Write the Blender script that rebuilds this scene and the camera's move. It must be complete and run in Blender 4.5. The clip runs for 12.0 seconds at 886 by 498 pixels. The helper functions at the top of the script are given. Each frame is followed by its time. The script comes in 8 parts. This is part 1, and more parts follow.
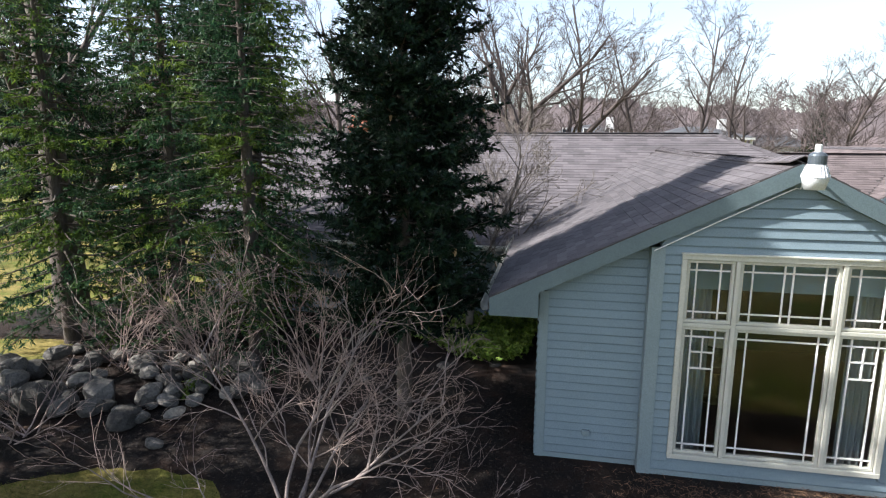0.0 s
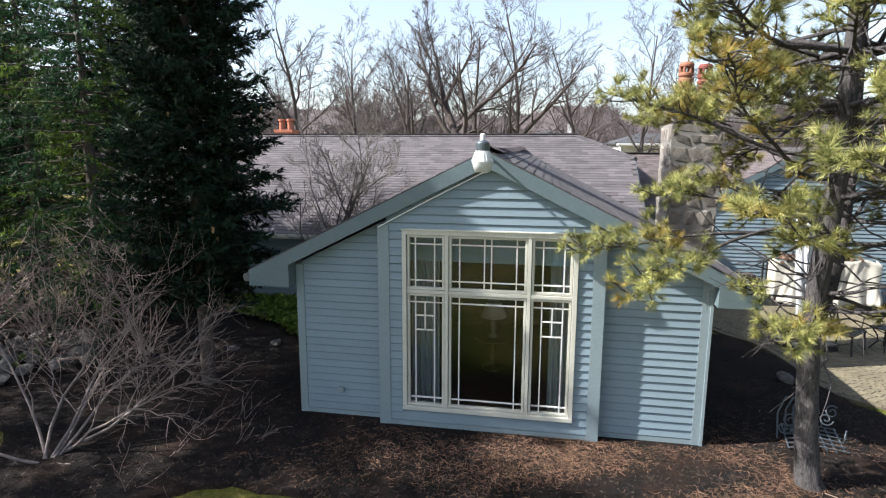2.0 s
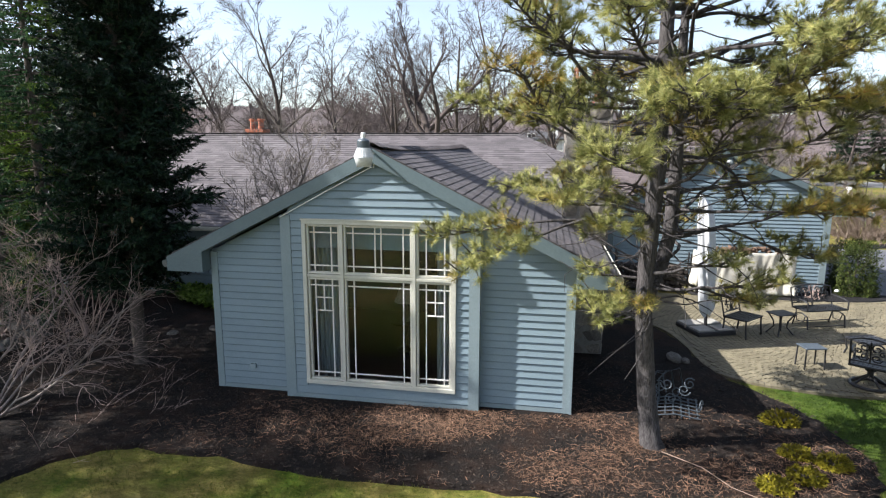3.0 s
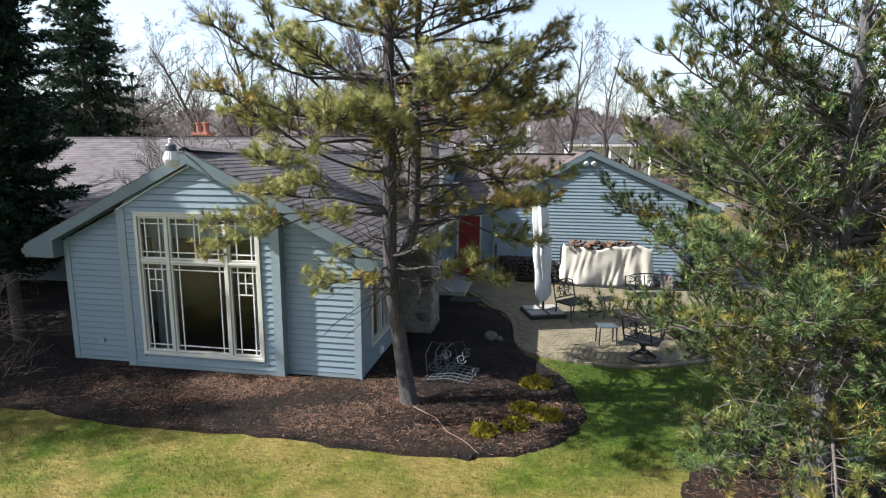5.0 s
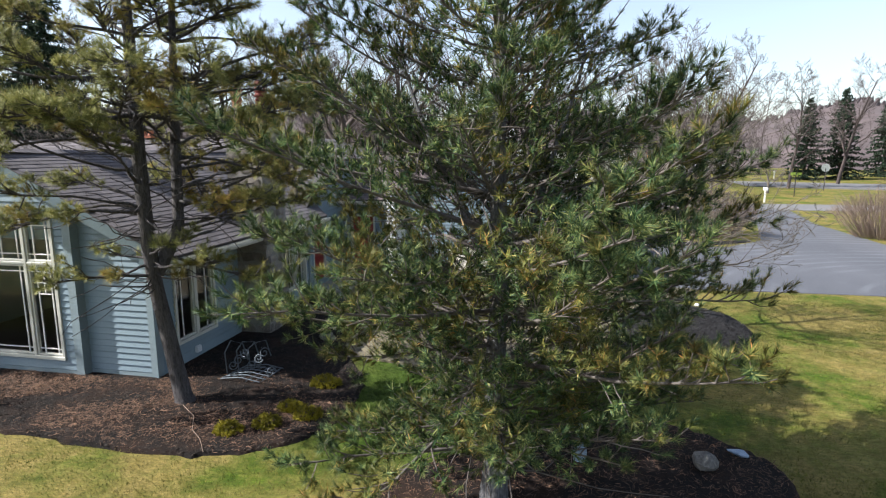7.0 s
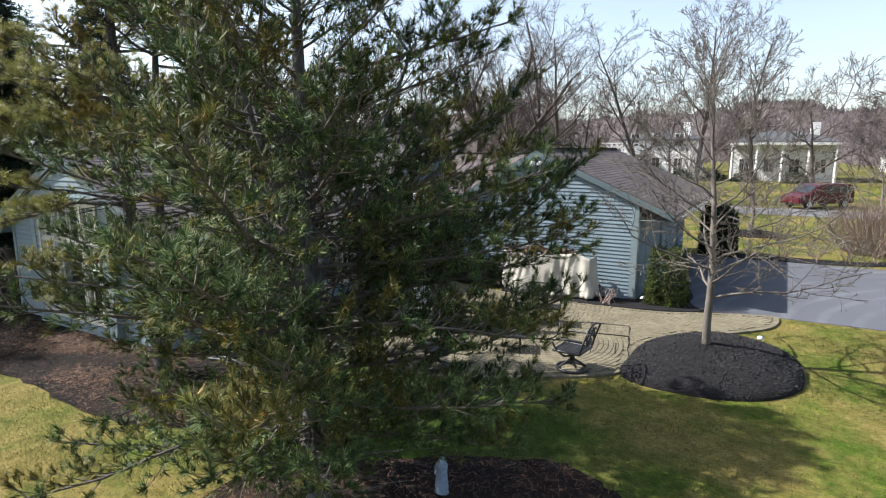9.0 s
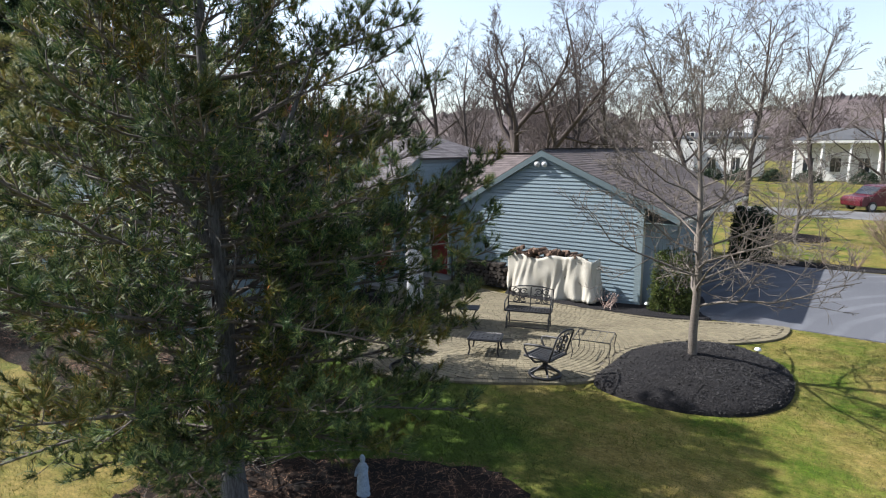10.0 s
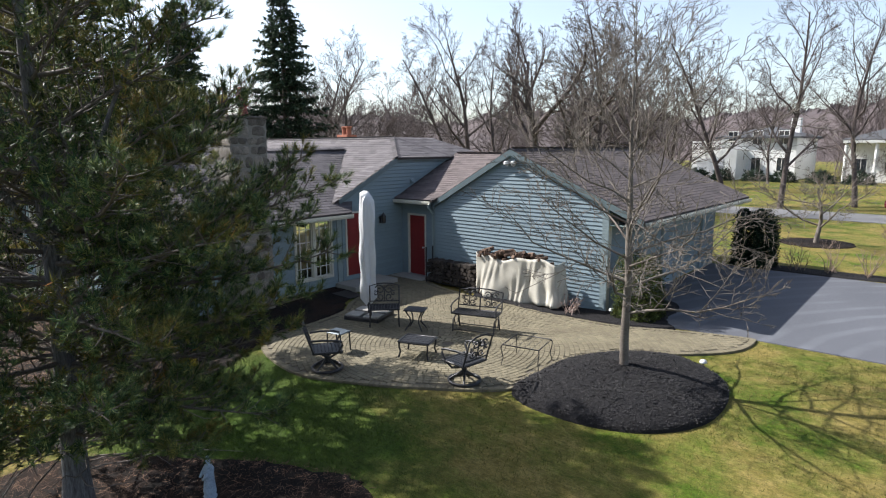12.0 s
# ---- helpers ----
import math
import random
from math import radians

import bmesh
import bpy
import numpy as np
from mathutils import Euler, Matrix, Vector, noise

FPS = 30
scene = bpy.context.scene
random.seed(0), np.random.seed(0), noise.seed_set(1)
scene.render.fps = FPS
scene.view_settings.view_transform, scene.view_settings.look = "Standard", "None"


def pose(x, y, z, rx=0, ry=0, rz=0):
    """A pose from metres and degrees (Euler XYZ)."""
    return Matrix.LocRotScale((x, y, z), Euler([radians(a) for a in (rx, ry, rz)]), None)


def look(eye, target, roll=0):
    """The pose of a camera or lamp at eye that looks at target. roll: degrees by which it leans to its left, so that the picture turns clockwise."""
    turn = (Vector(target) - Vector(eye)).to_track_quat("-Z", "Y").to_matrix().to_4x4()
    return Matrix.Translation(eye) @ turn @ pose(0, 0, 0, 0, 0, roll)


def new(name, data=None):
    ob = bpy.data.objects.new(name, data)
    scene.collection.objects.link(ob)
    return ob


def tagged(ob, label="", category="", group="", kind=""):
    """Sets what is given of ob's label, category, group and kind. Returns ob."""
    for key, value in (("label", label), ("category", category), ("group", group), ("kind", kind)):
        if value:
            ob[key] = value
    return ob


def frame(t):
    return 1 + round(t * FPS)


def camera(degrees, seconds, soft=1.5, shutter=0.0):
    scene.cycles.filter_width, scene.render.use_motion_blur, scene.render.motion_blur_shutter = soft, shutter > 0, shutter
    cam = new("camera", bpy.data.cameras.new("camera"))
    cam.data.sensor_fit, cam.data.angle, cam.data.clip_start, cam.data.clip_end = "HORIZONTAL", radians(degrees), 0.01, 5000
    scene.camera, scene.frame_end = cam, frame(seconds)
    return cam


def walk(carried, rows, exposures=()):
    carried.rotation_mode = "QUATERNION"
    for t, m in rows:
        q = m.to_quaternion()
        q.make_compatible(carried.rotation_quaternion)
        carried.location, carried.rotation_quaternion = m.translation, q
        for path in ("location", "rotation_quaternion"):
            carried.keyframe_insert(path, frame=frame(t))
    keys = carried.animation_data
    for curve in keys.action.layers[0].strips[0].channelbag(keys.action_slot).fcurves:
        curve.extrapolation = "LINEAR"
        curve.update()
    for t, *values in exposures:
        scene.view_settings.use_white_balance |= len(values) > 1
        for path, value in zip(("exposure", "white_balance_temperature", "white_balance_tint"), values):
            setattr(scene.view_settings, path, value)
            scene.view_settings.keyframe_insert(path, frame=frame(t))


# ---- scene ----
cam = camera(74.8, 12.0, soft=1.2)
PATH = [
    (0, (-2.828, -7.559, 4.444), (-3.204, -5.63, 4.075), 0.2),
    (0.5, (-1.978, -7.605, 4.391), (-2.341, -5.672, 4.028), 0.3),
    (1, (-1.081, -7.715, 4.34), (-1.44, -5.78, 3.985), 0.2),
    (1.5, (-0.122, -7.876, 4.284), (-0.48, -5.939, 3.935), 0.2),
    (2, (0.816, -8.111, 4.232), (0.466, -6.172, 3.888), 0.2),
    (2.5, (1.729, -8.405, 4.217), (1.383, -6.466, 3.873), 0.2),
    (3, (2.596, -8.719, 4.209), (2.253, -6.779, 3.863), 0.2),
    (5, (6.368, -9.628, 4.253), (6.02, -7.688, 3.912), 0.2),
    (5.5, (7.431, -9.567, 4.255), (7.079, -7.627, 3.921), 0.3),
    (6, (8.418, -9.412, 4.211), (8.061, -7.47, 3.89), 0.4),
    (6.5, (9.421, -9.21, 4.19), (9.052, -7.27, 3.874), 0.4),
    (7, (10.369, -8.821, 4.171), (9.968, -6.89, 3.839), -0.2),
    (9, (14.062, -7.001, 4.261), (13.065, -5.301, 3.918), -0.0),
    (9.5, (14.804, -6.519, 4.289), (13.704, -4.884, 3.945), -0.2),
    (10, (15.424, -6.034, 4.295), (14.258, -4.446, 3.95), -0.2),
    (10.5, (15.939, -5.575, 4.288), (14.707, -4.037, 3.945), -0.2),
    (11, (16.373, -5.127, 4.28), (15.099, -3.625, 3.937), -0.2),
    (11.5, (16.789, -4.705, 4.268), (15.495, -3.219, 3.925), -0.2),
    (12, (17.171, -4.288, 4.245), (15.868, -2.81, 3.902), -0.2),
]
EXPOSURES = ((0, 1.59), (1, 1.53), (3, 1.42), (5.5, 1.4), (7, 1.3), (9, 1.31), (12, 1.22))
walk(cam, [(t, look(eye, target, roll)) for t, eye, target, roll in PATH], exposures=EXPOSURES)

# ---- world, sun, exposure ----
SUN_AZ, SUN_EL = 253.0, 41.0          # degrees; azimuth clockwise from +y
sd = Vector((math.sin(radians(SUN_AZ)) * math.cos(radians(SUN_EL)), math.cos(radians(SUN_AZ)) * math.cos(radians(SUN_EL)), math.sin(radians(SUN_EL))))
world = bpy.data.worlds.new("sky")
scene.world = world
world.use_nodes = True
wn = world.node_tree.nodes
sky = wn.new("ShaderNodeTexSky")
sky.sky_type = "NISHITA"
sky.sun_disc = False
sky.sun_elevation, sky.sun_rotation = radians(SUN_EL), radians(SUN_AZ)
sky.air_density, sky.dust_density, sky.ozone_density = 1.0, 1.5, 2.0
veil = wn.new("ShaderNodeHueSaturation")
veil.inputs["Saturation"].default_value, veil.inputs["Value"].default_value = 0.74, 1.08
world.node_tree.links.new(sky.outputs[0], veil.inputs["Color"])
world.node_tree.links.new(veil.outputs[0], wn["Background"].inputs[0])
wn["Background"].inputs[1].default_value = 0.098
sun_data = bpy.data.lights.new("sun", "SUN")
sun_data.energy, sun_data.angle, sun_data.color = 5.0, radians(0.53), (1.0, 0.97, 0.93)
sun = new("sun", sun_data)
sun.matrix_world = look(sd * 60, (0, 0, 0))

# ---- materials ----
MATS = {}


def nodes_of(name):
    m = bpy.data.materials.new(name)
    m.use_nodes = True
    nt = m.node_tree
    return m, nt, nt.nodes["Principled BSDF"]


def ramp(nt, fac, stops):
    r = nt.nodes.new("ShaderNodeValToRGB")
    el = r.color_ramp.elements
    while len(el) < len(stops):
        el.new(0.5)
    for e, (p, c) in zip(el, stops):
        e.position, e.color = p, (*c, 1)
    nt.links.new(fac, r.inputs[0])
    return r.outputs[0]


def noise_tex(nt, scale, detail=4, rough=0.6, vec=None, stretch=None):
    n = nt.nodes.new("ShaderNodeTexNoise")
    n.inputs["Scale"].default_value, n.inputs["Detail"].default_value, n.inputs["Roughness"].default_value = scale, detail, rough
    if vec is None:
        g = nt.nodes.new("ShaderNodeNewGeometry")
        vec = g.outputs["Position"]
    if stretch:
        mp = nt.nodes.new("ShaderNodeMapping")
        mp.inputs["Scale"].default_value = stretch
        nt.links.new(vec, mp.inputs[0])
        vec = mp.outputs[0]
    nt.links.new(vec, n.inputs["Vector"])
    return n.outputs["Fac"]


def mix(nt, fac, a, b, mode="MIX"):
    n = nt.nodes.new("ShaderNodeMix")
    n.data_type, n.blend_type = "RGBA", mode
    for sock, v in ((n.inputs[0], fac), (n.inputs[6], a), (n.inputs[7], b)):
        if isinstance(v, (int, float)):
            sock.default_value = v
        elif isinstance(v, tuple):
            sock.default_value = (*v, 1)
        else:
            nt.links.new(v, sock)
    return n.outputs[2]


def bump(nt, p, height, strength=0.4, dist=0.01):
    b = nt.nodes.new("ShaderNodeBump")
    b.inputs["Strength"].default_value, b.inputs["Distance"].default_value = strength, dist
    nt.links.new(height, b.inputs["Height"])
    nt.links.new(b.outputs[0], p.inputs["Normal"])


def mottled(name, dark, light, scale=6.0, fine=60.0, rough=0.7, metal=0.0, spec=0.4, relief=0.3, dist=0.005, rnd=0.0, stretch=None, detail=5, island=0.0):
    """A surface of two colours mingled at two scales, with fine relief; rnd: how far each piece strays in brightness."""
    m, nt, p = nodes_of(name)
    big = noise_tex(nt, scale, detail, stretch=stretch)
    small = noise_tex(nt, fine, 3, stretch=stretch)
    col = ramp(nt, big, [(0.3, dark), (0.7, light)])
    col = mix(nt, 0.35, col, ramp(nt, small, [(0.35, tuple(c * 0.6 for c in dark)), (0.65, tuple(min(1, c * 1.25) for c in light))]))
    if rnd:
        oi = nt.nodes.new("ShaderNodeObjectInfo")
        col = mix(nt, 1.0, col, ramp(nt, oi.outputs["Random"], [(0, (1 - rnd,) * 3), (1, (1 + rnd,) * 3)]), "MULTIPLY")
    if island:
        g = nt.nodes.new("ShaderNodeNewGeometry")
        col = mix(nt, 1.0, col, ramp(nt, g.outputs["Random Per Island"], [(0, (1 - island,) * 3), (1, (1 + island,) * 3)]), "MULTIPLY")
    nt.links.new(col, p.inputs["Base Color"])
    p.inputs["Roughness"].default_value, p.inputs["Metallic"].default_value = rough, metal
    p.inputs["Specular IOR Level"].default_value = spec
    bump(nt, p, small, relief, dist)
    MATS[name] = m
    return m


def foliage(name, stops, patch=1.2, through_light=0.35, rough=0.5, patch_stops=None, clump=4.5, patch_from=0.48):
    """Leaves or needles: each island takes a tone of its own, patches shift in colour, and some light passes through."""
    m, nt, p = nodes_of(name)
    g = nt.nodes.new("ShaderNodeNewGeometry")
    col = ramp(nt, g.outputs["Random Per Island"], stops)
    if patch_stops:
        n = noise_tex(nt, patch, 2, 0.5)
        r = nt.nodes.new("ShaderNodeValToRGB")
        r.color_ramp.elements[0].position, r.color_ramp.elements[1].position = patch_from, patch_from + 0.14
        nt.links.new(n, r.inputs[0])
        col = mix(nt, r.outputs[0], col, ramp(nt, g.outputs["Random Per Island"], patch_stops))
    col = mix(nt, 1.0, col, ramp(nt, noise_tex(nt, clump, 2, 0.5), [(0.36, (0.5, 0.52, 0.5)), (0.64, (1.5, 1.45, 1.4))]), "MULTIPLY")
    nt.links.new(col, p.inputs["Base Color"])
    p.inputs["Roughness"].default_value = rough
    p.inputs["Specular IOR Level"].default_value = 0.12
    t = nt.nodes.new("ShaderNodeBsdfTranslucent")
    nt.links.new(col, t.inputs[0])
    ms = nt.nodes.new("ShaderNodeMixShader")
    ms.inputs[0].default_value = through_light
    nt.links.new(p.outputs[0], ms.inputs[1])
    nt.links.new(t.outputs[0], ms.inputs[2])
    nt.links.new(ms.outputs[0], nt.nodes["Material Output"].inputs[0])
    MATS[name] = m
    return m


SIDING = mottled("blue_grey_siding_paint", (0.1442, 0.1981, 0.2325), (0.1674, 0.2232, 0.2585), 2.5, 90, 0.55, rnd=0.04, relief=0.12, dist=0.002)
TRIM = mottled("pale_blue_grey_trim_paint", (0.1721, 0.2232, 0.2437), (0.2, 0.2511, 0.2716), 3, 80, 0.5, relief=0.1, dist=0.002)
RAKE = mottled("slate_blue_rake_paint", (0.09, 0.126, 0.14), (0.107, 0.146, 0.162), 3, 80, 0.5, relief=0.1, dist=0.002)
SOFFIT = mottled("grey_green_soffit_paint", (0.186, 0.2511, 0.2604), (0.2139, 0.279, 0.2883), 3, 60, 0.6)
CREAM = mottled("cream_window_paint", (0.42, 0.415, 0.365), (0.5, 0.495, 0.44), 4, 90, 0.4, relief=0.08, dist=0.001)
WHITE = mottled("white_paint", (0.624, 0.624, 0.6136), (0.7072, 0.7072, 0.6968), 3, 60, 0.5, relief=0.1)
REDP = mottled("dark_red_door_paint", (0.15, 0.0125, 0.0135), (0.2, 0.02, 0.02), 3, 60, 0.45, relief=0.1)
SHINGLE = mottled("weathered_asphalt_shingle", (0.066, 0.059, 0.064), (0.1, 0.09, 0.097), 1.1, 160, 0.9, rnd=0.22, island=0.24, relief=0.6, dist=0.004)
SHINGLEG = mottled("brown_asphalt_shingle", (0.062, 0.05, 0.05), (0.096, 0.077, 0.077), 1.1, 160, 0.9, rnd=0.22, island=0.24, relief=0.6, dist=0.004)
FELT = mottled("roof_underlay", (0.037, 0.03108, 0.03108), (0.0518, 0.0444, 0.0444), 4, 80, 0.9)
ASPHALT = mottled("blue_grey_asphalt", (0.0555, 0.0592, 0.0703), (0.0851, 0.0888, 0.1036), 0.35, 140, 0.85, relief=0.5, stretch=(1, 0.5, 1))
ROADM = mottled("pale_worn_asphalt", (0.1066, 0.1066, 0.111), (0.1376, 0.1376, 0.1421), 0.3, 50, 0.85)
PAVER = mottled("tan_concrete_paver", (0.098, 0.083, 0.053), (0.17, 0.148, 0.098), 1.3, 70, 0.85, rnd=0.14, island=0.14, relief=0.5, dist=0.004)
SAND = mottled("joint_sand", (0.074, 0.0629, 0.04736), (0.1036, 0.0888, 0.06808), 5, 90, 0.95)
CONC = mottled("grey_concrete", (0.222, 0.2146, 0.1998), (0.296, 0.2886, 0.2664), 3, 60, 0.85)
STONE = mottled("field_stone", (0.07, 0.063, 0.058), (0.21, 0.185, 0.16), 5, 45, 0.85, rnd=0.5, relief=0.7, dist=0.012)
REDCLAY = mottled("dark_red_clay", (0.13, 0.03, 0.024), (0.19, 0.045, 0.036), 5, 50, 0.7)
TANCLAY = mottled("buff_orange_clay", (0.22, 0.09, 0.055), (0.3, 0.13, 0.08), 5, 50, 0.75)
ROCKM = mottled("garden_boulder", (0.04, 0.038, 0.035), (0.14, 0.13, 0.118), 3, 30, 0.9, spec=0.2, rnd=0.5, relief=0.8, dist=0.02)
MORTAR = mottled("mortar", (0.148, 0.1406, 0.1295), (0.2072, 0.1961, 0.1813), 6, 80, 0.9)
CLAY = mottled("terracotta", (0.32, 0.10, 0.06), (0.42, 0.15, 0.09), 5, 50, 0.75)
IRON = mottled("black_cast_iron", (0.018, 0.018, 0.02), (0.035, 0.035, 0.038), 8, 90, 0.42, metal=0.3, relief=0.2)
IRONB = mottled("blue_grey_iron", (0.06, 0.078, 0.096), (0.1, 0.118, 0.136), 8, 90, 0.4, metal=0.4)
STEEL = mottled("galvanised_steel", (0.45, 0.47, 0.49), (0.6, 0.62, 0.64), 6, 60, 0.35, metal=0.8, relief=0.1)
PLASTIC = mottled("frosted_white_plastic", (0.56, 0.576, 0.592), (0.624, 0.64, 0.656), 4, 60, 0.3, relief=0.05)
CANVAS = mottled("cream_canvas", (0.36, 0.34, 0.295), (0.46, 0.44, 0.385), 3, 120, 0.85, relief=0.25)
COVER = mottled("white_nylon_cover", (0.46, 0.47, 0.49), (0.53, 0.54, 0.56), 3, 90, 0.6, relief=0.15)
BARKG = mottled("grey_furrowed_bark", (0.032, 0.032, 0.035), (0.19, 0.188, 0.198), 26, 80, 0.95, spec=0.2, relief=1.0, dist=0.035, stretch=(1, 1, 0.14))
BARKP = mottled("dark_pine_bark", (0.022, 0.02, 0.021), (0.125, 0.115, 0.116), 22, 80, 0.95, spec=0.15, relief=1.0, dist=0.035, stretch=(1, 1, 0.2))
BARKD = mottled("dark_bark", (0.0425, 0.034, 0.02975), (0.1105, 0.08925, 0.0765), 8, 50, 0.9, relief=0.8, dist=0.015, stretch=(1, 1, 0.3))
BARKB = mottled("grey_brown_bough_bark", (0.045, 0.038, 0.036), (0.15, 0.13, 0.12), 9, 60, 0.9, relief=0.5, dist=0.01)
BARKT = mottled("tan_twig_bark", (0.1258, 0.0888, 0.0703), (0.2294, 0.1702, 0.1332), 5, 60, 0.8, relief=0.3)
BARKR = mottled("reddish_twig_bark", (0.19, 0.128, 0.113), (0.37, 0.285, 0.25), 1.5, 60, 0.75, relief=0.3)
# distance haze is put into the colours of the far woods and thicket
HAZE = mottled("hazy_far_woods", (0.055, 0.044, 0.046), (0.092, 0.072, 0.072), 0.16, 0.9, 1.0, relief=0.0, stretch=(1, 1, 0.35))
THICKET = mottled("hazy_thicket_bark", (0.07, 0.056, 0.058), (0.125, 0.1, 0.099), 0.07, 1.5, 0.95, relief=0.0)
BARKM = mottled("pale_maple_bark", (0.095, 0.074, 0.068), (0.235, 0.19, 0.172), 3, 40, 0.7, relief=0.4)
BARKF = mottled("far_tree_bark", (0.04335, 0.03324, 0.03251), (0.08309, 0.06502, 0.05997), 0.4, 5, 0.9, relief=0.0)
BARKS = mottled("smooth_grey_bark", (0.072, 0.06, 0.053), (0.155, 0.134, 0.114), 3, 40, 0.8, relief=0.4)
WOOD = mottled("split_firewood", (0.04, 0.025, 0.018), (0.14, 0.085, 0.058), 6, 40, 0.85, rnd=0.4)
# copy of the firewood colour, darkened for the shade at the rack
SHADEDWOOD = mottled("shade_darkened_firewood", (0.012, 0.01, 0.009), (0.05, 0.04, 0.034), 6, 40, 0.9, rnd=0.4)
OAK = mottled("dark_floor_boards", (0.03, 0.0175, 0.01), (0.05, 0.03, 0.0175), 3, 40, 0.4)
# green-black stands for the dim room and the dark pane reflections
PLASTER = mottled("dimmed_room_wall", (0.02, 0.025, 0.019), (0.028, 0.034, 0.026), 2, 60, 0.8)
SHADE = mottled("blue_grey_roller_shade", (0.12, 0.19, 0.24), (0.15, 0.225, 0.28), 3, 90, 0.8)
CURTAIN = mottled("pale_blue_curtain", (0.15, 0.185, 0.2), (0.2, 0.235, 0.25), 3, 60, 0.9)
STRAW = mottled("fallen_pine_straw", (0.065, 0.036, 0.023), (0.18, 0.105, 0.065), 2, 30, 0.9, island=0.5)
CHIP = mottled("bark_chip", (0.012, 0.009, 0.0075), (0.038, 0.027, 0.02), 3, 30, 0.95, island=0.5)
CHIPB = mottled("black_dyed_chip", (0.008, 0.0075, 0.008), (0.026, 0.025, 0.026), 3, 30, 0.9, island=0.6)
STATUEM = mottled("weathered_blue_grey_cast", (0.14, 0.19, 0.25), (0.27, 0.34, 0.43), 9, 60, 0.7)
REDCAR = mottled("deep_red_car_paint", (0.06, 0.0054, 0.012), (0.078, 0.0078, 0.0162), 2, 30, 0.25, spec=0.6, relief=0.0)
DARKGLASS = mottled("dark_window_glass", (0.02, 0.025, 0.03), (0.035, 0.04, 0.05), 1, 10, 0.08, spec=0.8, relief=0.0)
RUBBER = mottled("black_rubber", (0.015, 0.015, 0.015), (0.025, 0.025, 0.025), 5, 40, 0.7)
FARROOF = mottled("grey_far_roof", (0.0481, 0.0518, 0.0592), (0.0703, 0.074, 0.0814), 0.8, 20, 0.9)
CONE = mottled("tan_spruce_cone", (0.28, 0.18, 0.1), (0.42, 0.29, 0.17), 20, 80, 0.8)


def glass(name):
    m, nt, p = nodes_of(name)
    p.inputs["Base Color"].default_value = (0.9, 0.95, 0.94, 1)
    p.inputs["Roughness"].default_value = 0.02
    p.inputs["Transmission Weight"].default_value = 1.0
    p.inputs["IOR"].default_value = 1.45
    return m


GLASS = glass("window_glass")

NEEDLE_W = foliage("white_pine_needles", [(0, (0.012, 0.036, 0.02)), (0.5, (0.047, 0.084, 0.033)), (0.85, (0.115, 0.152, 0.052)), (1, (0.245, 0.262, 0.103))], 1.3, through_light=0.14, patch_from=0.5,
                   patch_stops=[(0, (0.045, 0.058, 0.015)), (0.75, (0.14, 0.135, 0.035)), (0.93, (0.24, 0.165, 0.05)), (1, (0.32, 0.14, 0.05))])
NEEDLE_P = foliage("yellowing_pine_needles", [(0, (0.085, 0.108, 0.034)), (0.5, (0.2, 0.208, 0.068)), (1, (0.35, 0.335, 0.145))], 0.9, through_light=0.2, patch_from=0.51,
                   patch_stops=[(0, (0.1258, 0.1184, 0.0259)), (0.7, (0.2664, 0.2146, 0.0555)), (1, (0.3108, 0.148, 0.0592))])
NEEDLE_S = foliage("dark_spruce_needles", [(0, (0.004, 0.012, 0.008)), (0.6, (0.009, 0.022, 0.013)), (1, (0.022, 0.042, 0.021))], through_light=0.15)
NEEDLE_H = foliage("hemlock_needles", [(0, (0.011, 0.034, 0.018)), (0.6, (0.024, 0.06, 0.03)), (1, (0.05, 0.1, 0.043))], 0.7, through_light=0.35,
                   patch_stops=[(0, (0.04231, 0.08463, 0.01511)), (1, (0.1209, 0.1693, 0.03023))])
NEEDLE_F = foliage("far_spruce_needles", [(0, (0.0148, 0.03108, 0.0222)), (1, (0.0444, 0.0666, 0.0407))], through_light=0.2)
LEAF_G = foliage("ground_cover_leaves", [(0, (0.0666, 0.1332, 0.0222)), (0.6, (0.1443, 0.222, 0.03885)), (1, (0.2442, 0.333, 0.0777))], through_light=0.3)
LEAF_Y = foliage("golden_conifer_sprigs", [(0, (0.1295, 0.1243, 0.01036)), (1, (0.259, 0.2176, 0.0259))], through_light=0.3)
LEAF_B = foliage("clipped_evergreen_leaves", [(0, (0.0259, 0.0444, 0.0111)), (0.7, (0.0592, 0.0814, 0.0222)), (1, (0.1184, 0.1258, 0.037))], through_light=0.25)
# lush grass, its green also darkened to stand for shade
GRASSL = foliage("lush_shade_grass_blades", [(0, (0.014, 0.038, 0.004)), (0.6, (0.042, 0.08, 0.009)), (1, (0.085, 0.12, 0.02))], 0.55, through_light=0.25)
GRASSB = foliage("grass_blades", [(0, (0.026, 0.05, 0.005)), (0.6, (0.076, 0.1, 0.01)), (1, (0.16, 0.142, 0.04))], 0.55, through_light=0.3,
                 patch_stops=[(0, (0.07814, 0.07163, 0.02279)), (1, (0.1693, 0.1368, 0.05861))])


LUSH_SHADE = (8.8, 0.2, 3.7, 2.3)           # middle and reach of the lush green stretch beside the patio, darkened for pine shade


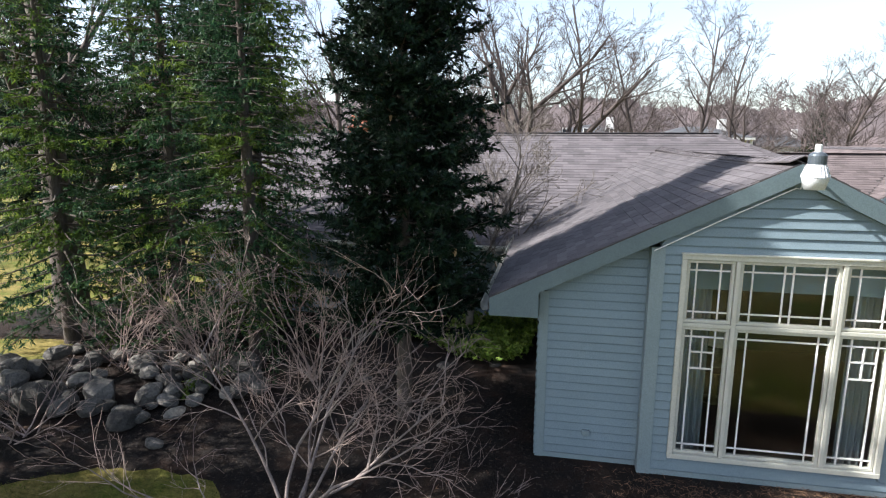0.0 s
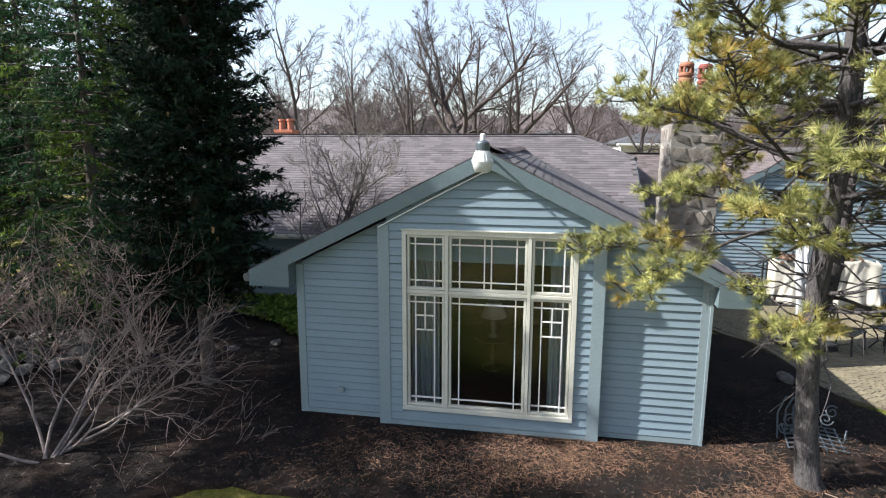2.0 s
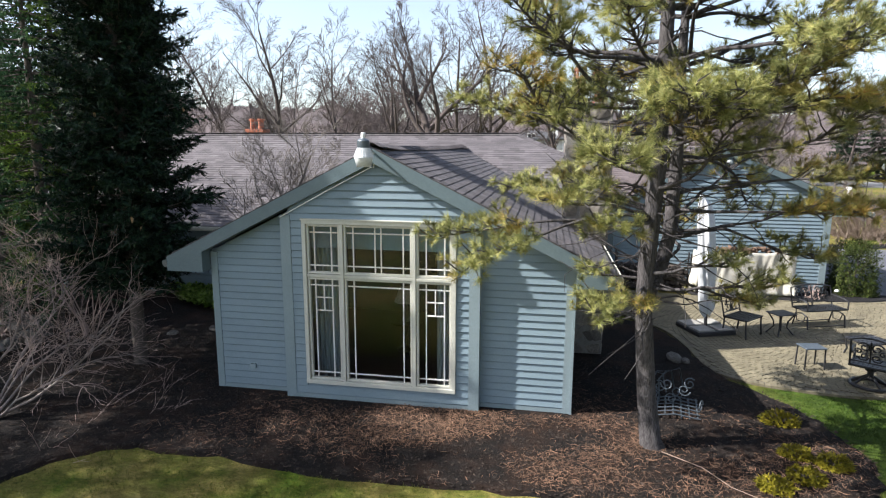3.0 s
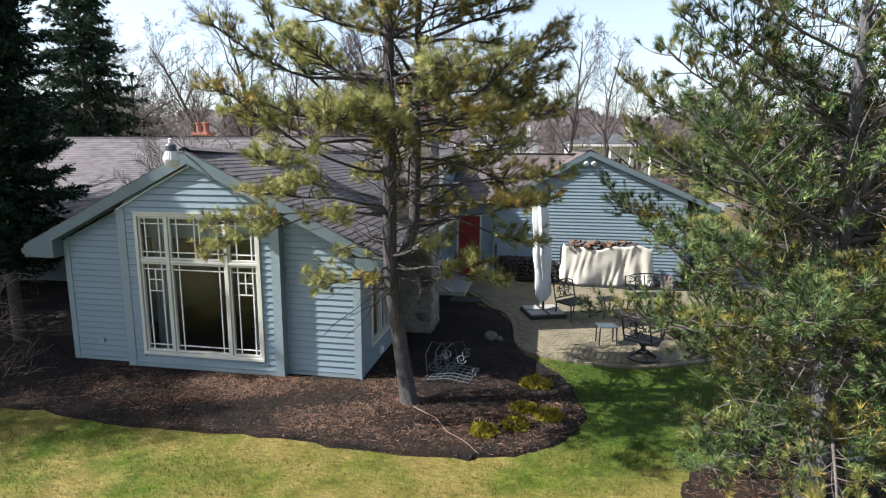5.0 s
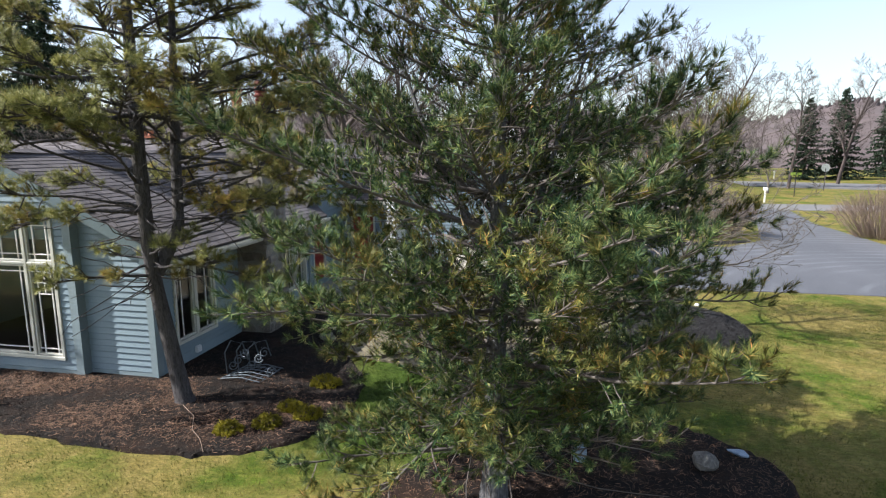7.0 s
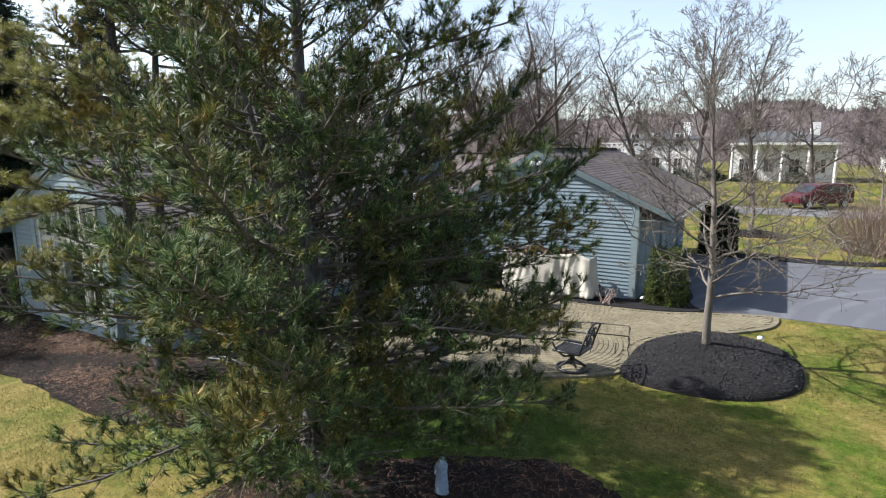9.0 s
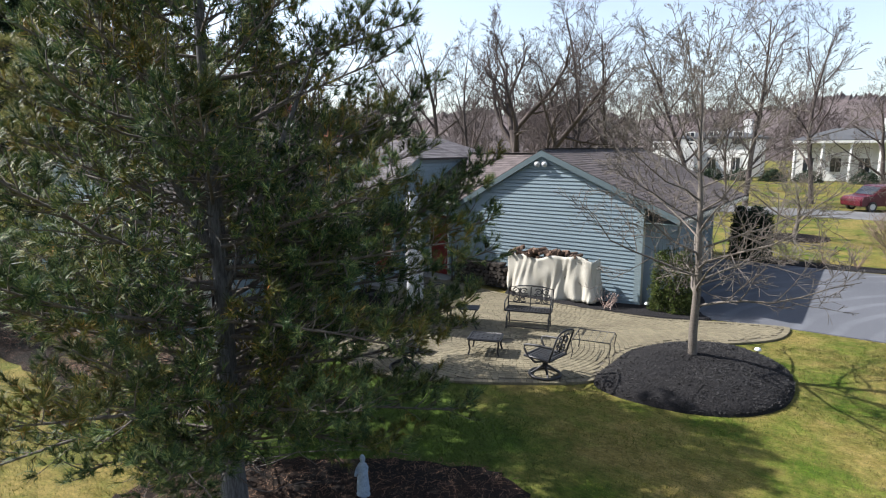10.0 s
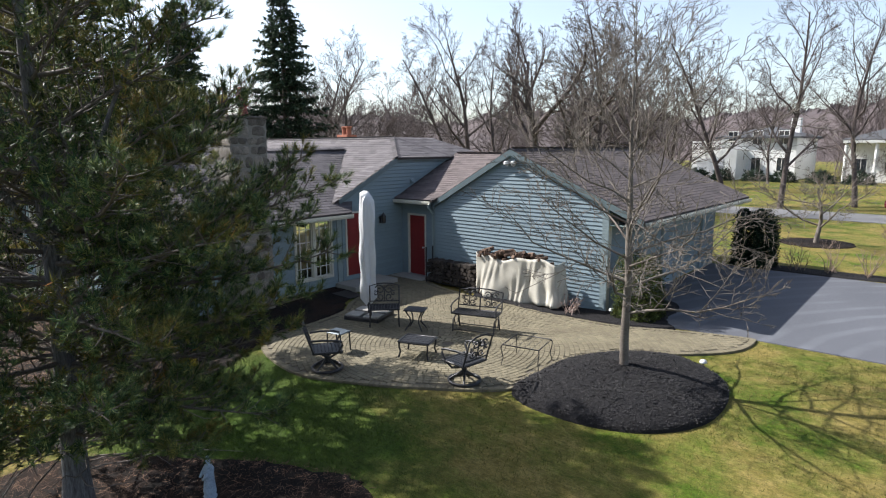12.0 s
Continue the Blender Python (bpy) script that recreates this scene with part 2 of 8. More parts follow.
def lawn_material():
    m, nt, p = nodes_of("spring_lawn")
    a = noise_tex(nt, 0.5, 6, 0.72)
    b = noise_tex(nt, 3.0, 5, 0.7)
    c = noise_tex(nt, 55, 3, 0.7)
    green = ramp(nt, b, [(0.3, (0.026, 0.056, 0.004)), (0.7, (0.08, 0.12, 0.01))])
    straw = ramp(nt, b, [(0.3, (0.12, 0.1, 0.022)), (0.7, (0.215, 0.17, 0.06))])
    col = mix(nt, ramp(nt, a, [(0.37, (0, 0, 0)), (0.57, (1, 1, 1))]), green, straw)
    g = nt.nodes.new("ShaderNodeNewGeometry")
    mp = nt.nodes.new("ShaderNodeMapping")
    mp.inputs["Location"].default_value = (-LUSH_SHADE[0] / LUSH_SHADE[2], -LUSH_SHADE[1] / LUSH_SHADE[3], 0)
    mp.inputs["Scale"].default_value = (1 / LUSH_SHADE[2], 1 / LUSH_SHADE[3], 0)
    nt.links.new(g.outputs["Position"], mp.inputs[0])
    reach = nt.nodes.new("ShaderNodeVectorMath")
    reach.operation = "LENGTH"
    nt.links.new(mp.outputs[0], reach.inputs[0])
    ragged = nt.nodes.new("ShaderNodeMath")
    ragged.operation = "ADD"
    nt.links.new(reach.outputs["Value"], ragged.inputs[0])
    nt.links.new(noise_tex(nt, 1.4, 4, 0.6), ragged.inputs[1])
    half = nt.nodes.new("ShaderNodeMath")
    half.operation = "MULTIPLY"
    half.inputs[1].default_value = 0.5
    nt.links.new(ragged.outputs[0], half.inputs[0])
    # lusher green that also carries the pine's shade in its colour
    shade_green = ramp(nt, b, [(0.3, (0.016, 0.042, 0.004)), (0.7, (0.052, 0.098, 0.011))])
    col = mix(nt, ramp(nt, half.outputs[0], [(0.62, (0.88, 0.88, 0.88)), (0.84, (0, 0, 0))]), col, shade_green)
    d = noise_tex(nt, 9.0, 5, 0.8, stretch=(1, 2.2, 1))
    col = mix(nt, 0.8, col, ramp(nt, d, [(0.32, (0.45, 0.5, 0.4)), (0.68, (1.5, 1.42, 1.5))]), "MULTIPLY")
    col = mix(nt, 0.6, col, ramp(nt, c, [(0.3, (0.4, 0.4, 0.4)), (0.7, (1.35, 1.35, 1.3))]), "MULTIPLY")
    nt.links.new(col, p.inputs["Base Color"])
    p.inputs["Roughness"].default_value = 0.9
    p.inputs["Specular IOR Level"].default_value = 0.15
    bump(nt, p, c, 0.8, 0.02)
    return m


def mulch_material(name, dark, brown, amount):
    m, nt, p = nodes_of(name)
    a = noise_tex(nt, 1.1, 5, 0.7)
    c = noise_tex(nt, 38, 4, 0.75, stretch=(1, 1.6, 1))
    d = noise_tex(nt, 75, 3, 0.75)
    col = mix(nt, ramp(nt, a, [(0.45, (0, 0, 0)), (0.75, (amount,) * 3)]), ramp(nt, c, [(0.3, dark), (0.75, tuple(2.2 * v for v in dark))]), ramp(nt, c, [(0.3, tuple(0.45 * v for v in brown)), (0.7, brown)]))
    col = mix(nt, 0.55, col, ramp(nt, d, [(0.3, (0.35,) * 3), (0.7, (1.5,) * 3)]), "MULTIPLY")
    nt.links.new(col, p.inputs["Base Color"])
    p.inputs["Roughness"].default_value = 0.95
    p.inputs["Specular IOR Level"].default_value = 0.15
    bump(nt, p, c, 1.0, 0.03)
    return m


def tyre_marks(m):
    """Faint pale arcs left by turning wheels."""
    nt = m.node_tree
    p = nt.nodes["Principled BSDF"]
    old = p.inputs["Base Color"].links[0].from_socket
    g = nt.nodes.new("ShaderNodeNewGeometry")
    mp = nt.nodes.new("ShaderNodeMapping")
    mp.inputs["Location"].default_value = (-23.5, -8.0, 0)
    nt.links.new(g.outputs["Position"], mp.inputs[0])
    w = nt.nodes.new("ShaderNodeTexWave")
    w.wave_type, w.rings_direction = "RINGS", "Z"
    w.inputs["Scale"].default_value, w.inputs["Distortion"].default_value, w.inputs["Detail"].default_value = 0.42, 2.2, 3.0
    w.inputs["Detail Scale"].default_value = 0.6
    nt.links.new(mp.outputs[0], w.inputs[0])
    band = ramp(nt, w.outputs["Fac"], [(0.62, (0, 0, 0)), (0.95, (0.22, 0.22, 0.22))])
    fade = noise_tex(nt, 0.3, 3)
    band = mix(nt, 1.0, band, ramp(nt, fade, [(0.4, (0, 0, 0)), (0.6, (1, 1, 1))]), "MULTIPLY")
    nt.links.new(mix(nt, band, old, (0.2, 0.21, 0.235)), p.inputs["Base Color"])


tyre_marks(ASPHALT)
LAWN = lawn_material()
MULCH = mulch_material("brown_bark_mulch", (0.0075, 0.0062, 0.0058), (0.065, 0.034, 0.021), 0.7)
MULCHB = mulch_material("black_mulch", (0.011, 0.0105, 0.0115), (0.03, 0.028, 0.028), 0.5)

# ---- mesh helpers ----


def obj(name, mesh, parent=None, label=""):
    ob = new(name, mesh)
    if parent is not None:
        ob.parent = parent
    if label:
        ob["label"] = label
    return ob


def part(name, bm, material, parent=None, label="", smooth=False):
    me = bpy.data.meshes.new(name)
    bm.normal_update()
    bm.to_mesh(me)
    bm.free()
    me.materials.append(material)
    if smooth:
        me.polygons.foreach_set("use_smooth", [True] * len(me.polygons))
    return obj(name, me, parent, label)


def arrays(name, verts, faces, material, smooth=False):
    """A mesh from arrays: verts (n, 3), faces (m, k) with k corners each, or a list of such arrays."""
    me = bpy.data.meshes.new(name)
    groups = faces if isinstance(faces, list) else [faces]
    groups = [np.asarray(f, np.int32) for f in groups if len(f)]
    me.vertices.add(len(verts))
    me.vertices.foreach_set("co", np.asarray(verts, np.float32).ravel())
    loops = np.concatenate([f.ravel() for f in groups])
    sizes = np.concatenate([np.full(len(f), f.shape[1], np.int32) for f in groups])
    me.loops.add(len(loops))
    me.loops.foreach_set("vertex_index", loops)
    me.polygons.add(len(sizes))
    me.polygons.foreach_set("loop_start", np.concatenate([[0], np.cumsum(sizes)[:-1]]).astype(np.int32))
    me.polygons.foreach_set("loop_total", sizes)
    me.polygons.foreach_set("use_smooth", np.full(len(sizes), smooth, bool))
    me.update(calc_edges=True)
    me.materials.append(material)
    return me


def box(bm, x0, y0, z0, x1, y1, z1, bevel=0.0, m=None):
    g = bmesh.ops.create_cube(bm, size=1.0)
    vs = g["verts"]
    for v in vs:
        v.co = Vector(((x0 + x1) / 2 + v.co.x * (x1 - x0), (y0 + y1) / 2 + v.co.y * (y1 - y0), (z0 + z1) / 2 + v.co.z * (z1 - z0)))
    if bevel:
        es = list({e for v in vs for e in v.link_edges})
        r = bmesh.ops.bevel(bm, geom=es, offset=bevel, segments=1, affect="EDGES")
        vs = list({v for f in r["faces"] for v in f.verts} | {v for v in vs if v.is_valid})
    if m is not None:
        bmesh.ops.transform(bm, matrix=m, verts=vs)
    return vs


def cyl(bm, p, q, r0, r1=None, n=12, caps=True):
    p, q = Vector(p), Vector(q)
    d = q - p
    m = Matrix.Translation((p + q) / 2) @ d.to_track_quat("Z", "Y").to_matrix().to_4x4()
    return bmesh.ops.create_cone(bm, cap_ends=caps, segments=n, radius1=r0, radius2=r0 if r1 is None else r1, depth=d.length, matrix=m)["verts"]


def lathe(bm, profile, n=16, at=(0, 0, 0)):
    rings = []
    for r, z in profile:
        rings.append([bm.verts.new((at[0] + r * math.cos(2 * math.pi * k / n), at[1] + r * math.sin(2 * math.pi * k / n), at[2] + z)) for k in range(n)])
    for a, b in zip(rings, rings[1:]):
        for k in range(n):
            bm.faces.new((a[k], a[(k + 1) % n], b[(k + 1) % n], b[k]))
    bm.faces.new(rings[-1])
    bm.faces.new(rings[0][::-1])


def prism(bm, pts, y0, y1, axis="y"):
    """A polygon in (u, z) drawn out from y0 to y1 along y (u is x), or along x (u is y)."""
    def at(u, z, w):
        return (u, w, z) if axis == "y" else (w, u, z)
    a = [bm.verts.new(at(u, z, y0)) for u, z in pts]
    b = [bm.verts.new(at(u, z, y1)) for u, z in pts]
    n = len(pts)
    bm.faces.new(a)
    bm.faces.new(b[::-1])
    for k in range(n):
        bm.faces.new((a[(k + 1) % n], a[k], b[k], b[(k + 1) % n]))
    bmesh.ops.recalc_face_normals(bm, faces=bm.faces)


class Tubes:
    """Gathers tapered tubes along paths."""

    def __init__(self):
        self.v, self.f, self.n = [], [], 0

    def add(self, pts, radii, sides=5):
        pts = np.asarray(pts, float)
        radii = np.asarray(radii, float)
        t = np.gradient(pts, axis=0)
        t /= np.linalg.norm(t, axis=1, keepdims=True) + 1e-9
        ref = np.array([0.31, 0.17, 0.93]) if abs(t[0, 2]) < 0.8 else np.array([0.95, 0.2, 0.1])
        a = np.cross(t, ref)
        a /= np.linalg.norm(a, axis=1, keepdims=True) + 1e-9
        b = np.cross(t, a)
        ang = np.arange(sides) * 2 * math.pi / sides
        ring = pts[:, None] + radii[:, None, None] * (np.cos(ang)[None, :, None] * a[:, None] + np.sin(ang)[None, :, None] * b[:, None])
        k, n = len(pts), sides
        i = np.arange(k - 1)[:, None] * n + np.arange(n)[None]
        j = np.arange(k - 1)[:, None] * n + (np.arange(n) + 1)[None] % n
        self.f.append((np.stack([i, j, j + n, i + n], -1).reshape(-1, 4)) + self.n)
        self.v.append(ring.reshape(-1, 3))
        self.n += k * n

    def mesh(self, name, material):
        return arrays(name, np.concatenate(self.v), np.concatenate(self.f), material, smooth=True)


def needles(name, tufts, material, rng, count=30, length=0.09, along=0.12, spread=50, width=0.004, droop=0.0, lift=0.0):
    """Slim blades set round short twigs. tufts: rows of place (3) and direction (3), and a size."""
    tf = np.asarray(tufts, float)
    p, d, s = tf[:, None, :3], tf[:, None, 3:6], tf[:, None, 6:7]
    d = d / (np.linalg.norm(d, axis=2, keepdims=True) + 1e-9)
    n = len(tf)
    q = rng.normal(size=(n, count, 3))
    side = q - (q * d).sum(2, keepdims=True) * d
    side /= np.linalg.norm(side, axis=2, keepdims=True) + 1e-9
    a = np.radians(rng.normal(spread, 14, (n, count, 1)))
    u = rng.random((n, count, 1))
    base = p + d * along * s * u
    w = d * np.cos(a) + side * np.sin(a)
    w[..., 2:3] += lift - droop * rng.random((n, count, 1))
    ln = length * s * rng.uniform(0.7, 1.15, (n, count, 1))
    tip = base + w * ln
    cr = np.cross(w, q)
    cr /= np.linalg.norm(cr, axis=2, keepdims=True) + 1e-9
    cr *= width * 0.5
    v = np.stack([base + cr, base - cr, tip], 2).reshape(-1, 3)
    f = np.arange(n * count * 3, dtype=np.int32).reshape(-1, 3)
    return arrays(name, v, f, material)


def unit(v):
    v = np.asarray(v, float)
    return v / (np.linalg.norm(v) + 1e-9)


def limb(rng, p, d, length, n, wander=0.1, up=0.0):
    pts, d = [np.asarray(p, float)], unit(d)
    for _ in range(n):
        d = unit(d + rng.normal(size=3) * wander + np.array([0, 0, up]))
        pts.append(pts[-1] + d * length / n)
    return np.array(pts), d


def along_path(pts, t):
    x = t * (len(pts) - 1)
    i = min(int(x), len(pts) - 2)
    return pts[i] + (pts[i + 1] - pts[i]) * (x - i), unit(pts[i + 1] - pts[i])


def swerve(rng, d, angle):
    """d turned by about angle degrees to a random side."""
    q = rng.normal(size=3)
    side = unit(q - (q @ d) * d)
    a = math.radians(angle)
    return unit(d * math.cos(a) + side * math.sin(a))

# ---- ground ----


def smooth_loop(pts, n=6):
    """A closed Catmull-Rom curve through the points."""
    p = np.array(pts, float)
    out = []
    for k in range(len(p)):
        a, b, c, d = p[k - 1], p[k], p[(k + 1) % len(p)], p[(k + 2) % len(p)]
        for t in np.arange(n) / n:
            out.append(0.5 * (2 * b + (c - a) * t + (2 * a - 5 * b + 4 * c - d) * t * t + (3 * b - a - 3 * c + d) * t ** 3))
    return np.array(out)


def inside(poly, x, y):
    """Which of the points lie inside the polygon."""
    x, y = np.asarray(x, float), np.asarray(y, float)
    r = np.zeros(x.shape, bool)
    for (ax, ay), (bx, by) in zip(poly, np.roll(poly, -1, 0)):
        hit = ((ay > y) != (by > y)) & (x < (bx - ax) * (y - ay) / (by - ay + 1e-12) + ax)
        r ^= hit
    return r


def sheet(name, poly, z, material, label, category, rim=0.06, drop=0.05, rough_edge=0.03, seed=1):
    """A flat bed with a rounded rim; its edge wavers a little."""
    rng = np.random.default_rng(seed)
    c = poly.mean(0)
    edge = poly + rng.normal(size=poly.shape) * rough_edge
    nrm = np.roll(edge, -1, 0) - np.roll(edge, 1, 0)
    nrm = np.stack([nrm[:, 1], -nrm[:, 0]], 1)
    nrm /= np.linalg.norm(nrm, axis=1, keepdims=True) + 1e-9
    area = 0.5 * np.sum(poly[:, 0] * np.roll(poly[:, 1], -1) - np.roll(poly[:, 0], -1) * poly[:, 1])
    if area < 0:
        nrm = -nrm
    bm = bmesh.new()
    low = [bm.verts.new((x, y, z - drop)) for x, y in edge]
    high = [bm.verts.new((x, y, z)) for x, y in edge - nrm * rim]
    n = len(low)
    for k in range(n):
        bm.faces.new((low[k], low[(k + 1) % n], high[(k + 1) % n], high[k]))
    bm.faces.new(high)
    bmesh.ops.recalc_face_normals(bm, faces=bm.faces)
    if sum(f.normal.z * f.calc_area() for f in bm.faces) < 0:
        bmesh.ops.reverse_faces(bm, faces=bm.faces)
    bmesh.ops.triangulate(bm, faces=bm.faces)
    return tagged(part(name, bm, material), label, category, kind="structure")


def make_ground():
    xs = np.unique(np.concatenate([np.linspace(-600, -40, 15), np.linspace(-40, 60, 51), np.linspace(60, 600, 15)]))
    ys = np.unique(np.concatenate([np.linspace(-300, -20, 8), np.linspace(-20, 60, 41), np.linspace(60, 900, 18)]))
    gx, gy = np.meshgrid(xs, ys)
    z = -0.02 + 0.0 * gx
    far = np.clip((gy - 45) / 200, 0, 1)
    rise = np.clip((gy - 44) / 18, 0, 1)
    rise = rise * rise * (3 - 2 * rise) * np.clip((32 - gx) / 8, 0, 1) * np.clip((gx + 90) / 30, 0, 1)
    z = z + far * 1.5 + rise * 0.7
    v = np.stack([gx, gy, z], -1).reshape(-1, 3)
    w = len(xs)
    i = (np.arange(len(ys) - 1)[:, None] * w + np.arange(w - 1)[None]).ravel()
    me = arrays("ground", v, np.stack([i, i + 1, i + w + 1, i + w], 1), LAWN, smooth=True)
    tagged(obj("ground", me), "patchy early spring lawn, green and straw coloured", "lawn", kind="structure")


make_ground()

BED = smooth_loop([(6.8, 1.0), (7.0, 0.1), (7.1, -0.6), (6.75, -1.42), (6.2, -1.93), (5.4, -2.22), (4.2, -2.26), (2.8, -2.15), (1.4, -2.18), (-0.1, -2.2), (-1.3, -2.07),
                   (-2.4, -2.0), (-3.3, -2.08), (-3.9, -2.6), (-4.4, -3.4), (-5.4, -3.7), (-6.4, -2.8), (-6.9, -1.5), (-7.7, -1.2), (-8.6, -1.26), (-9.4, -1.55), (-10.2, -2.1), (-11.4, -1.9),
                   (-12.6, -0.4), (-13.1, 1.1), (-12.95, 2.3), (-13.6, 3.1), (-15.6, 2.9), (-16.6, 4.4), (-15.2, 6.0), (-13.2, 5.8), (-12.0, 6.6), (-8, 7.0), (-2.5, 7.5), (2.6, 7.5), (3.6, 7.2), (4.1, 6.4), (4.9, 5.6),
                   (5.4, 4.9), (5.65, 3.9), (5.8, 2.9), (6.1, 2.1)], 5)
sheet("mulch_bed", BED, 0.03, MULCH, "dark bark mulch bed strewn with pine straw", "mulch bed", seed=2)
ISLAND = smooth_loop([(8.15, -3.0), (8.35, -2.1), (8.75, -1.65), (9.4, -1.15), (10.43, -0.4), (11.5, 0.1), (12.1, 0.1), (12.74, -0.32), (13.2, -0.75), (13.33, -1.5), (12.6, -2.9), (11.2, -3.9), (9.6, -4.2), (8.5, -3.8)], 6)
sheet("mulch_bed", ISLAND, 0.03, MULCH, "kidney shaped island bed of dark mulch", "mulch bed", seed=3)
PATIO = smooth_loop([(6.0, 2.3), (6.8, 1.9), (8.2, 1.72), (9.4, 2.2), (10.4, 2.8), (11.6, 3.75), (11.62, 4.7), (11.7, 5.75), (12.3, 6.85), (13.3, 7.55), (14.1, 8.5), (14.25, 9.45), (13.95, 9.6),
                     (12.6, 9.1), (11.5, 8.6), (10.1, 8.45), (8.9, 8.45), (7.1, 8.5), (5.2, 8.9), (4.3, 9.5), (3.2, 9.5), (3.15, 8.3), (4.2, 7.0), (4.85, 5.75), (5.4, 5.05), (5.65, 3.95), (5.75, 2.9)], 5)
sheet("patio", PATIO, 0.012, SAND, "sandy bedding of the curved paver patio", "patio", rim=0.01, drop=0.04, rough_edge=0.0)
DRIVE = np.array([(14.1, 9.62), (17, 9.7), (21, 9.75), (26, 10.5), (27, 14), (24.5, 19.5), (24.6, 28), (26, 36), (20, 36), (21.5, 28), (19.5, 20.5), (17.5, 18.3), (14, 18.2), (10.66, 18.15), (10.66, 9.9), (12.4, 9.3)])
sheet("driveway", DRIVE, 0.0, ASPHALT, "blue grey asphalt driveway with faint tyre marks", "driveway", rim=0.02, drop=0.05, rough_edge=0.0)
sheet("road", np.array([(-120, 37.5), (150, 35.0), (150, 40.0), (-120, 42.5)]), 0.006, ROADM, "pale worn residential street", "road", rim=0.02, drop=0.04, rough_edge=0)
sheet("road", np.array([(33, 62), (52, 55), (120, 47), (120, 53), (60, 63), (30, 74), (-40, 80), (-40, 75)]), 0.25, ROADM, "pale street curving away beyond the lawn", "road", rim=0.02, drop=0.4, rough_edge=0)


GBED = smooth_loop([(6.95, 8.62), (7.9, 8.42), (9.0, 8.36), (10.1, 8.42), (11.3, 8.55), (12.3, 8.95), (12.55, 9.25), (12.2, 9.7), (12.1, 10.4), (12.0, 11.3), (11.4, 11.6), (10.7, 11.4), (10.7, 10.4), (10.6, 9.5), (9.0, 9.5), (7.0, 9.5)], 5)
sheet("mulch_bed", GBED, 0.05, MULCHB, "narrow dark mulch strip along the garage wall", "mulch bed", drop=0.07, seed=4)


def make_mound():
    """A low dome of black mulch round the small tree."""
    poly = smooth_loop([(11.63, 3.85), (11.62, 4.69), (11.7, 5.69), (12.3, 6.7), (13.2, 7.25), (14.0, 7.0), (14.55, 6.35), (14.72, 5.4), (14.6, 4.55), (14.1, 3.85), (13.4, 3.5), (12.7, 3.42), (12.05, 3.5)], 6)
    c = np.array([13.0, 5.45])
    rng = np.random.default_rng(9)
    verts, faces, n = [], [], len(poly)
    for t, z in ((1.0, -0.03), (0.985, 0.06), (0.93, 0.12), (0.8, 0.19), (0.6, 0.26), (0.4, 0.3), (0.2, 0.32), (0.06, 0.33)):
        q = c + (poly - c) * t
        for x, y in q:
            verts.append((x, y, z + rng.normal() * 0.008))
    k = 8
    for a in range(k - 1):
        for b in range(n):
            faces.append((a * n + b, a * n + (b + 1) % n, (a + 1) * n + (b + 1) % n, (a + 1) * n + b))
    verts.append((*c, 0.335))
    tri = [((k - 1) * n + b, (k - 1) * n + (b + 1) % n, k * n) for b in range(n)]
    me = arrays("mulch_mound", verts, [np.array(faces)[:, ::-1], np.array(tri)[:, ::-1]], MULCHB, smooth=True)
    tagged(obj("mulch_mound", me), "low round mound of fresh black mulch", "mulch bed", kind="structure")
    return poly


MOUND = make_mound()

# ---- the house ----
house = tagged(new("house"), "single-storey house with blue grey clapboards and a brown shingle roof", "house")


class Wall:
    """A wall plane: u runs along it, v up, w out of it."""

    def __init__(self, origin, along, out):
        self.o, self.u, self.n = Vector(origin), Vector(along), Vector(out)

    def at(self, u, v, w=0.0):
        return self.o + self.u * u + self.n * w + Vector((0, 0, v))

    def solid(self, bm, quad, w0, w1):
        """A slab from four (u, v) corners."""
        a = [bm.verts.new(self.at(u, v, w0)) for u, v in quad]
        b = [bm.verts.new(self.at(u, v, w1)) for u, v in quad]
        fs = [bm.faces.new(a), bm.faces.new(b[::-1])]
        for k in range(len(quad)):
            fs.append(bm.faces.new((a[(k + 1) % len(quad)], a[k], b[k], b[(k + 1) % len(quad)])))
        bmesh.ops.recalc_face_normals(bm, faces=fs)

    def box(self, bm, u0, v0, u1, v1, w0, w1):
        self.solid(bm, [(u0, v0), (u1, v0), (u1, v1), (u0, v1)], w0, w1)


def spans(lo, hi, holes, v):
    """The stretches of lo..hi at height v that no hole takes."""
    out, a = [], lo
    for u0, u1, v0, v1 in sorted(holes):
        if v0 <= v <= v1 and u1 > lo and u0 < hi:
            if u0 > a:
                out.append((a, u0))
            a = max(a, u1)
    if a < hi:
        out.append((a, hi))
    return out


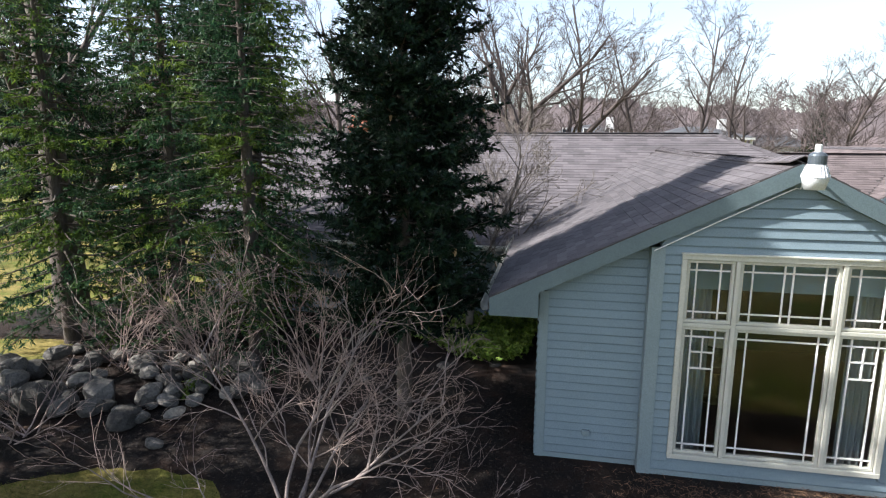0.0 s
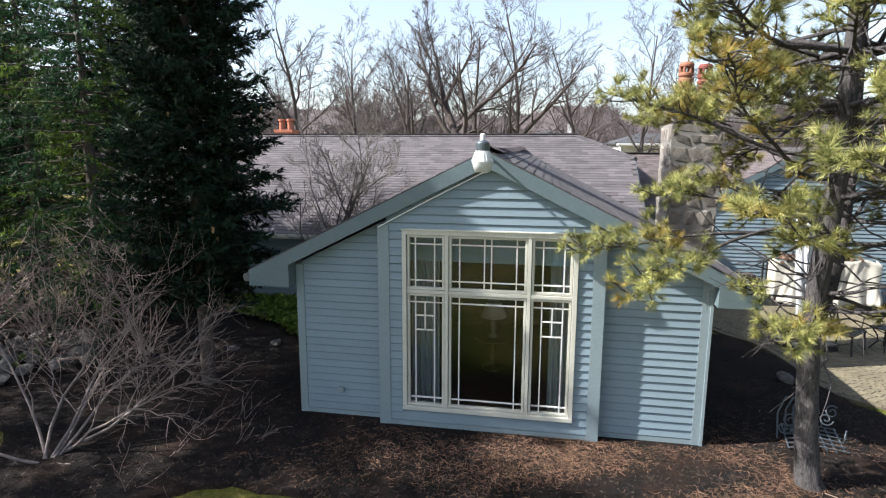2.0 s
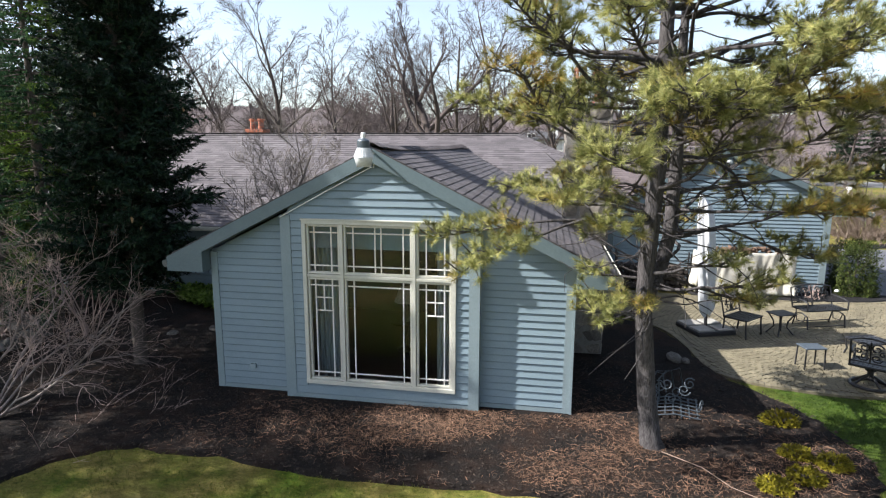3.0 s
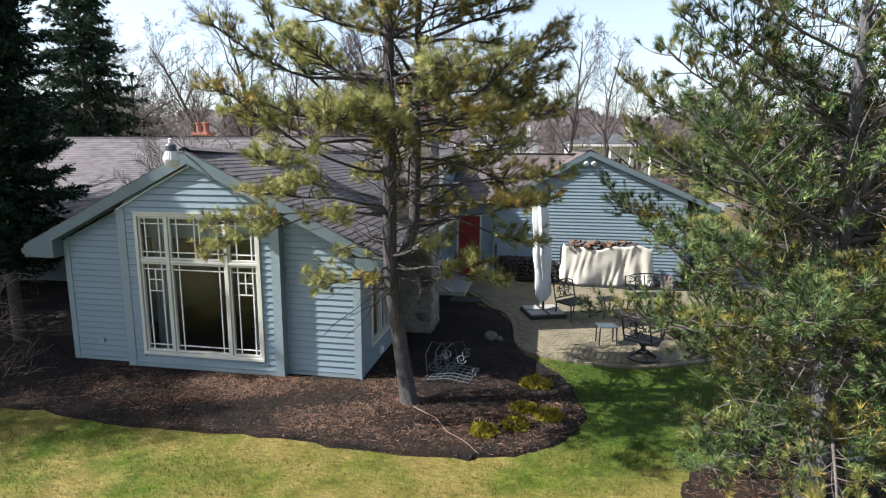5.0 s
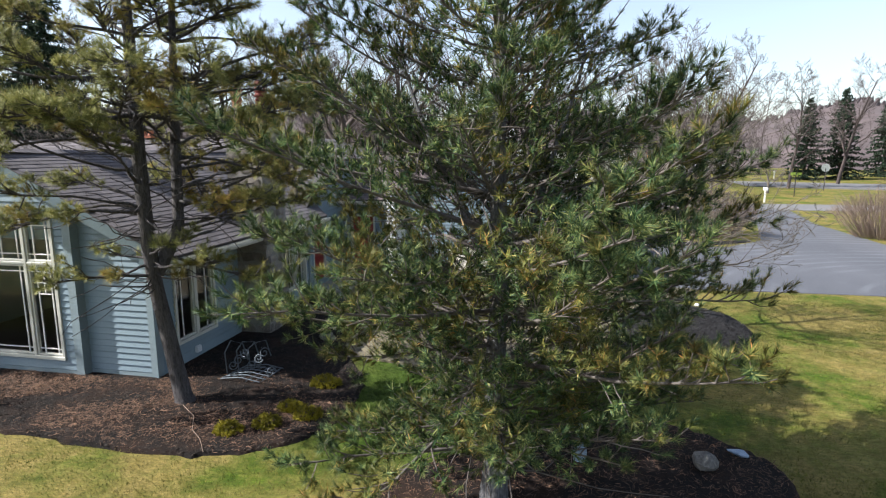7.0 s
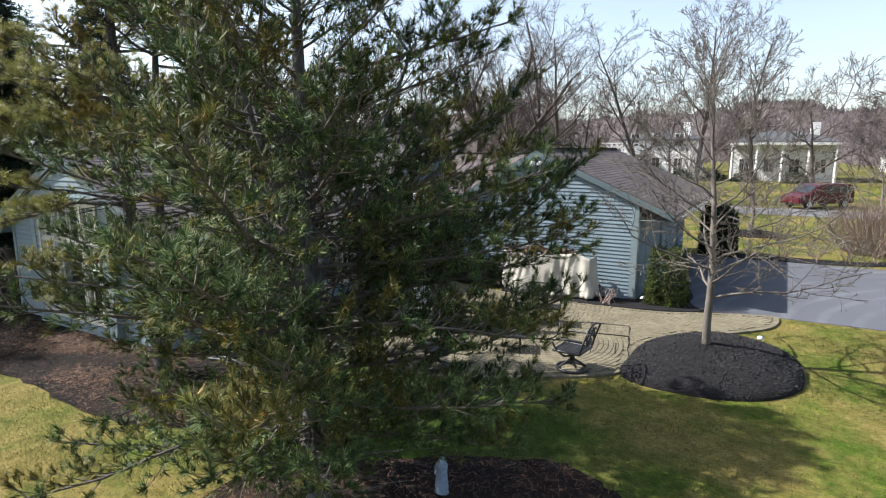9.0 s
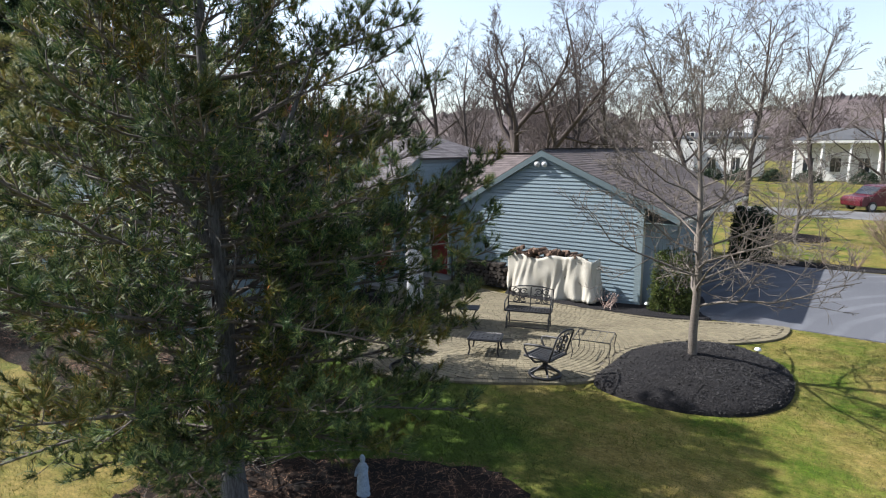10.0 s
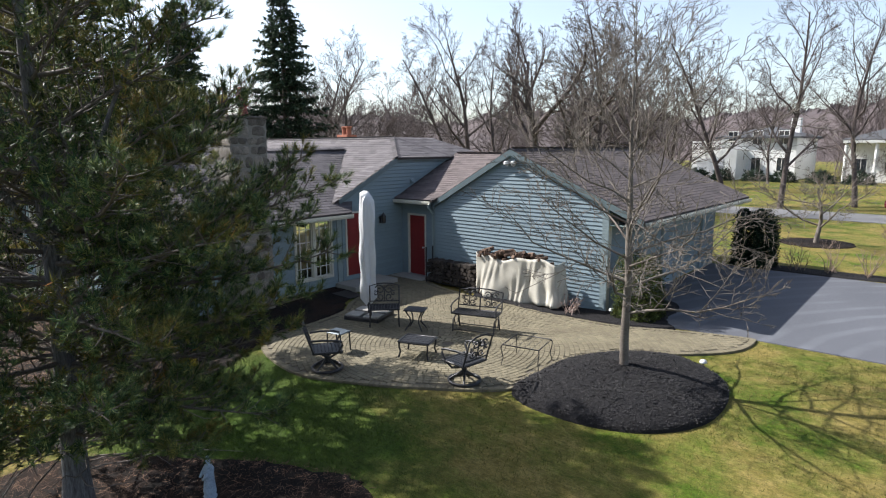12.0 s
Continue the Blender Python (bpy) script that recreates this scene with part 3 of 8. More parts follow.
def make_wall(w, left, right, v0, v1, holes=(), exposure=0.118, thick=0.16, name="wall", breaks=(), material=SIDING, boards=True):
    """A wall with its holes cut through, and its clapboards, one by one. left, right: functions of height."""
    bm = bmesh.new()
    cuts = sorted({v0, v1, *breaks, *(h[2] for h in holes), *(h[3] for h in holes)})
    cuts = [c for c in cuts if v0 <= c <= v1]
    for a, b in zip(cuts, cuts[1:]):
        for u0, u1 in spans(left((a + b) / 2), right((a + b) / 2), holes, (a + b) / 2):
            la = left(a) if u0 == left((a + b) / 2) else u0
            lb = left(b) if u0 == left((a + b) / 2) else u0
            ra = right(a) if u1 == right((a + b) / 2) else u1
            rb = right(b) if u1 == right((a + b) / 2) else u1
            quad = [(la, a), (ra, a), (rb, b), (lb, b)]
            if rb - lb < 0.005:
                quad = [(la, a), (ra, a), ((lb + rb) / 2, b)]
            w.solid(bm, quad, -thick, -0.012)
    body = part(name, bm, material, house)
    if not boards:
        return body
    v = v0
    while v < v1 - 0.02:
        top = min(v + exposure + 0.012, v1)
        mid = v + exposure * 0.5
        for u0, u1 in spans(left(mid), right(mid), holes, mid):
            free0, free1 = u0 == left(mid), u1 == right(mid)
            lb, lt = (left(v), left(top)) if free0 else (u0, u0)
            rb, rt = (right(v), right(top)) if free1 else (u1, u1)
            if rb - lb < 0.04:
                continue
            rt, lt = max(rt, lt + 0.01), lt
            cove = v + exposure * 0.8
            k = (cove - v) / (top - v)
            lc, rc = lb + (lt - lb) * k, rb + (rt - rb) * k
            me_v = [w.at(u, z, d) for u0_, u1_, z, d in ((lb, rb, v, -0.02), (lb, rb, v, 0.026), (lc, rc, cove, 0.008), (lt, rt, top, -0.011), (lt, rt, top, -0.02)) for u, z, d in ((u0_, z, d), (u1_, z, d))]
            flip = w.u.cross(Vector((0, 0, 1))).dot(w.n) < 0
            quads = np.array([(0, 1, 3, 2), (2, 3, 5, 4), (4, 5, 7, 6), (6, 7, 9, 8)])
            ends = np.array([(0, 2, 4, 6, 8), (1, 9, 7, 5, 3)])
            me = arrays("clapboard", np.array(me_v), [quads[:, ::-1], ends[:, ::-1]] if flip else [quads, ends], material)
            obj("clapboard", me, body)
        v += exposure
    return body


FRONT = Wall((0, 0, 0), (1, 0, 0), (0, -1, 0))
WING = Wall((0, 0.17, 0), (1, 0, 0), (0, -1, 0))
SIDE = Wall((3.08, 0, 0), (0, 1, 0), (1, 0, 0))
GABLE = Wall((3.1, 0, 0), (0, 1, 0), (1, 0, 0))
LEFTA = Wall((-2.99, 0, 0), (0, 1, 0), (-1, 0, 0))
BFRONT = Wall((0, 6.1, 0), (1, 0, 0), (0, -1, 0))
GAR = Wall((0, 9.48, 0), (1, 0, 0), (0, -1, 0))
LINK = Wall((0, 9.56, 0), (1, 0, 0), (0, -1, 0))
GSIDE = Wall((10.66, 0, 0), (0, 1, 0), (1, 0, 0))

WIN = (-1.25, 1.27, 0.30, 3.06)
make_wall(FRONT, lambda v: max(-1.5, -0.03 - (4.0 - v) / 0.5 if v > 0.9 else -1.5), lambda v: min(1.52, -0.03 + (4.0 - v) / 0.5), 0.0, 3.97, [WIN], breaks=(3.235,), exposure=0.122)
make_wall(WING, lambda v: -2.9 + max(0, v - 2.5) / 0.5, lambda v: -1.56, 0.0, 3.15, breaks=(2.5,))
make_wall(WING, lambda v: 1.58, lambda v: 2.99 - max(0, v - 2.5) / 0.5, 0.0, 3.15, breaks=(2.5,))
SWIN = (0.72, 2.05, 0.45, 2.0)
W1 = (5.2, 6.57, 0.36, 2.3)
D1 = (7.08, 7.98, 0.28, 2.3)
make_wall(SIDE, lambda v: 0.2, lambda v: 6.8, 0.0, 2.5, [SWIN, W1, (3.02, 4.06, -1, 6)])
make_wall(LEFTA, lambda v: 0.2, lambda v: 6.1, 0.0, 2.5)


make_wall(GABLE, lambda v: max(6.95, 10.63 - (4.6 - v) / 0.5), lambda v: 14.5 if v < 2.65 else 14.5 - (v - 2.65) / 0.5, 0.0, 3.9, [D1], breaks=(2.65, 2.76))
make_wall(BFRONT, lambda v: -12.0, lambda v: -2.95, 0.0, 2.3)
make_wall(GAR, lambda v: max(4.6, 7.66 - (4.05 - v) / 0.56), lambda v: min(10.62, 7.66 + (4.05 - v) / 0.435), 0.0, 4.03, exposure=0.108, breaks=(2.336, 2.762))
D2 = (3.4, 4.24, 0.04, 2.1)
make_wall(LINK, lambda v: 3.1, lambda v: 4.6, 0.0, 2.6, [D2])
G1, G2 = (10.6, 13.3, 0.0, 2.2), (14.2, 16.9, 0.0, 2.2)
make_wall(GSIDE, lambda v: 9.5, lambda v: 18.2, 0.0, 2.75, [G1, G2])


def board(w, u0, v0, u1, v1, w0=-0.01, w1=0.03, name="corner_board", material=TRIM, parent=None):
    bm = bmesh.new()
    w.box(bm, u0, v0, u1, v1, w0, w1)
    return part(name, bm, material, parent or house)


board(FRONT, -1.62, 0, -1.45, 3.13, -0.17, 0.03)
board(FRONT, 1.475, 0, 1.645, 3.13, -0.17, 0.03)
board(WING, -2.99, 0, -2.87, 2.45, -0.12, 0.03)
board(WING, 2.96, 0, 3.105, 2.45, -0.12, 0.03)
board(SIDE, 0.12, 0, 0.26, 2.45, -0.01, 0.028)
board(SIDE, 6.74, 0, 6.92, 2.5, -0.06, 0.05)
board(GAR, 10.5, 0, 10.68, 2.7, -0.12, 0.03)
board(GAR, 4.58, 0, 4.7, 2.4, -0.12, 0.03)
board(GSIDE, 9.47, 0, 9.62, 2.6, -0.01, 0.03, material=CREAM)
board(WING, -2.87, -0.01, -1.6, 0.1, -0.01, 0.02, "skirt_board")
board(WING, 1.64, -0.01, 2.96, 0.1, -0.01, 0.02, "skirt_board")
board(FRONT, -1.45, -0.01, 1.475, 0.1, -0.01, 0.02, "skirt_board")


def make_window(w, u0, v0, u1, v1, muntins, casing=0.065, mullions=(), transoms=(), label="", depth=0.05):
    """Casing, mullions, glass and thin glazing bars. muntins: rectangles of (u0, v0, u1, v1) bars."""
    top = new("window")
    top.parent = house
    if label:
        top["label"] = label
    def bar(name, a, b, c, d, w0, w1):
        bm = bmesh.new()
        w.box(bm, a, b, c, d, w0, w1)
        bmesh.ops.bevel(bm, geom=bm.edges[:], offset=0.004, segments=1, affect="EDGES")
        part(name, bm, CREAM, top)
    bar("casing", u0, v1 - casing, u1, v1, -0.06, depth)
    bar("head_flashing", u0 - 0.012, v1, u1 + 0.012, v1 + 0.022, -0.01, depth + 0.02)
    bar("casing", u0, v0 + casing, u0 + casing, v1 - casing, -0.06, depth)
    bar("casing", u1 - casing, v0 + casing, u1, v1 - casing, -0.06, depth)
    bar("sill", u0, v0, u1, v0 + casing, -0.06, depth + 0.006)
    us = [u0 + casing, *[m for pair in mullions for m in pair], u1 - casing]
    vs = [v0 + casing, *[m for pair in transoms for m in pair], v1 - casing]
    for a, b in mullions:
        bar("mullion", a, v0 + casing, b, v1 - casing, -0.06, depth - 0.008)
    for a, b in transoms:
        for c, d in zip(us[::2], us[1::2]):
            bar("transom", c, a, d, b, -0.06, depth - 0.012)
    for c, d in zip(us[::2], us[1::2]):
        for a, b in zip(vs[::2], vs[1::2]):
            # sash round each light
            for q in ((c + 0.006, a + 0.006, d - 0.006, a + 0.042), (c + 0.006, b - 0.042, d - 0.006, b - 0.006), (c + 0.006, a + 0.042, c + 0.042, b - 0.042), (d - 0.042, a + 0.042, d - 0.006, b - 0.042)):
                bar("sash", *q, -0.05, 0.018)
            bm = bmesh.new()
            w.box(bm, c + 0.02, a + 0.02, d - 0.02, b - 0.02, -0.034, -0.028)
            pane = part("pane", bm, GLASS, top)
            pane.visible_shadow = False
    for a, b, c, d in muntins:
        bm = bmesh.new()
        w.box(bm, a, b, c, d, -0.028, -0.008)
        part("glazing_bar", bm, WHITE, top)
    return top


def big_window_bars():
    bars, h = [], 0.0085
    def vert(u, a, b):
        bars.append((u - h, a, u + h, b))
    def hor(v, a, b):
        bars.append((a, v - h, b, v + h))
    lights = ((-1.175, -0.66), (-0.52, 0.53), (0.67, 1.195))
    for k, (a, b) in enumerate(lights):
        i = 0.115
        for v in (2.95 - i + 0.02, 2.2 + i):          # upper lights
            hor(v, a, b)
        for u in (a + i, b - i):
            vert(u, 2.2, 2.98)
        if k == 1:
            vert(-0.045, 2.2, 2.98)
            vert(0.055, 2.2, 2.98)
        for v in (2.1 - i, 0.38 + i):                 # lower lights
            hor(v, a, b)
        for u in (a + i, b - i):
            vert(u, 0.38, 2.11)
        if k != 1:
            m = (a + b) / 2
            vert(m, 1.56, 2.1 - i)
            hor(1.78, a + i, b - i)
            hor(1.56, a + i, b - i)
    return bars


make_window(FRONT, -1.25, 0.30, 1.27, 3.06, big_window_bars(), mullions=((-0.615, -0.562), (0.572, 0.625)), transoms=((2.125, 2.175),), label="tall cream-framed window of six lights with craftsman glazing bars")


def plain_bars(u0, v0, u1, v1, nu, nv):
    h, out = 0.01, []
    for k in range(1, nu):
        u = u0 + (u1 - u0) * k / nu
        out.append((u - h, v0 + 0.08, u + h, v1 - 0.08))
    for k in range(1, nv):
        v = v0 + (v1 - v0) * k / nv
        out.append((u0 + 0.08, v - h, u1 - 0.08, v + h))
    return out


make_window(SIDE, SWIN[0], SWIN[2], SWIN[1], SWIN[3], [(0.98, 0.55, 1.0, 1.9), (1.77, 0.55, 1.79, 1.9)], mullions=((1.34, 1.43),), label="cream-framed side window of two lights")
make_window(SIDE, W1[0], W1[2], W1[1], W1[3], plain_bars(5.2, 0.36, 5.87, 2.3, 3, 5) + plain_bars(5.9, 0.36, 6.57, 2.3, 3, 5), mullions=((5.84, 5.93),), label="cream-framed pair of windows with small panes")


def make_door(w, u0, v0, u1, v1, hinge_left=True):
    top = new("door")
    top.parent = house
    top["label"] = "closed dark red panelled door with pale trim"
    def bar(name, a, b, c, d, w0, w1, mat):
        bm = bmesh.new()
        w.box(bm, a, b, c, d, w0, w1)
        bmesh.ops.bevel(bm, geom=bm.edges[:], offset=0.005, segments=1, affect="EDGES")
        return part(name, bm, mat, top)
    bar("door_frame", u0, v0, u0 + 0.06, v1, -0.1, 0.035, CREAM)
    bar("door_frame", u1 - 0.06, v0, u1, v1, -0.1, 0.035, CREAM)
    bar("door_frame", u0 + 0.06, v1 - 0.06, u1 - 0.06, v1, -0.1, 0.035, CREAM)
    bar("slab", u0 + 0.06, v0, u1 - 0.06, v1 - 0.06, -0.07, -0.03, REDP)
    wd = u1 - u0 - 0.12
    for r0, r1 in ((0.08, 0.4), (0.46, 0.93)):
        for c0, c1 in ((0.14, 0.46), (0.54, 0.86)):
            bar("panel", u0 + 0.06 + wd * c0, v0 + (v1 - v0) * r0, u0 + 0.06 + wd * c1, v0 + (v1 - v0) * r1, -0.035, -0.022, REDP)
    bm = bmesh.new()
    k = w.at(u1 - 0.13 if hinge_left else u0 + 0.13, v0 + 0.95, 0.0)
    cyl(bm, k - w.n * 0.03, k + w.n * 0.03, 0.012, n=8)
    bmesh.ops.create_uvsphere(bm, u_segments=10, v_segments=6, radius=0.03, matrix=Matrix.Translation(k + w.n * 0.04))
    part("door_knob", bm, STEEL, top, smooth=True)


make_door(GABLE, D1[0], D1[2], D1[1], D1[3])
make_door(LINK, D2[0], D2[2], D2[1], D2[3])
for g in (G1, G2):
    gd = new("garage_door")
    gd.parent = house
    gd["label"] = "closed blue grey sectional garage door"
    for k in range(4):
        bm = bmesh.new()
        h = (g[3] - 0.02) / 4
        GSIDE.box(bm, g[0] + 0.08, g[2] + 0.01 + k * h, g[1] - 0.08, g[2] + (k + 1) * h, -0.09, -0.05)
        for c in range(6):
            a = g[0] + 0.2 + c * (g[1] - g[0] - 0.3) / 6
            GSIDE.box(bm, a, g[2] + k * h + 0.1, a + 0.3, g[2] + (k + 1) * h - 0.1, -0.055, -0.04)
        part("door_section", bm, TRIM, gd)
    for a, b, c, d in ((g[0], 0, g[0] + 0.1, g[3]), (g[1] - 0.1, 0, g[1], g[3]), (g[0] + 0.1, g[3] - 0.1, g[1] - 0.1, g[3])):
        bm = bmesh.new()
        GSIDE.box(bm, a, b, c, d, -0.1, 0.03)
        part("door_casing", bm, TRIM, gd)

# roofs: each plane with its outline on plan
ROOFS = {
    "a_right": (lambda x, y: 4.2 - 0.5 * (x + 0.03), [(-0.03, -0.1), (3.66, -0.1), (3.66, 6.9), (-0.03, 10.2)]),
    "a_left": (lambda x, y: 4.2 + 0.5 * (x + 0.03), [(-3.66, -0.1), (-0.03, -0.1), (-0.03, 10.2), (-3.66, 7.0)]),
    "b_front": (lambda x, y: 4.64 - 0.5 * (10.63 - y), [(-12.3, 5.5), (3.2, 5.5), (3.2, 9.3), (1.65, 10.63), (-12.3, 10.63)]),
    "b_back": (lambda x, y: 4.64 - 0.5 * (y - 10.63), [(-12.3, 10.63), (1.65, 10.63), (3.2, 11.96), (3.2, 15.7), (-12.3, 15.7)]),
    "b_clip": (lambda x, y: 4.64 - 0.429 * (x - 1.65), [(1.65, 10.63), (3.27, 9.24), (3.27, 14.1), (1.65, 12.7)]),
    "g_right": (lambda x, y: 4.22 - 0.435 * (x - 7.66), [(7.66, 9.36), (11.64, 9.36), (11.64, 18.7), (7.66, 18.7)]),
    "g_left": (lambda x, y: 4.22 - 0.56 * (7.66 - x), [(4.72, 9.36), (7.66, 9.36), (7.66, 18.7), (4.72, 18.7)]),
    "l_front": (lambda x, y: 2.62 + 0.45 * (y - 9.2), [(3.12, 9.2), (4.8, 9.2), (7.37, 12.4), (3.12, 12.4)]),
    "l_back": (lambda x, y: 4.06 - 0.45 * (y - 12.4), [(3.12, 12.4), (7.37, 12.4), (4.8, 15.6), (3.12, 15.6)]),
}
ROOF_OBS = {}
for key, (plane, plan) in ROOFS.items():
    bm = bmesh.new()
    hi = [bm.verts.new((x, y, plane(x, y))) for x, y in plan]
    lo = [bm.verts.new((x, y, plane(x, y) - 0.07)) for x, y in plan]
    bm.faces.new(hi)
    bm.faces.new(lo[::-1])
    for k in range(len(plan)):
        bm.faces.new((hi[k], lo[k], lo[(k + 1) % len(plan)], hi[(k + 1) % len(plan)]))
    bmesh.ops.recalc_face_normals(bm, faces=bm.faces)
    ROOF_OBS[key] = part("roof", bm, FELT, house)


def fascia(pts, y0, y1, axis="y", name="fascia", material=RAKE):
    bm = bmesh.new()
    prism(bm, pts, y0, y1, axis)
    return part(name, bm, material, house)


# boxed rake of the living-room gable, with its level returns
fascia([(-0.03, 4.188), (3.65, 2.348), (3.65, 2.14), (3.1, 2.14), (3.1, 2.405), (-0.03, 3.97)], -0.105, 0.145, name="rake_board")
fascia([(-0.03, 4.188), (-0.03, 3.97), (-3.0, 2.485), (-3.0, 2.14), (-3.65, 2.14), (-3.65, 2.378)], -0.105, 0.145, name="rake_board")
# eave fascias and soffits of that wing
fascia([(3.6, 2.17), (3.66, 2.17), (3.66, 2.31), (3.6, 2.33)], 0.13, 6.9, name="fascia")
fascia([(3.09, 2.18), (3.6, 2.18), (3.6, 2.2), (3.09, 2.2)], 0.13, 6.9, name="soffit", material=SOFFIT)
fascia([(-3.64, 2.17), (-3.58, 2.17), (-3.58, 2.33), (-3.64, 2.31)], 0.13, 6.0)
fascia([(-3.58, 2.18), (-2.99, 2.18), (-2.99, 2.2), (-3.58, 2.2)], 0.13, 6.0, name="soffit", material=SOFFIT)
# main house
fascia([(5.5, 1.98), (5.56, 1.98), (5.56, 2.09), (5.5, 2.06)], -12.3, -3.6, "x")
fascia([(6.8, 2.715), (9.3, 3.965), (12.4, 3.965), (15.6, 2.1), (15.6, 1.98), (12.35, 3.83), (9.36, 3.83), (6.8, 2.56)], 3.13, 3.22, "x", name="rake_board")
# garage
fascia([(7.66, 4.205), (11.62, 2.48), (11.62, 2.31), (7.66, 4.04)], 9.35, 9.47, name="rake_board")
fascia([(7.66, 4.205), (7.66, 4.03), (4.74, 2.4), (4.74, 2.57)], 9.35, 9.47, name="rake_board")
fascia([(11.58, 2.28), (11.64, 2.28), (11.64, 2.42), (11.58, 2.44)], 9.47, 18.7)
fascia([(10.67, 2.29), (11.58, 2.29), (11.58, 2.31), (10.67, 2.31)], 9.47, 18.7, name="soffit", material=SOFFIT)
fascia([(9.2, 2.44), (9.26, 2.44), (9.26, 2.58), (9.2, 2.56)], 3.12, 4.7, "x")


def gutter(p, q, out, drop_to=None):
    """A half-round channel along an eave, with a downpipe."""
    p, q, out = Vector(p), Vector(q), Vector(out)
    bm = bmesh.new()
    sec = [(0.0, 0.0), (0.0, -0.09), (0.03, -0.11), (0.09, -0.11), (0.115, -0.06), (0.115, 0.0), (0.1, 0.0), (0.1, -0.05), (0.08, -0.095), (0.03, -0.095), (0.012, -0.08), (0.012, 0.0)]
    a = [bm.verts.new(p + out * s + Vector((0, 0, t))) for s, t in sec]
    b = [bm.verts.new(q + out * s + Vector((0, 0, t))) for s, t in sec]
    n = len(sec)
    for k in range(n):
        bm.faces.new((a[k], a[(k + 1) % n], b[(k + 1) % n], b[k]))
    bmesh.ops.recalc_face_normals(bm, faces=bm.faces)
    gt = part("gutter", bm, CREAM, house)
    if drop_to is not None:
        t = Tubes()
        d = Vector(drop_to)
        s = q + out * 0.06 - Vector((0, 0, 0.1))
        t.add([s, s - Vector((0, 0, 0.08)), d + Vector((0, 0, s.z - d.z - 0.35)), d], [0.035] * 4, 6)
        obj("downpipe", t.mesh("downpipe", TRIM), gt)


gutter((3.66, -0.05, 2.30), (3.66, 6.9, 2.30), (1, 0, 0))
gutter((-3.66, -0.05, 2.30), (-3.66, 5.8, 2.30), (-1, 0, 0), (-3.06, 5.7, 0.1))
gutter((3.15, 9.2, 2.58), (4.72, 9.2, 2.58), (0, -1, 0), (4.66, 9.42, 0.05))
gutter((11.64, 9.4, 2.43), (11.64, 18.6, 2.43), (1, 0, 0))
gutter((-12.2, 5.5, 2.07), (-3.7, 5.5, 2.07), (0, -1, 0))


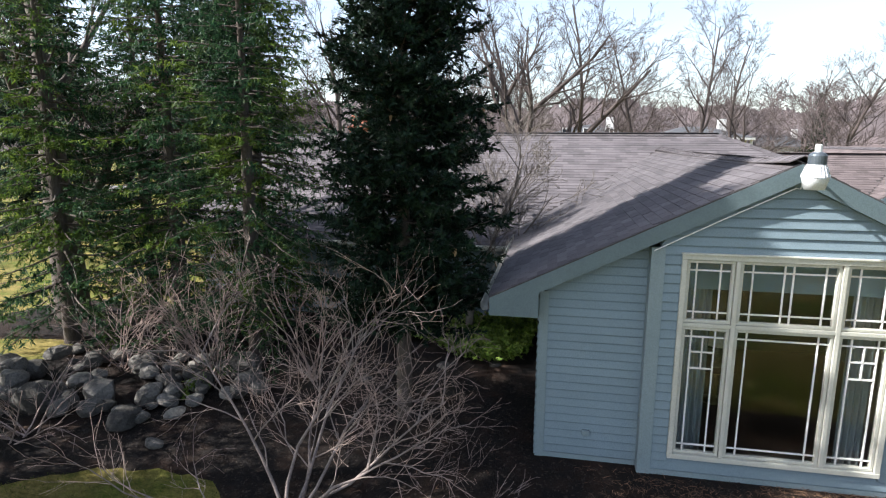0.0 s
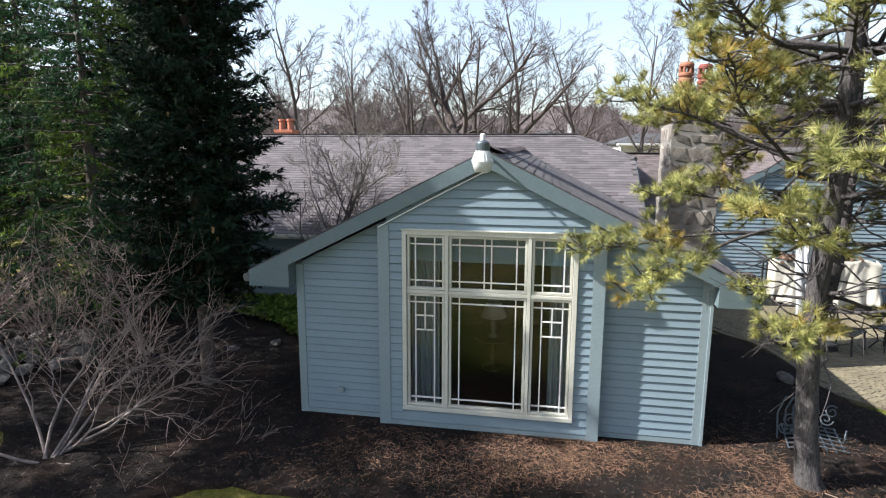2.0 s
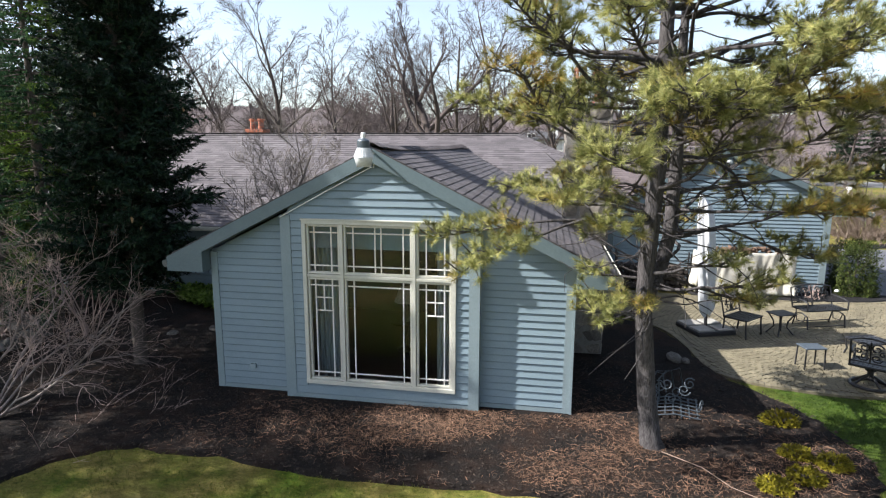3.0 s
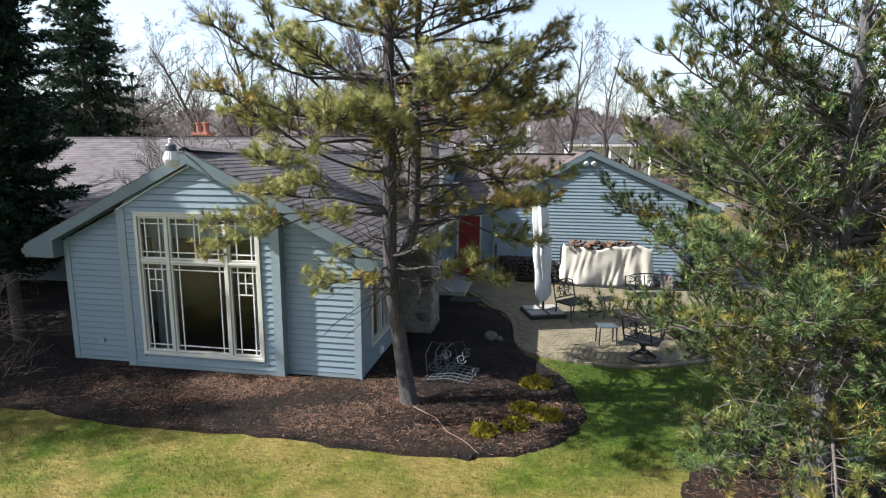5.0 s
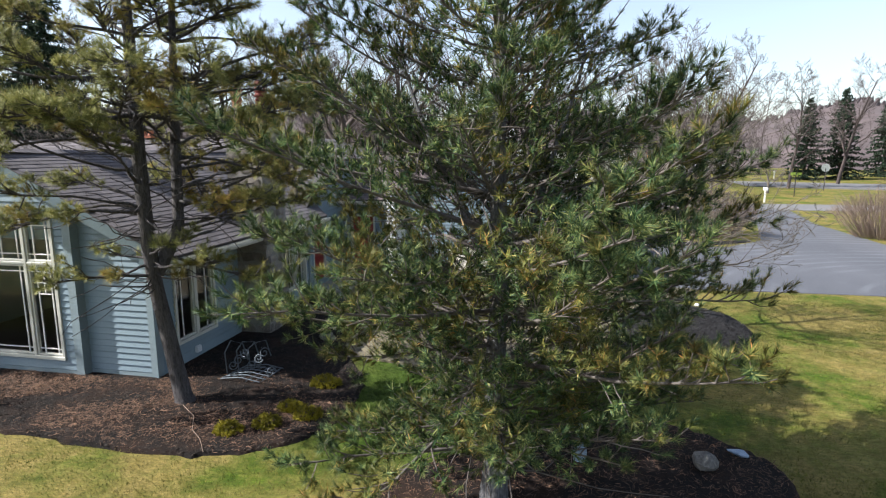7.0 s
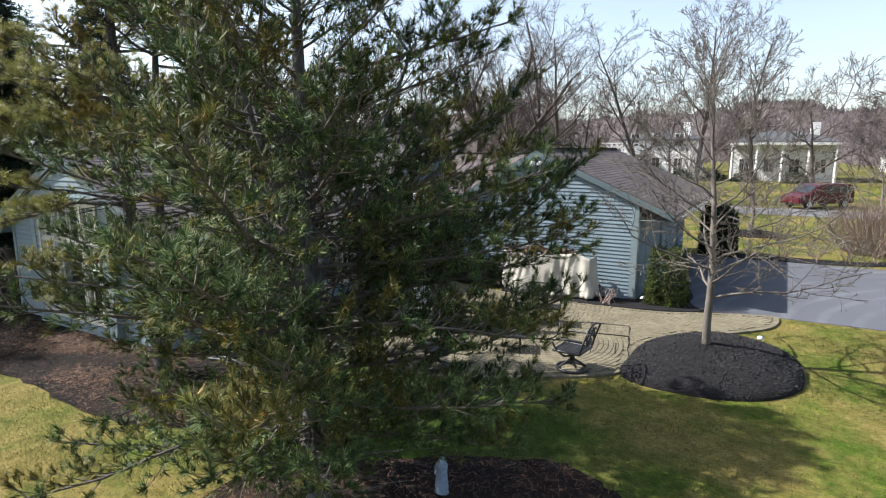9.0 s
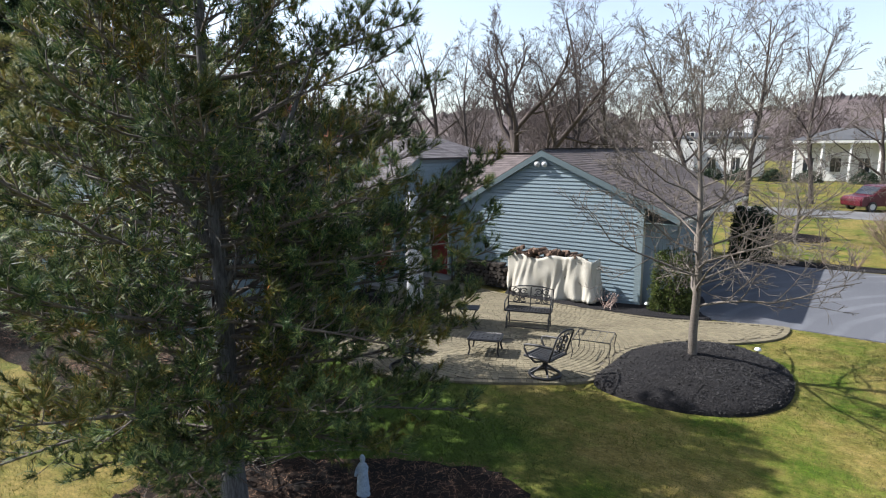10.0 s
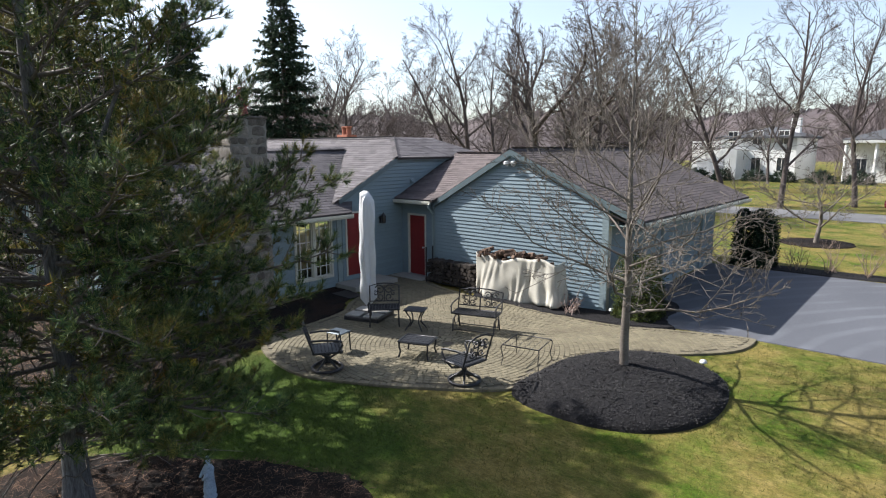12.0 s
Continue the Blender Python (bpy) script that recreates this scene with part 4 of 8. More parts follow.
def make_chimney(x0, y0, x1, y1, z1, pots):
    """Field-stone stack: mortar core, bulging stones, slab cap and terracotta pots."""
    ch = new("chimney")
    ch.parent = house
    ch["label"] = "field-stone chimney with a slab cap and terracotta pots"
    bm = bmesh.new()
    box(bm, x0 + 0.012, y0 + 0.012, 0, x1 - 0.012, y1 - 0.012, z1 - 0.1)
    part("core", bm, MORTAR, ch)
    rng = np.random.default_rng(5)
    variants = []
    for k in range(7):
        bm = bmesh.new()
        bmesh.ops.create_icosphere(bm, subdivisions=1, radius=1.0)
        for v in bm.verts:
            v.co = Vector((max(-0.8, min(0.8, v.co.x)) * 1.2, max(-0.8, min(0.8, v.co.y)) * 1.2, max(-0.8, min(0.8, v.co.z)) * 1.2)) * (1 + rng.normal() * 0.09)
        me = bpy.data.meshes.new("stone")
        bm.to_mesh(me)
        bm.free()
        me.materials.append(STONE)
        variants.append(me)
    for face in range(3):        # front, right, left
        length = (x1 - x0) if face == 0 else (y1 - y0)
        z = 0.0
        while z < z1 - 0.1:
            h = rng.uniform(0.2, 0.36)
            u = -rng.uniform(0, 0.1)
            while u < length:
                wd = rng.uniform(0.2, 0.46)
                c = min(max(u + wd / 2, wd * 0.5), length - wd * 0.5)
                zz = min(z + h / 2, z1 - 0.14)
                ob = obj("stone", variants[rng.integers(7)], ch)
                tw = rng.uniform(-25, 25)
                sx, sz = wd * 0.53, h * 0.56
                if face == 0:
                    ob.matrix_basis = pose(x0 + c, y0 + 0.04, zz, 0, tw, 0) @ Matrix.Diagonal((sx, 0.045 + 0.014 * rng.random(), sz, 1))
                else:
                    x = x1 - 0.04 if face == 1 else x0 + 0.04
                    ob.matrix_basis = pose(x, y0 + c, zz, tw, 0, 0) @ Matrix.Diagonal((0.045 + 0.014 * rng.random(), sx, sz, 1))
                u += wd
            z += h * 0.95
    bm = bmesh.new()
    box(bm, x0 - 0.03, y0 - 0.03, z1 - 0.06, x1 + 0.03, y1 + 0.03, z1, 0.012)
    part("cap", bm, STONE, ch)
    for k, (px, py, pz) in enumerate(pots):
        clay = (TANCLAY, REDCLAY)[k % 2]
        pot = new("chimney_pot")
        pot.parent = ch
        pot.matrix_basis = pose(px, py, pz) @ Matrix.Diagonal((0.86, 0.86, 1.15, 1.0))
        px = py = pz = 0.0
        bm = bmesh.new()
        lathe(bm, [(0.15, 0), (0.16, 0.03), (0.13, 0.07), (0.115, 0.12), (0.115, 0.2), (0.14, 0.22), (0.14, 0.26), (0.12, 0.275), (0.12, 0.3), (0.155, 0.315), (0.155, 0.35), (0.13, 0.365), (0.13, 0.39), (0.16, 0.405), (0.16, 0.44), (0.13, 0.455), (0.1, 0.455)], 18, (px, py, pz))
        part("shaft", bm, clay, pot)
        for m in range(6):          # open crown of small piers under a ring
            a = m * math.pi / 3
            bm = bmesh.new()
            cyl(bm, (px + 0.125 * math.cos(a), py + 0.125 * math.sin(a), pz + 0.45), (px + 0.12 * math.cos(a), py + 0.12 * math.sin(a), pz + 0.55), 0.03, 0.024, 8)
            part("crown_pier", bm, clay, pot)
        bm = bmesh.new()
        lathe(bm, [(0.09, 0.545), (0.15, 0.545), (0.15, 0.575), (0.12, 0.61), (0.06, 0.61)], 18, (px, py, pz))
        part("crown_ring", bm, clay, pot)


make_chimney(2.95, 3.02, 3.83, 4.06, 5.05, [(3.18, 3.25, 5.05), (3.58, 3.58, 5.05)])
small = tagged(new("brick_chimney"), "orange brick chimney stack with two terracotta pots behind the house", "chimney")
small.location = (-12.3, 19.9, 0)
bm = bmesh.new()
box(bm, -0.45, -0.35, 0, 0.45, 0.35, 5.1, 0.01)
box(bm, -0.5, -0.4, 4.95, 0.5, 0.4, 5.1, 0.01)
part("stack", bm, CLAY, small)
for dx in (-0.22, 0.22):
    bm = bmesh.new()
    lathe(bm, [(0.15, 0), (0.15, 0.4), (0.19, 0.43), (0.19, 0.52), (0.12, 0.53)], 12, (dx, 0, 5.1))
    part("chimney_pot", bm, CLAY, small)

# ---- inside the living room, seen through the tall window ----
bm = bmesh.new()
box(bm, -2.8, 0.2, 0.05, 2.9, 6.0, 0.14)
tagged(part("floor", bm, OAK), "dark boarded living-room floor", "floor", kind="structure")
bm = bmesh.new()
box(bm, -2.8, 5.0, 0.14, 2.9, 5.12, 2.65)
tagged(part("wall_back", bm, PLASTER), "plain inner wall of the room, coloured green-black for dimness", "wall", kind="structure")
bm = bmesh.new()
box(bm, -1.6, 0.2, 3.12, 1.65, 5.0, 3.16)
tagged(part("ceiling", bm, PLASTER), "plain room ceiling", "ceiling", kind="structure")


def make_curtain(x0, x1, y, z0, z1, name="curtain", folds=6, depth=0.035, label="pale blue pleated curtain hanging open", mat=CURTAIN):
    n = folds * 8
    v, f = [], []
    for side in (0, 0.006):
        for k in range(n + 1):
            u = k / n
            yy = y + depth * math.sin(u * folds * 2 * math.pi) + side
            for z in (z0, z1):
                v.append((x0 + (x1 - x0) * u, yy, z))
    m = 2 * (n + 1)
    for k in range(n):
        a = 2 * k
        f.append((a, a + 2, a + 3, a + 1))
        f.append((m + a, m + a + 1, m + a + 3, m + a + 2))
    return tagged(obj(name, arrays(name, v, np.array(f), mat, True)), label, "curtain")


make_curtain(-1.2, -0.76, 0.36, 0.2, 2.62, folds=5, depth=0.025)
make_curtain(0.9, 1.22, 0.36, 0.2, 2.62, folds=4, depth=0.025)
make_curtain(-1.22, 1.24, 0.24, 2.56, 3.05, "roller_shade", 1, 0.004, "flat blue grey roller shade, partly lowered", SHADE)


def make_table_lamp(x, y):
    t = tagged(new("table_lamp"), "unlit table lamp with a cream shade on a round table", "lamp")
    t.location = (x, y, 0.75)
    bm = bmesh.new()
    lathe(bm, [(0.09, 0), (0.1, 0.03), (0.04, 0.08), (0.07, 0.2), (0.03, 0.32), (0.012, 0.34), (0.012, 0.45)], 14)
    part("lamp_base", bm, STONE, t, smooth=True)
    bm = bmesh.new()
    lathe(bm, [(0.24, 0.4), (0.13, 0.68)], 18)
    part("shade", bm, CANVAS, t)
    tb = tagged(new("round_table"), "small dark wooden side table in the room", "table")
    tb.location = (x, y, 0.14)
    bm = bmesh.new()
    lathe(bm, [(0.33, 0.58), (0.34, 0.6), (0.33, 0.61)], 20)
    part("tabletop", bm, OAK, tb)
    bm = bmesh.new()
    lathe(bm, [(0.2, 0), (0.2, 0.03), (0.04, 0.06), (0.05, 0.3), (0.03, 0.58)], 14)
    part("pedestal", bm, OAK, tb, smooth=True)


make_table_lamp(-0.1, 2.3)


def make_yard_lamp():
    t = tagged(new("security_light"), "round security light on a bent pipe at the gable peak", "outdoor light")
    t.location = (-0.04, -0.49, 3.95)
    t.scale = (0.8, 0.8, 0.95)
    bm = bmesh.new()
    lathe(bm, [(0.13, -0.03), (0.17, 0.1), (0.175, 0.115)], 24)
    part("globe", bm, PLASTIC, t, smooth=True)
    bm = bmesh.new()
    lathe(bm, [(0.18, 0.115), (0.17, 0.14), (0.12, 0.24), (0.115, 0.26)], 24)
    for k in range(24):
        a = 2 * math.pi * k / 24
        cyl(bm, (0.175 * math.cos(a), 0.175 * math.sin(a), 0.13), (0.122 * math.cos(a), 0.122 * math.sin(a), 0.245), 0.005, n=4)
    part("reflector", bm, PLASTIC, t)
    bm = bmesh.new()
    lathe(bm, [(0.115, 0.26), (0.115, 0.36), (0.1, 0.38), (0.06, 0.4)], 20)
    part("ballast_housing", bm, IRONB, t, "blue grey metal")
    bm = bmesh.new()
    lathe(bm, [(0.045, 0.4), (0.045, 0.48), (0.03, 0.49)], 14)
    part("photocell", bm, PLASTIC, t)
    tb = Tubes()
    tb.add([(0.0, 0.08, 0.26), (0.0, 0.25, 0.25), (0.02, 0.42, 0.22), (0.05, 0.5, 0.16), (0.06, 0.51, 0.0)], [0.02] * 5, 8)
    obj("bent_pipe", tb.mesh("bent_pipe", STEEL), t)
    tb = Tubes()
    tb.add([(0.06, 0.5, 0.2), (0.03, 0.52, -0.06), (-0.03, 0.525, -0.05), (-1.0, 0.525, -0.47), (-1.95, 0.525, -0.9)], [0.009] * 5, 6)
    obj("conduit", tb.mesh("conduit", WHITE), t)


make_yard_lamp()


def make_spot(x):
    t = tagged(new("flood_lamp"), "small white flood lamp under the garage peak", "outdoor light", group="garage flood lamps")
    t.location = (x, 9.46, 3.86)
    bm = bmesh.new()
    lathe(bm, [(0.03, 0), (0.05, 0.05), (0.085, 0.13), (0.085, 0.14)], 14)
    bmesh.ops.rotate(bm, matrix=Matrix.Rotation(radians(115), 3, "X"), verts=bm.verts)
    part("bulb", bm, PLASTIC, t, smooth=True)
    bm = bmesh.new()
    cyl(bm, (0, 0.01, 0.02), (0, -0.03, 0.0), 0.03, n=10)
    part("socket", bm, TRIM, t)


make_spot(7.55)
make_spot(7.78)
vent = tagged(new("vent_hood"), "small pale vent hood on the gable wall", "vent")
vent.location = (3.12, 10.05, 3.15)
bm = bmesh.new()
prism(bm, [(-0.09, -0.07), (0.09, -0.07), (0.09, 0.07), (-0.09, 0.07)], 0.0, 0.03, "x")
part("flange", bm, TRIM, vent)
bm = bmesh.new()
for y0, y1 in ((-0.075, 0.075),):
    a = [bm.verts.new(p) for p in ((0.03, y0, -0.05), (0.13, y0, -0.06), (0.03, y0, 0.055))]
    b = [bm.verts.new(p) for p in ((0.03, y1, -0.05), (0.13, y1, -0.06), (0.03, y1, 0.055))]
    bm.faces.new(a)
    bm.faces.new(b[::-1])
    for k in range(3):
        bm.faces.new((a[k], b[k], b[(k + 1) % 3], a[(k + 1) % 3]))
bmesh.ops.recalc_face_normals(bm, faces=bm.faces)
part("hood", bm, TRIM, vent)
wl = tagged(new("wall_lantern"), "dark wall lantern beside the red doors", "outdoor light")
wl.location = (3.12, 8.55, 1.95)
bm = bmesh.new()
box(bm, 0, -0.05, -0.12, 0.03, 0.05, 0.12, 0.005)
part("backplate", bm, IRON, wl)
bm = bmesh.new()
lathe(bm, [(0.05, -0.12), (0.08, -0.1), (0.09, 0.1), (0.03, 0.2), (0.01, 0.24)], 8, (0.14, 0, 0))
part("lantern", bm, IRON, wl)
# ---- trees ----


def plant(name, label, at, meshes, category="tree", group="", turn=0.0):
    """A tree: an Empty at its foot and its parts. meshes: (part name, mesh)."""
    t = tagged(new(name), label, category, group)
    t.matrix_basis = pose(*at, 0, 0, turn)
    for n, me in meshes:
        ob = obj(n, me, t)
        if n != "trunk":
            ob["kind"] = "stuff"
    return t


def make_white_pine(seed=11):
    rng = np.random.default_rng(seed)
    tb, tw, tufts, inner = Tubes(), Tubes(), [], []
    trunk = np.array([(0, 0, -0.1), (0.02, 0, 0.5), (0.0, 0.02, 1.5), (0.03, 0.03, 2.6), (0.02, 0.0, 4.0), (0.0, 0.0, 5.6), (0, 0, 7.0), (0, 0, 8.4)])
    tb.add(trunk, [0.19, 0.14, 0.12, 0.1, 0.08, 0.055, 0.035, 0.012], 12)
    leads = [trunk]
    for az, z, ln in ((20, 2.6, 3.0), (150, 2.9, 2.8), (265, 3.1, 2.8)):
        a = math.radians(az)
        p, _ = limb(rng, (0, 0, z), (math.cos(a) * 0.6, math.sin(a) * 0.6, 1.0), ln, 8, 0.06, 0.07)
        tb.add(p, np.linspace(0.05, 0.014, 9), 8)
        leads.append(p)

    def bough(p, d, length, r, up):
        pts, end = limb(rng, p, d, length, 7, 0.07, up)
        tw.add(pts, np.linspace(r, 0.006, 8), 5)
        n = max(4, int(length / 0.088))
        flip = 1
        for k in range(n):
            t = 0.1 + 0.9 * (k + 0.7 * rng.random()) / n
            q, dd = along_path(pts, min(t, 0.999))
            flip = -flip
            lat = unit(np.cross(dd, (0, 0, 1))) * flip
            ln = (0.22 + 0.6 * (1 - t)) * rng.uniform(0.7, 1.25) * min(1, length / 1.6)
            side = unit(dd * 0.7 + lat * rng.uniform(0.3, 1.0) + (0, 0, rng.uniform(-0.45, 0.75)))
            sp, sd = limb(rng, q, side, ln, 3, 0.1, 0.12)
            tw.add(sp, np.linspace(0.0085, 0.004, 4), 3)
            shoot(sp[-1], sd, 1.15, t < 0.45)
            for m in range(2 + int(ln / 0.12)):
                u, ud = along_path(sp, 0.3 + 0.65 * rng.random())
                s2 = swerve(rng, ud, rng.uniform(30, 60))
                shoot(u + s2 * 0.03, s2, rng.uniform(0.75, 1.05), t < 0.6)
        shoot(pts[-1], end, 1.3)

    def shoot(p, d, size, deep=False):
        d = unit(np.asarray(d) + (0, 0, 0.35))
        (inner if deep else tufts).append((*p, *d, size * rng.uniform(0.85, 1.15)))

    z = 0.85
    while z < 8.1:
        n = rng.integers(6, 8) if z < 3.6 else rng.integers(4, 6)
        a0 = rng.uniform(0, 360)
        for k in range(n):
            az = math.radians(a0 + 360 * k / n + rng.uniform(-22, 22))
            reach = 3.0 if z < 3.4 else 2.8 * (1 - (z - 3.4) / 6.2)
            if z < 1.2:
                reach = 2.4
            reach *= rng.uniform(0.62, 1.15)
            rise = -0.02 + 0.075 * z * rng.uniform(0.5, 1.4)
            bough((0, 0, z + rng.uniform(-0.15, 0.15)), (math.cos(az), math.sin(az), min(rise, 0.7)), reach, 0.007 + 0.007 * reach, 0.035 if z > 1.4 else 0.02)
        z += rng.uniform(0.28, 0.4) if z < 3.6 else rng.uniform(0.36, 0.5)
    for zz, az, reach in ((2.9, 24, 3.4), (3.1, 44, 3.3), (3.35, 32, 3.1), (2.6, 38, 3.2), (2.2, 28, 2.9), (1.8, 42, 2.8), (1.4, 30, 2.5), (5.0, 35, 2.3)):
        a = math.radians(az)
        bough((0, 0, zz), (math.cos(a), math.sin(a), 0.04), reach, 0.03, 0.04)
    for p in leads[1:]:
        for k in range(7):
            q, dd = along_path(p, rng.uniform(0.3, 1.0) * 0.999)
            bough(q, swerve(rng, dd, rng.uniform(40, 75)), rng.uniform(0.6, 1.2), 0.016, 0.05)
    # dead twigs low inside the crown
    for k in range(150):
        az, z = rng.uniform(0, 6.28), rng.uniform(0.4, 4.6)
        p, _ = limb(rng, (0, 0, z), (math.cos(az), math.sin(az), rng.uniform(-0.4, 0.4)), rng.uniform(0.6, 2.2), 6, 0.3, 0)
        tw.add(p, np.linspace(0.012, 0.004, 7), 3)
    tf = np.array(tufts)
    top = tf[:, 2] > 6.6
    crown = needles("crown", tf[~top], NEEDLE_W, rng, count=42, length=0.09, along=0.075, spread=46, width=0.0066, lift=0.03)
    deep = needles("inner_foliage", np.array(inner), NEEDLE_W, rng, count=13, length=0.1, along=0.08, spread=50, width=0.013, lift=0.03)
    treetop = needles("treetop", tf[top], NEEDLE_W, rng, count=12, length=0.11, along=0.06, spread=56, width=0.032, lift=0.04)
    return plant("white_pine", "broad white pine with soft green and yellowing needles", (9.65, -2.42, 0.0),
                 [("trunk", tb.mesh("trunk", BARKG)), ("bough_work", tw.mesh("bough_work", BARKB)), ("crown", crown), ("inner_foliage", deep), ("treetop", treetop)])


def make_yellow_pine(seed=21):
    rng = np.random.default_rng(seed)
    tb, tw, tufts = Tubes(), Tubes(), []
    trunk = np.array([(0.04, 0.02, -0.1), (-0.02, 0.02, 0.1), (-0.12, -0.01, 0.8), (-0.25, -0.12, 2.0), (-0.26, -0.2, 2.7), (-0.22, -0.29, 4.0), (-0.22, -0.28, 5.6), (-0.22, -0.28, 7.2), (-0.2, -0.28, 8.9)])
    tb.add(trunk, [0.21, 0.15, 0.128, 0.115, 0.112, 0.105, 0.085, 0.06, 0.02], 14)
    second = np.array([(-0.24, -0.13, 2.2), (-0.06, 0.0, 2.6), (0.06, 0.14, 3.0), (0.09, 0.15, 4.0), (0.09, 0.26, 5.4), (0.12, 0.35, 7.0), (0.12, 0.4, 8.2)])
    tb.add(second, [0.105, 0.098, 0.09, 0.082, 0.06, 0.04, 0.015], 12)

    def bough(p, d, length, r, up, bare=0.54):
        pts, end = limb(rng, p, d, length, 9, 0.13, up)
        tw.add(pts, np.linspace(r, 0.007, 10), 6)
        n = max(4, int(length / 0.105))
        flip = 1
        for k in range(n):
            t = bare + (1 - bare) * (k + rng.random()) / n
            q, dd = along_path(pts, min(t, 0.999))
            flip = -flip
            lat = unit(np.cross(dd, (0, 0, 1))) * flip
            ln = (0.2 + 0.62 * (1 - t)) * rng.uniform(0.6, 1.3)
            s = unit(dd * 0.7 + lat * rng.uniform(0.4, 1.1) + (0, 0, rng.uniform(-0.12, 0.22)))
            sp, sd = limb(rng, q, s, ln, 4, 0.2, 0.08)
            tw.add(sp, np.linspace(0.012, 0.006, 5), 4)
            tufts.append((*sp[-1], *(sd + (0, 0, 0.25)), rng.uniform(0.9, 1.2)))
            for m in range(4 if ln > 0.3 else 2):
                u, ud = along_path(sp, rng.uniform(0.3, 0.95))
                s2 = swerve(rng, ud, rng.uniform(25, 55))
                s2[2] = s2[2] * 0.6 + 0.22
                e = u + s2 * rng.uniform(0.03, 0.12)
                tufts.append((*e, *s2, rng.uniform(0.75, 1.1)))
        tufts.append((*pts[-1], *(end + (0, 0, 0.2)), 1.2))

    # the long low limbs that can be told apart: height, heading, reach, rise
    for z, az, ln, rise, stem in ((2.2, 230, 1.5, 0.06, 0), (2.35, 345, 1.7, 0.0, 0), (2.4, 235, 0.6, 0.2, 0), (3.2, 183, 2.9, 0.16, 0), (3.3, 215, 2.2, 0.2, 0), (3.4, 160, 2.0, 0.15, 0),
                                  (3.0, 15, 2.4, 0.05, 1), (3.4, 330, 2.3, 0.05, 1), (3.9, 200, 2.9, 0.1, 0), (4.1, 178, 2.6, 0.12, 0), (4.3, 240, 2.7, 0.1, 0), (4.0, 350, 2.6, 0.1, 1),
                                  (3.7, 300, 2.0, 0.1, 0), (4.5, 25, 2.2, 0.1, 1), (3.3, 265, 1.2, 0.1, 0), (3.3, 195, 2.8, 0.18, 0), (2.5, 190, 0.7, 0.1, 0), (2.5, 5, 1.8, 0.02, 1), (4.0, 150, 2.2, 0.1, 0), (4.2, 275, 2.2, 0.1, 0), (4.4, 315, 2.4, 0.1, 1), (2.6, 320, 1.1, 0.05, 0),
                                  (3.6, 80, 1.7, 0.1, 1), (4.2, 110, 2.0, 0.1, 1), (4.6, 60, 2.2, 0.1, 1), (4.9, 100, 2.1, 0.12, 1), (5.2, 20, 2.3, 0.1, 1), (5.5, 140, 2.1, 0.12, 0), (5.7, 75, 2.0, 0.12, 1),
                                  (2.7, 40, 1.9, 0.05, 1), (2.9, 75, 2.0, 0.08, 1), (3.1, 355, 2.2, 0.08, 1), (3.3, 50, 2.5, 0.1, 1), (3.5, 100, 2.3, 0.12, 1), (3.6, 5, 2.5, 0.1, 1), (3.9, 65, 2.7, 0.1, 1), (4.1, 30, 2.6, 0.1, 1),
                                  (4.3, 85, 2.6, 0.12, 1), (4.7, 10, 2.5, 0.12, 1), (4.8, 125, 2.3, 0.12, 0), (5.0, 55, 2.6, 0.12, 1), (4.5, 300, 2.1, 0.12, 0), (5.1, 260, 1.9, 0.14, 0)):
        a = math.radians(az)
        q, _ = along_path(trunk if not stem else second, 0)
        src = trunk if not stem else second
        k = np.interp(z, src[:, 2], np.arange(len(src)))
        q, _ = along_path(src, k / (len(src) - 1))
        bough(q, (math.cos(a), math.sin(a), rise), ln * rng.uniform(0.95, 1.05), 0.028, 0.0)
    z = 4.7
    while z < 8.6:
        for src in (trunk, second):
            if z > src[-1, 2]:
                continue
            k = np.interp(z, src[:, 2], np.arange(len(src)))
            q, _ = along_path(src, k / (len(src) - 1))
            n, a0 = (rng.integers(4, 6) if z < 6 else rng.integers(7, 9)), rng.uniform(0, 360)
            for j in range(n):
                a = math.radians(a0 + 360 * j / n + rng.uniform(-20, 20))
                reach = (2.8 if z < 5.6 else 2.3) * (1 - (z - 4.7) / 6.8) * rng.uniform(0.7, 1.1)
                bough(q, (math.cos(a), math.sin(a), 0.12 + 0.06 * (z - 4.7)), reach, 0.022 + 0.006 * reach, 0.02, 0.55 if z < 6 else 0.3)
        z += rng.uniform(0.56, 0.74)
    for k in range(110):        # bare dead twigs on the stem
        z, az = rng.uniform(1.8, 6), rng.uniform(0, 6.28)
        kk = np.interp(z, trunk[:, 2], np.arange(len(trunk)))
        q, _ = along_path(trunk, kk / (len(trunk) - 1))
        p, _ = limb(rng, q, (math.cos(az), math.sin(az), rng.uniform(-0.3, 0.3)), rng.uniform(0.4, 1.9), 6, 0.3, 0)
        tw.add(p, np.linspace(0.013, 0.004, 7), 4)
    tf = np.array(tufts)
    top = tf[:, 2] > 6.6
    crown = needles("crown", tf[~top], NEEDLE_P, rng, count=46, length=0.118, along=0.06, spread=54, width=0.0057, lift=0.05)
    treetop = needles("treetop", tf[top], NEEDLE_P, rng, count=16, length=0.14, along=0.06, spread=60, width=0.036)
    return plant("pine_tree", "two-stemmed pine with open tiers of yellow-green needles", (4.2, -0.67, 0.0),
                 [("trunk", tb.mesh("trunk", BARKP)), ("bough_work", tw.mesh("bough_work", BARKP)), ("crown", crown), ("treetop", treetop)])


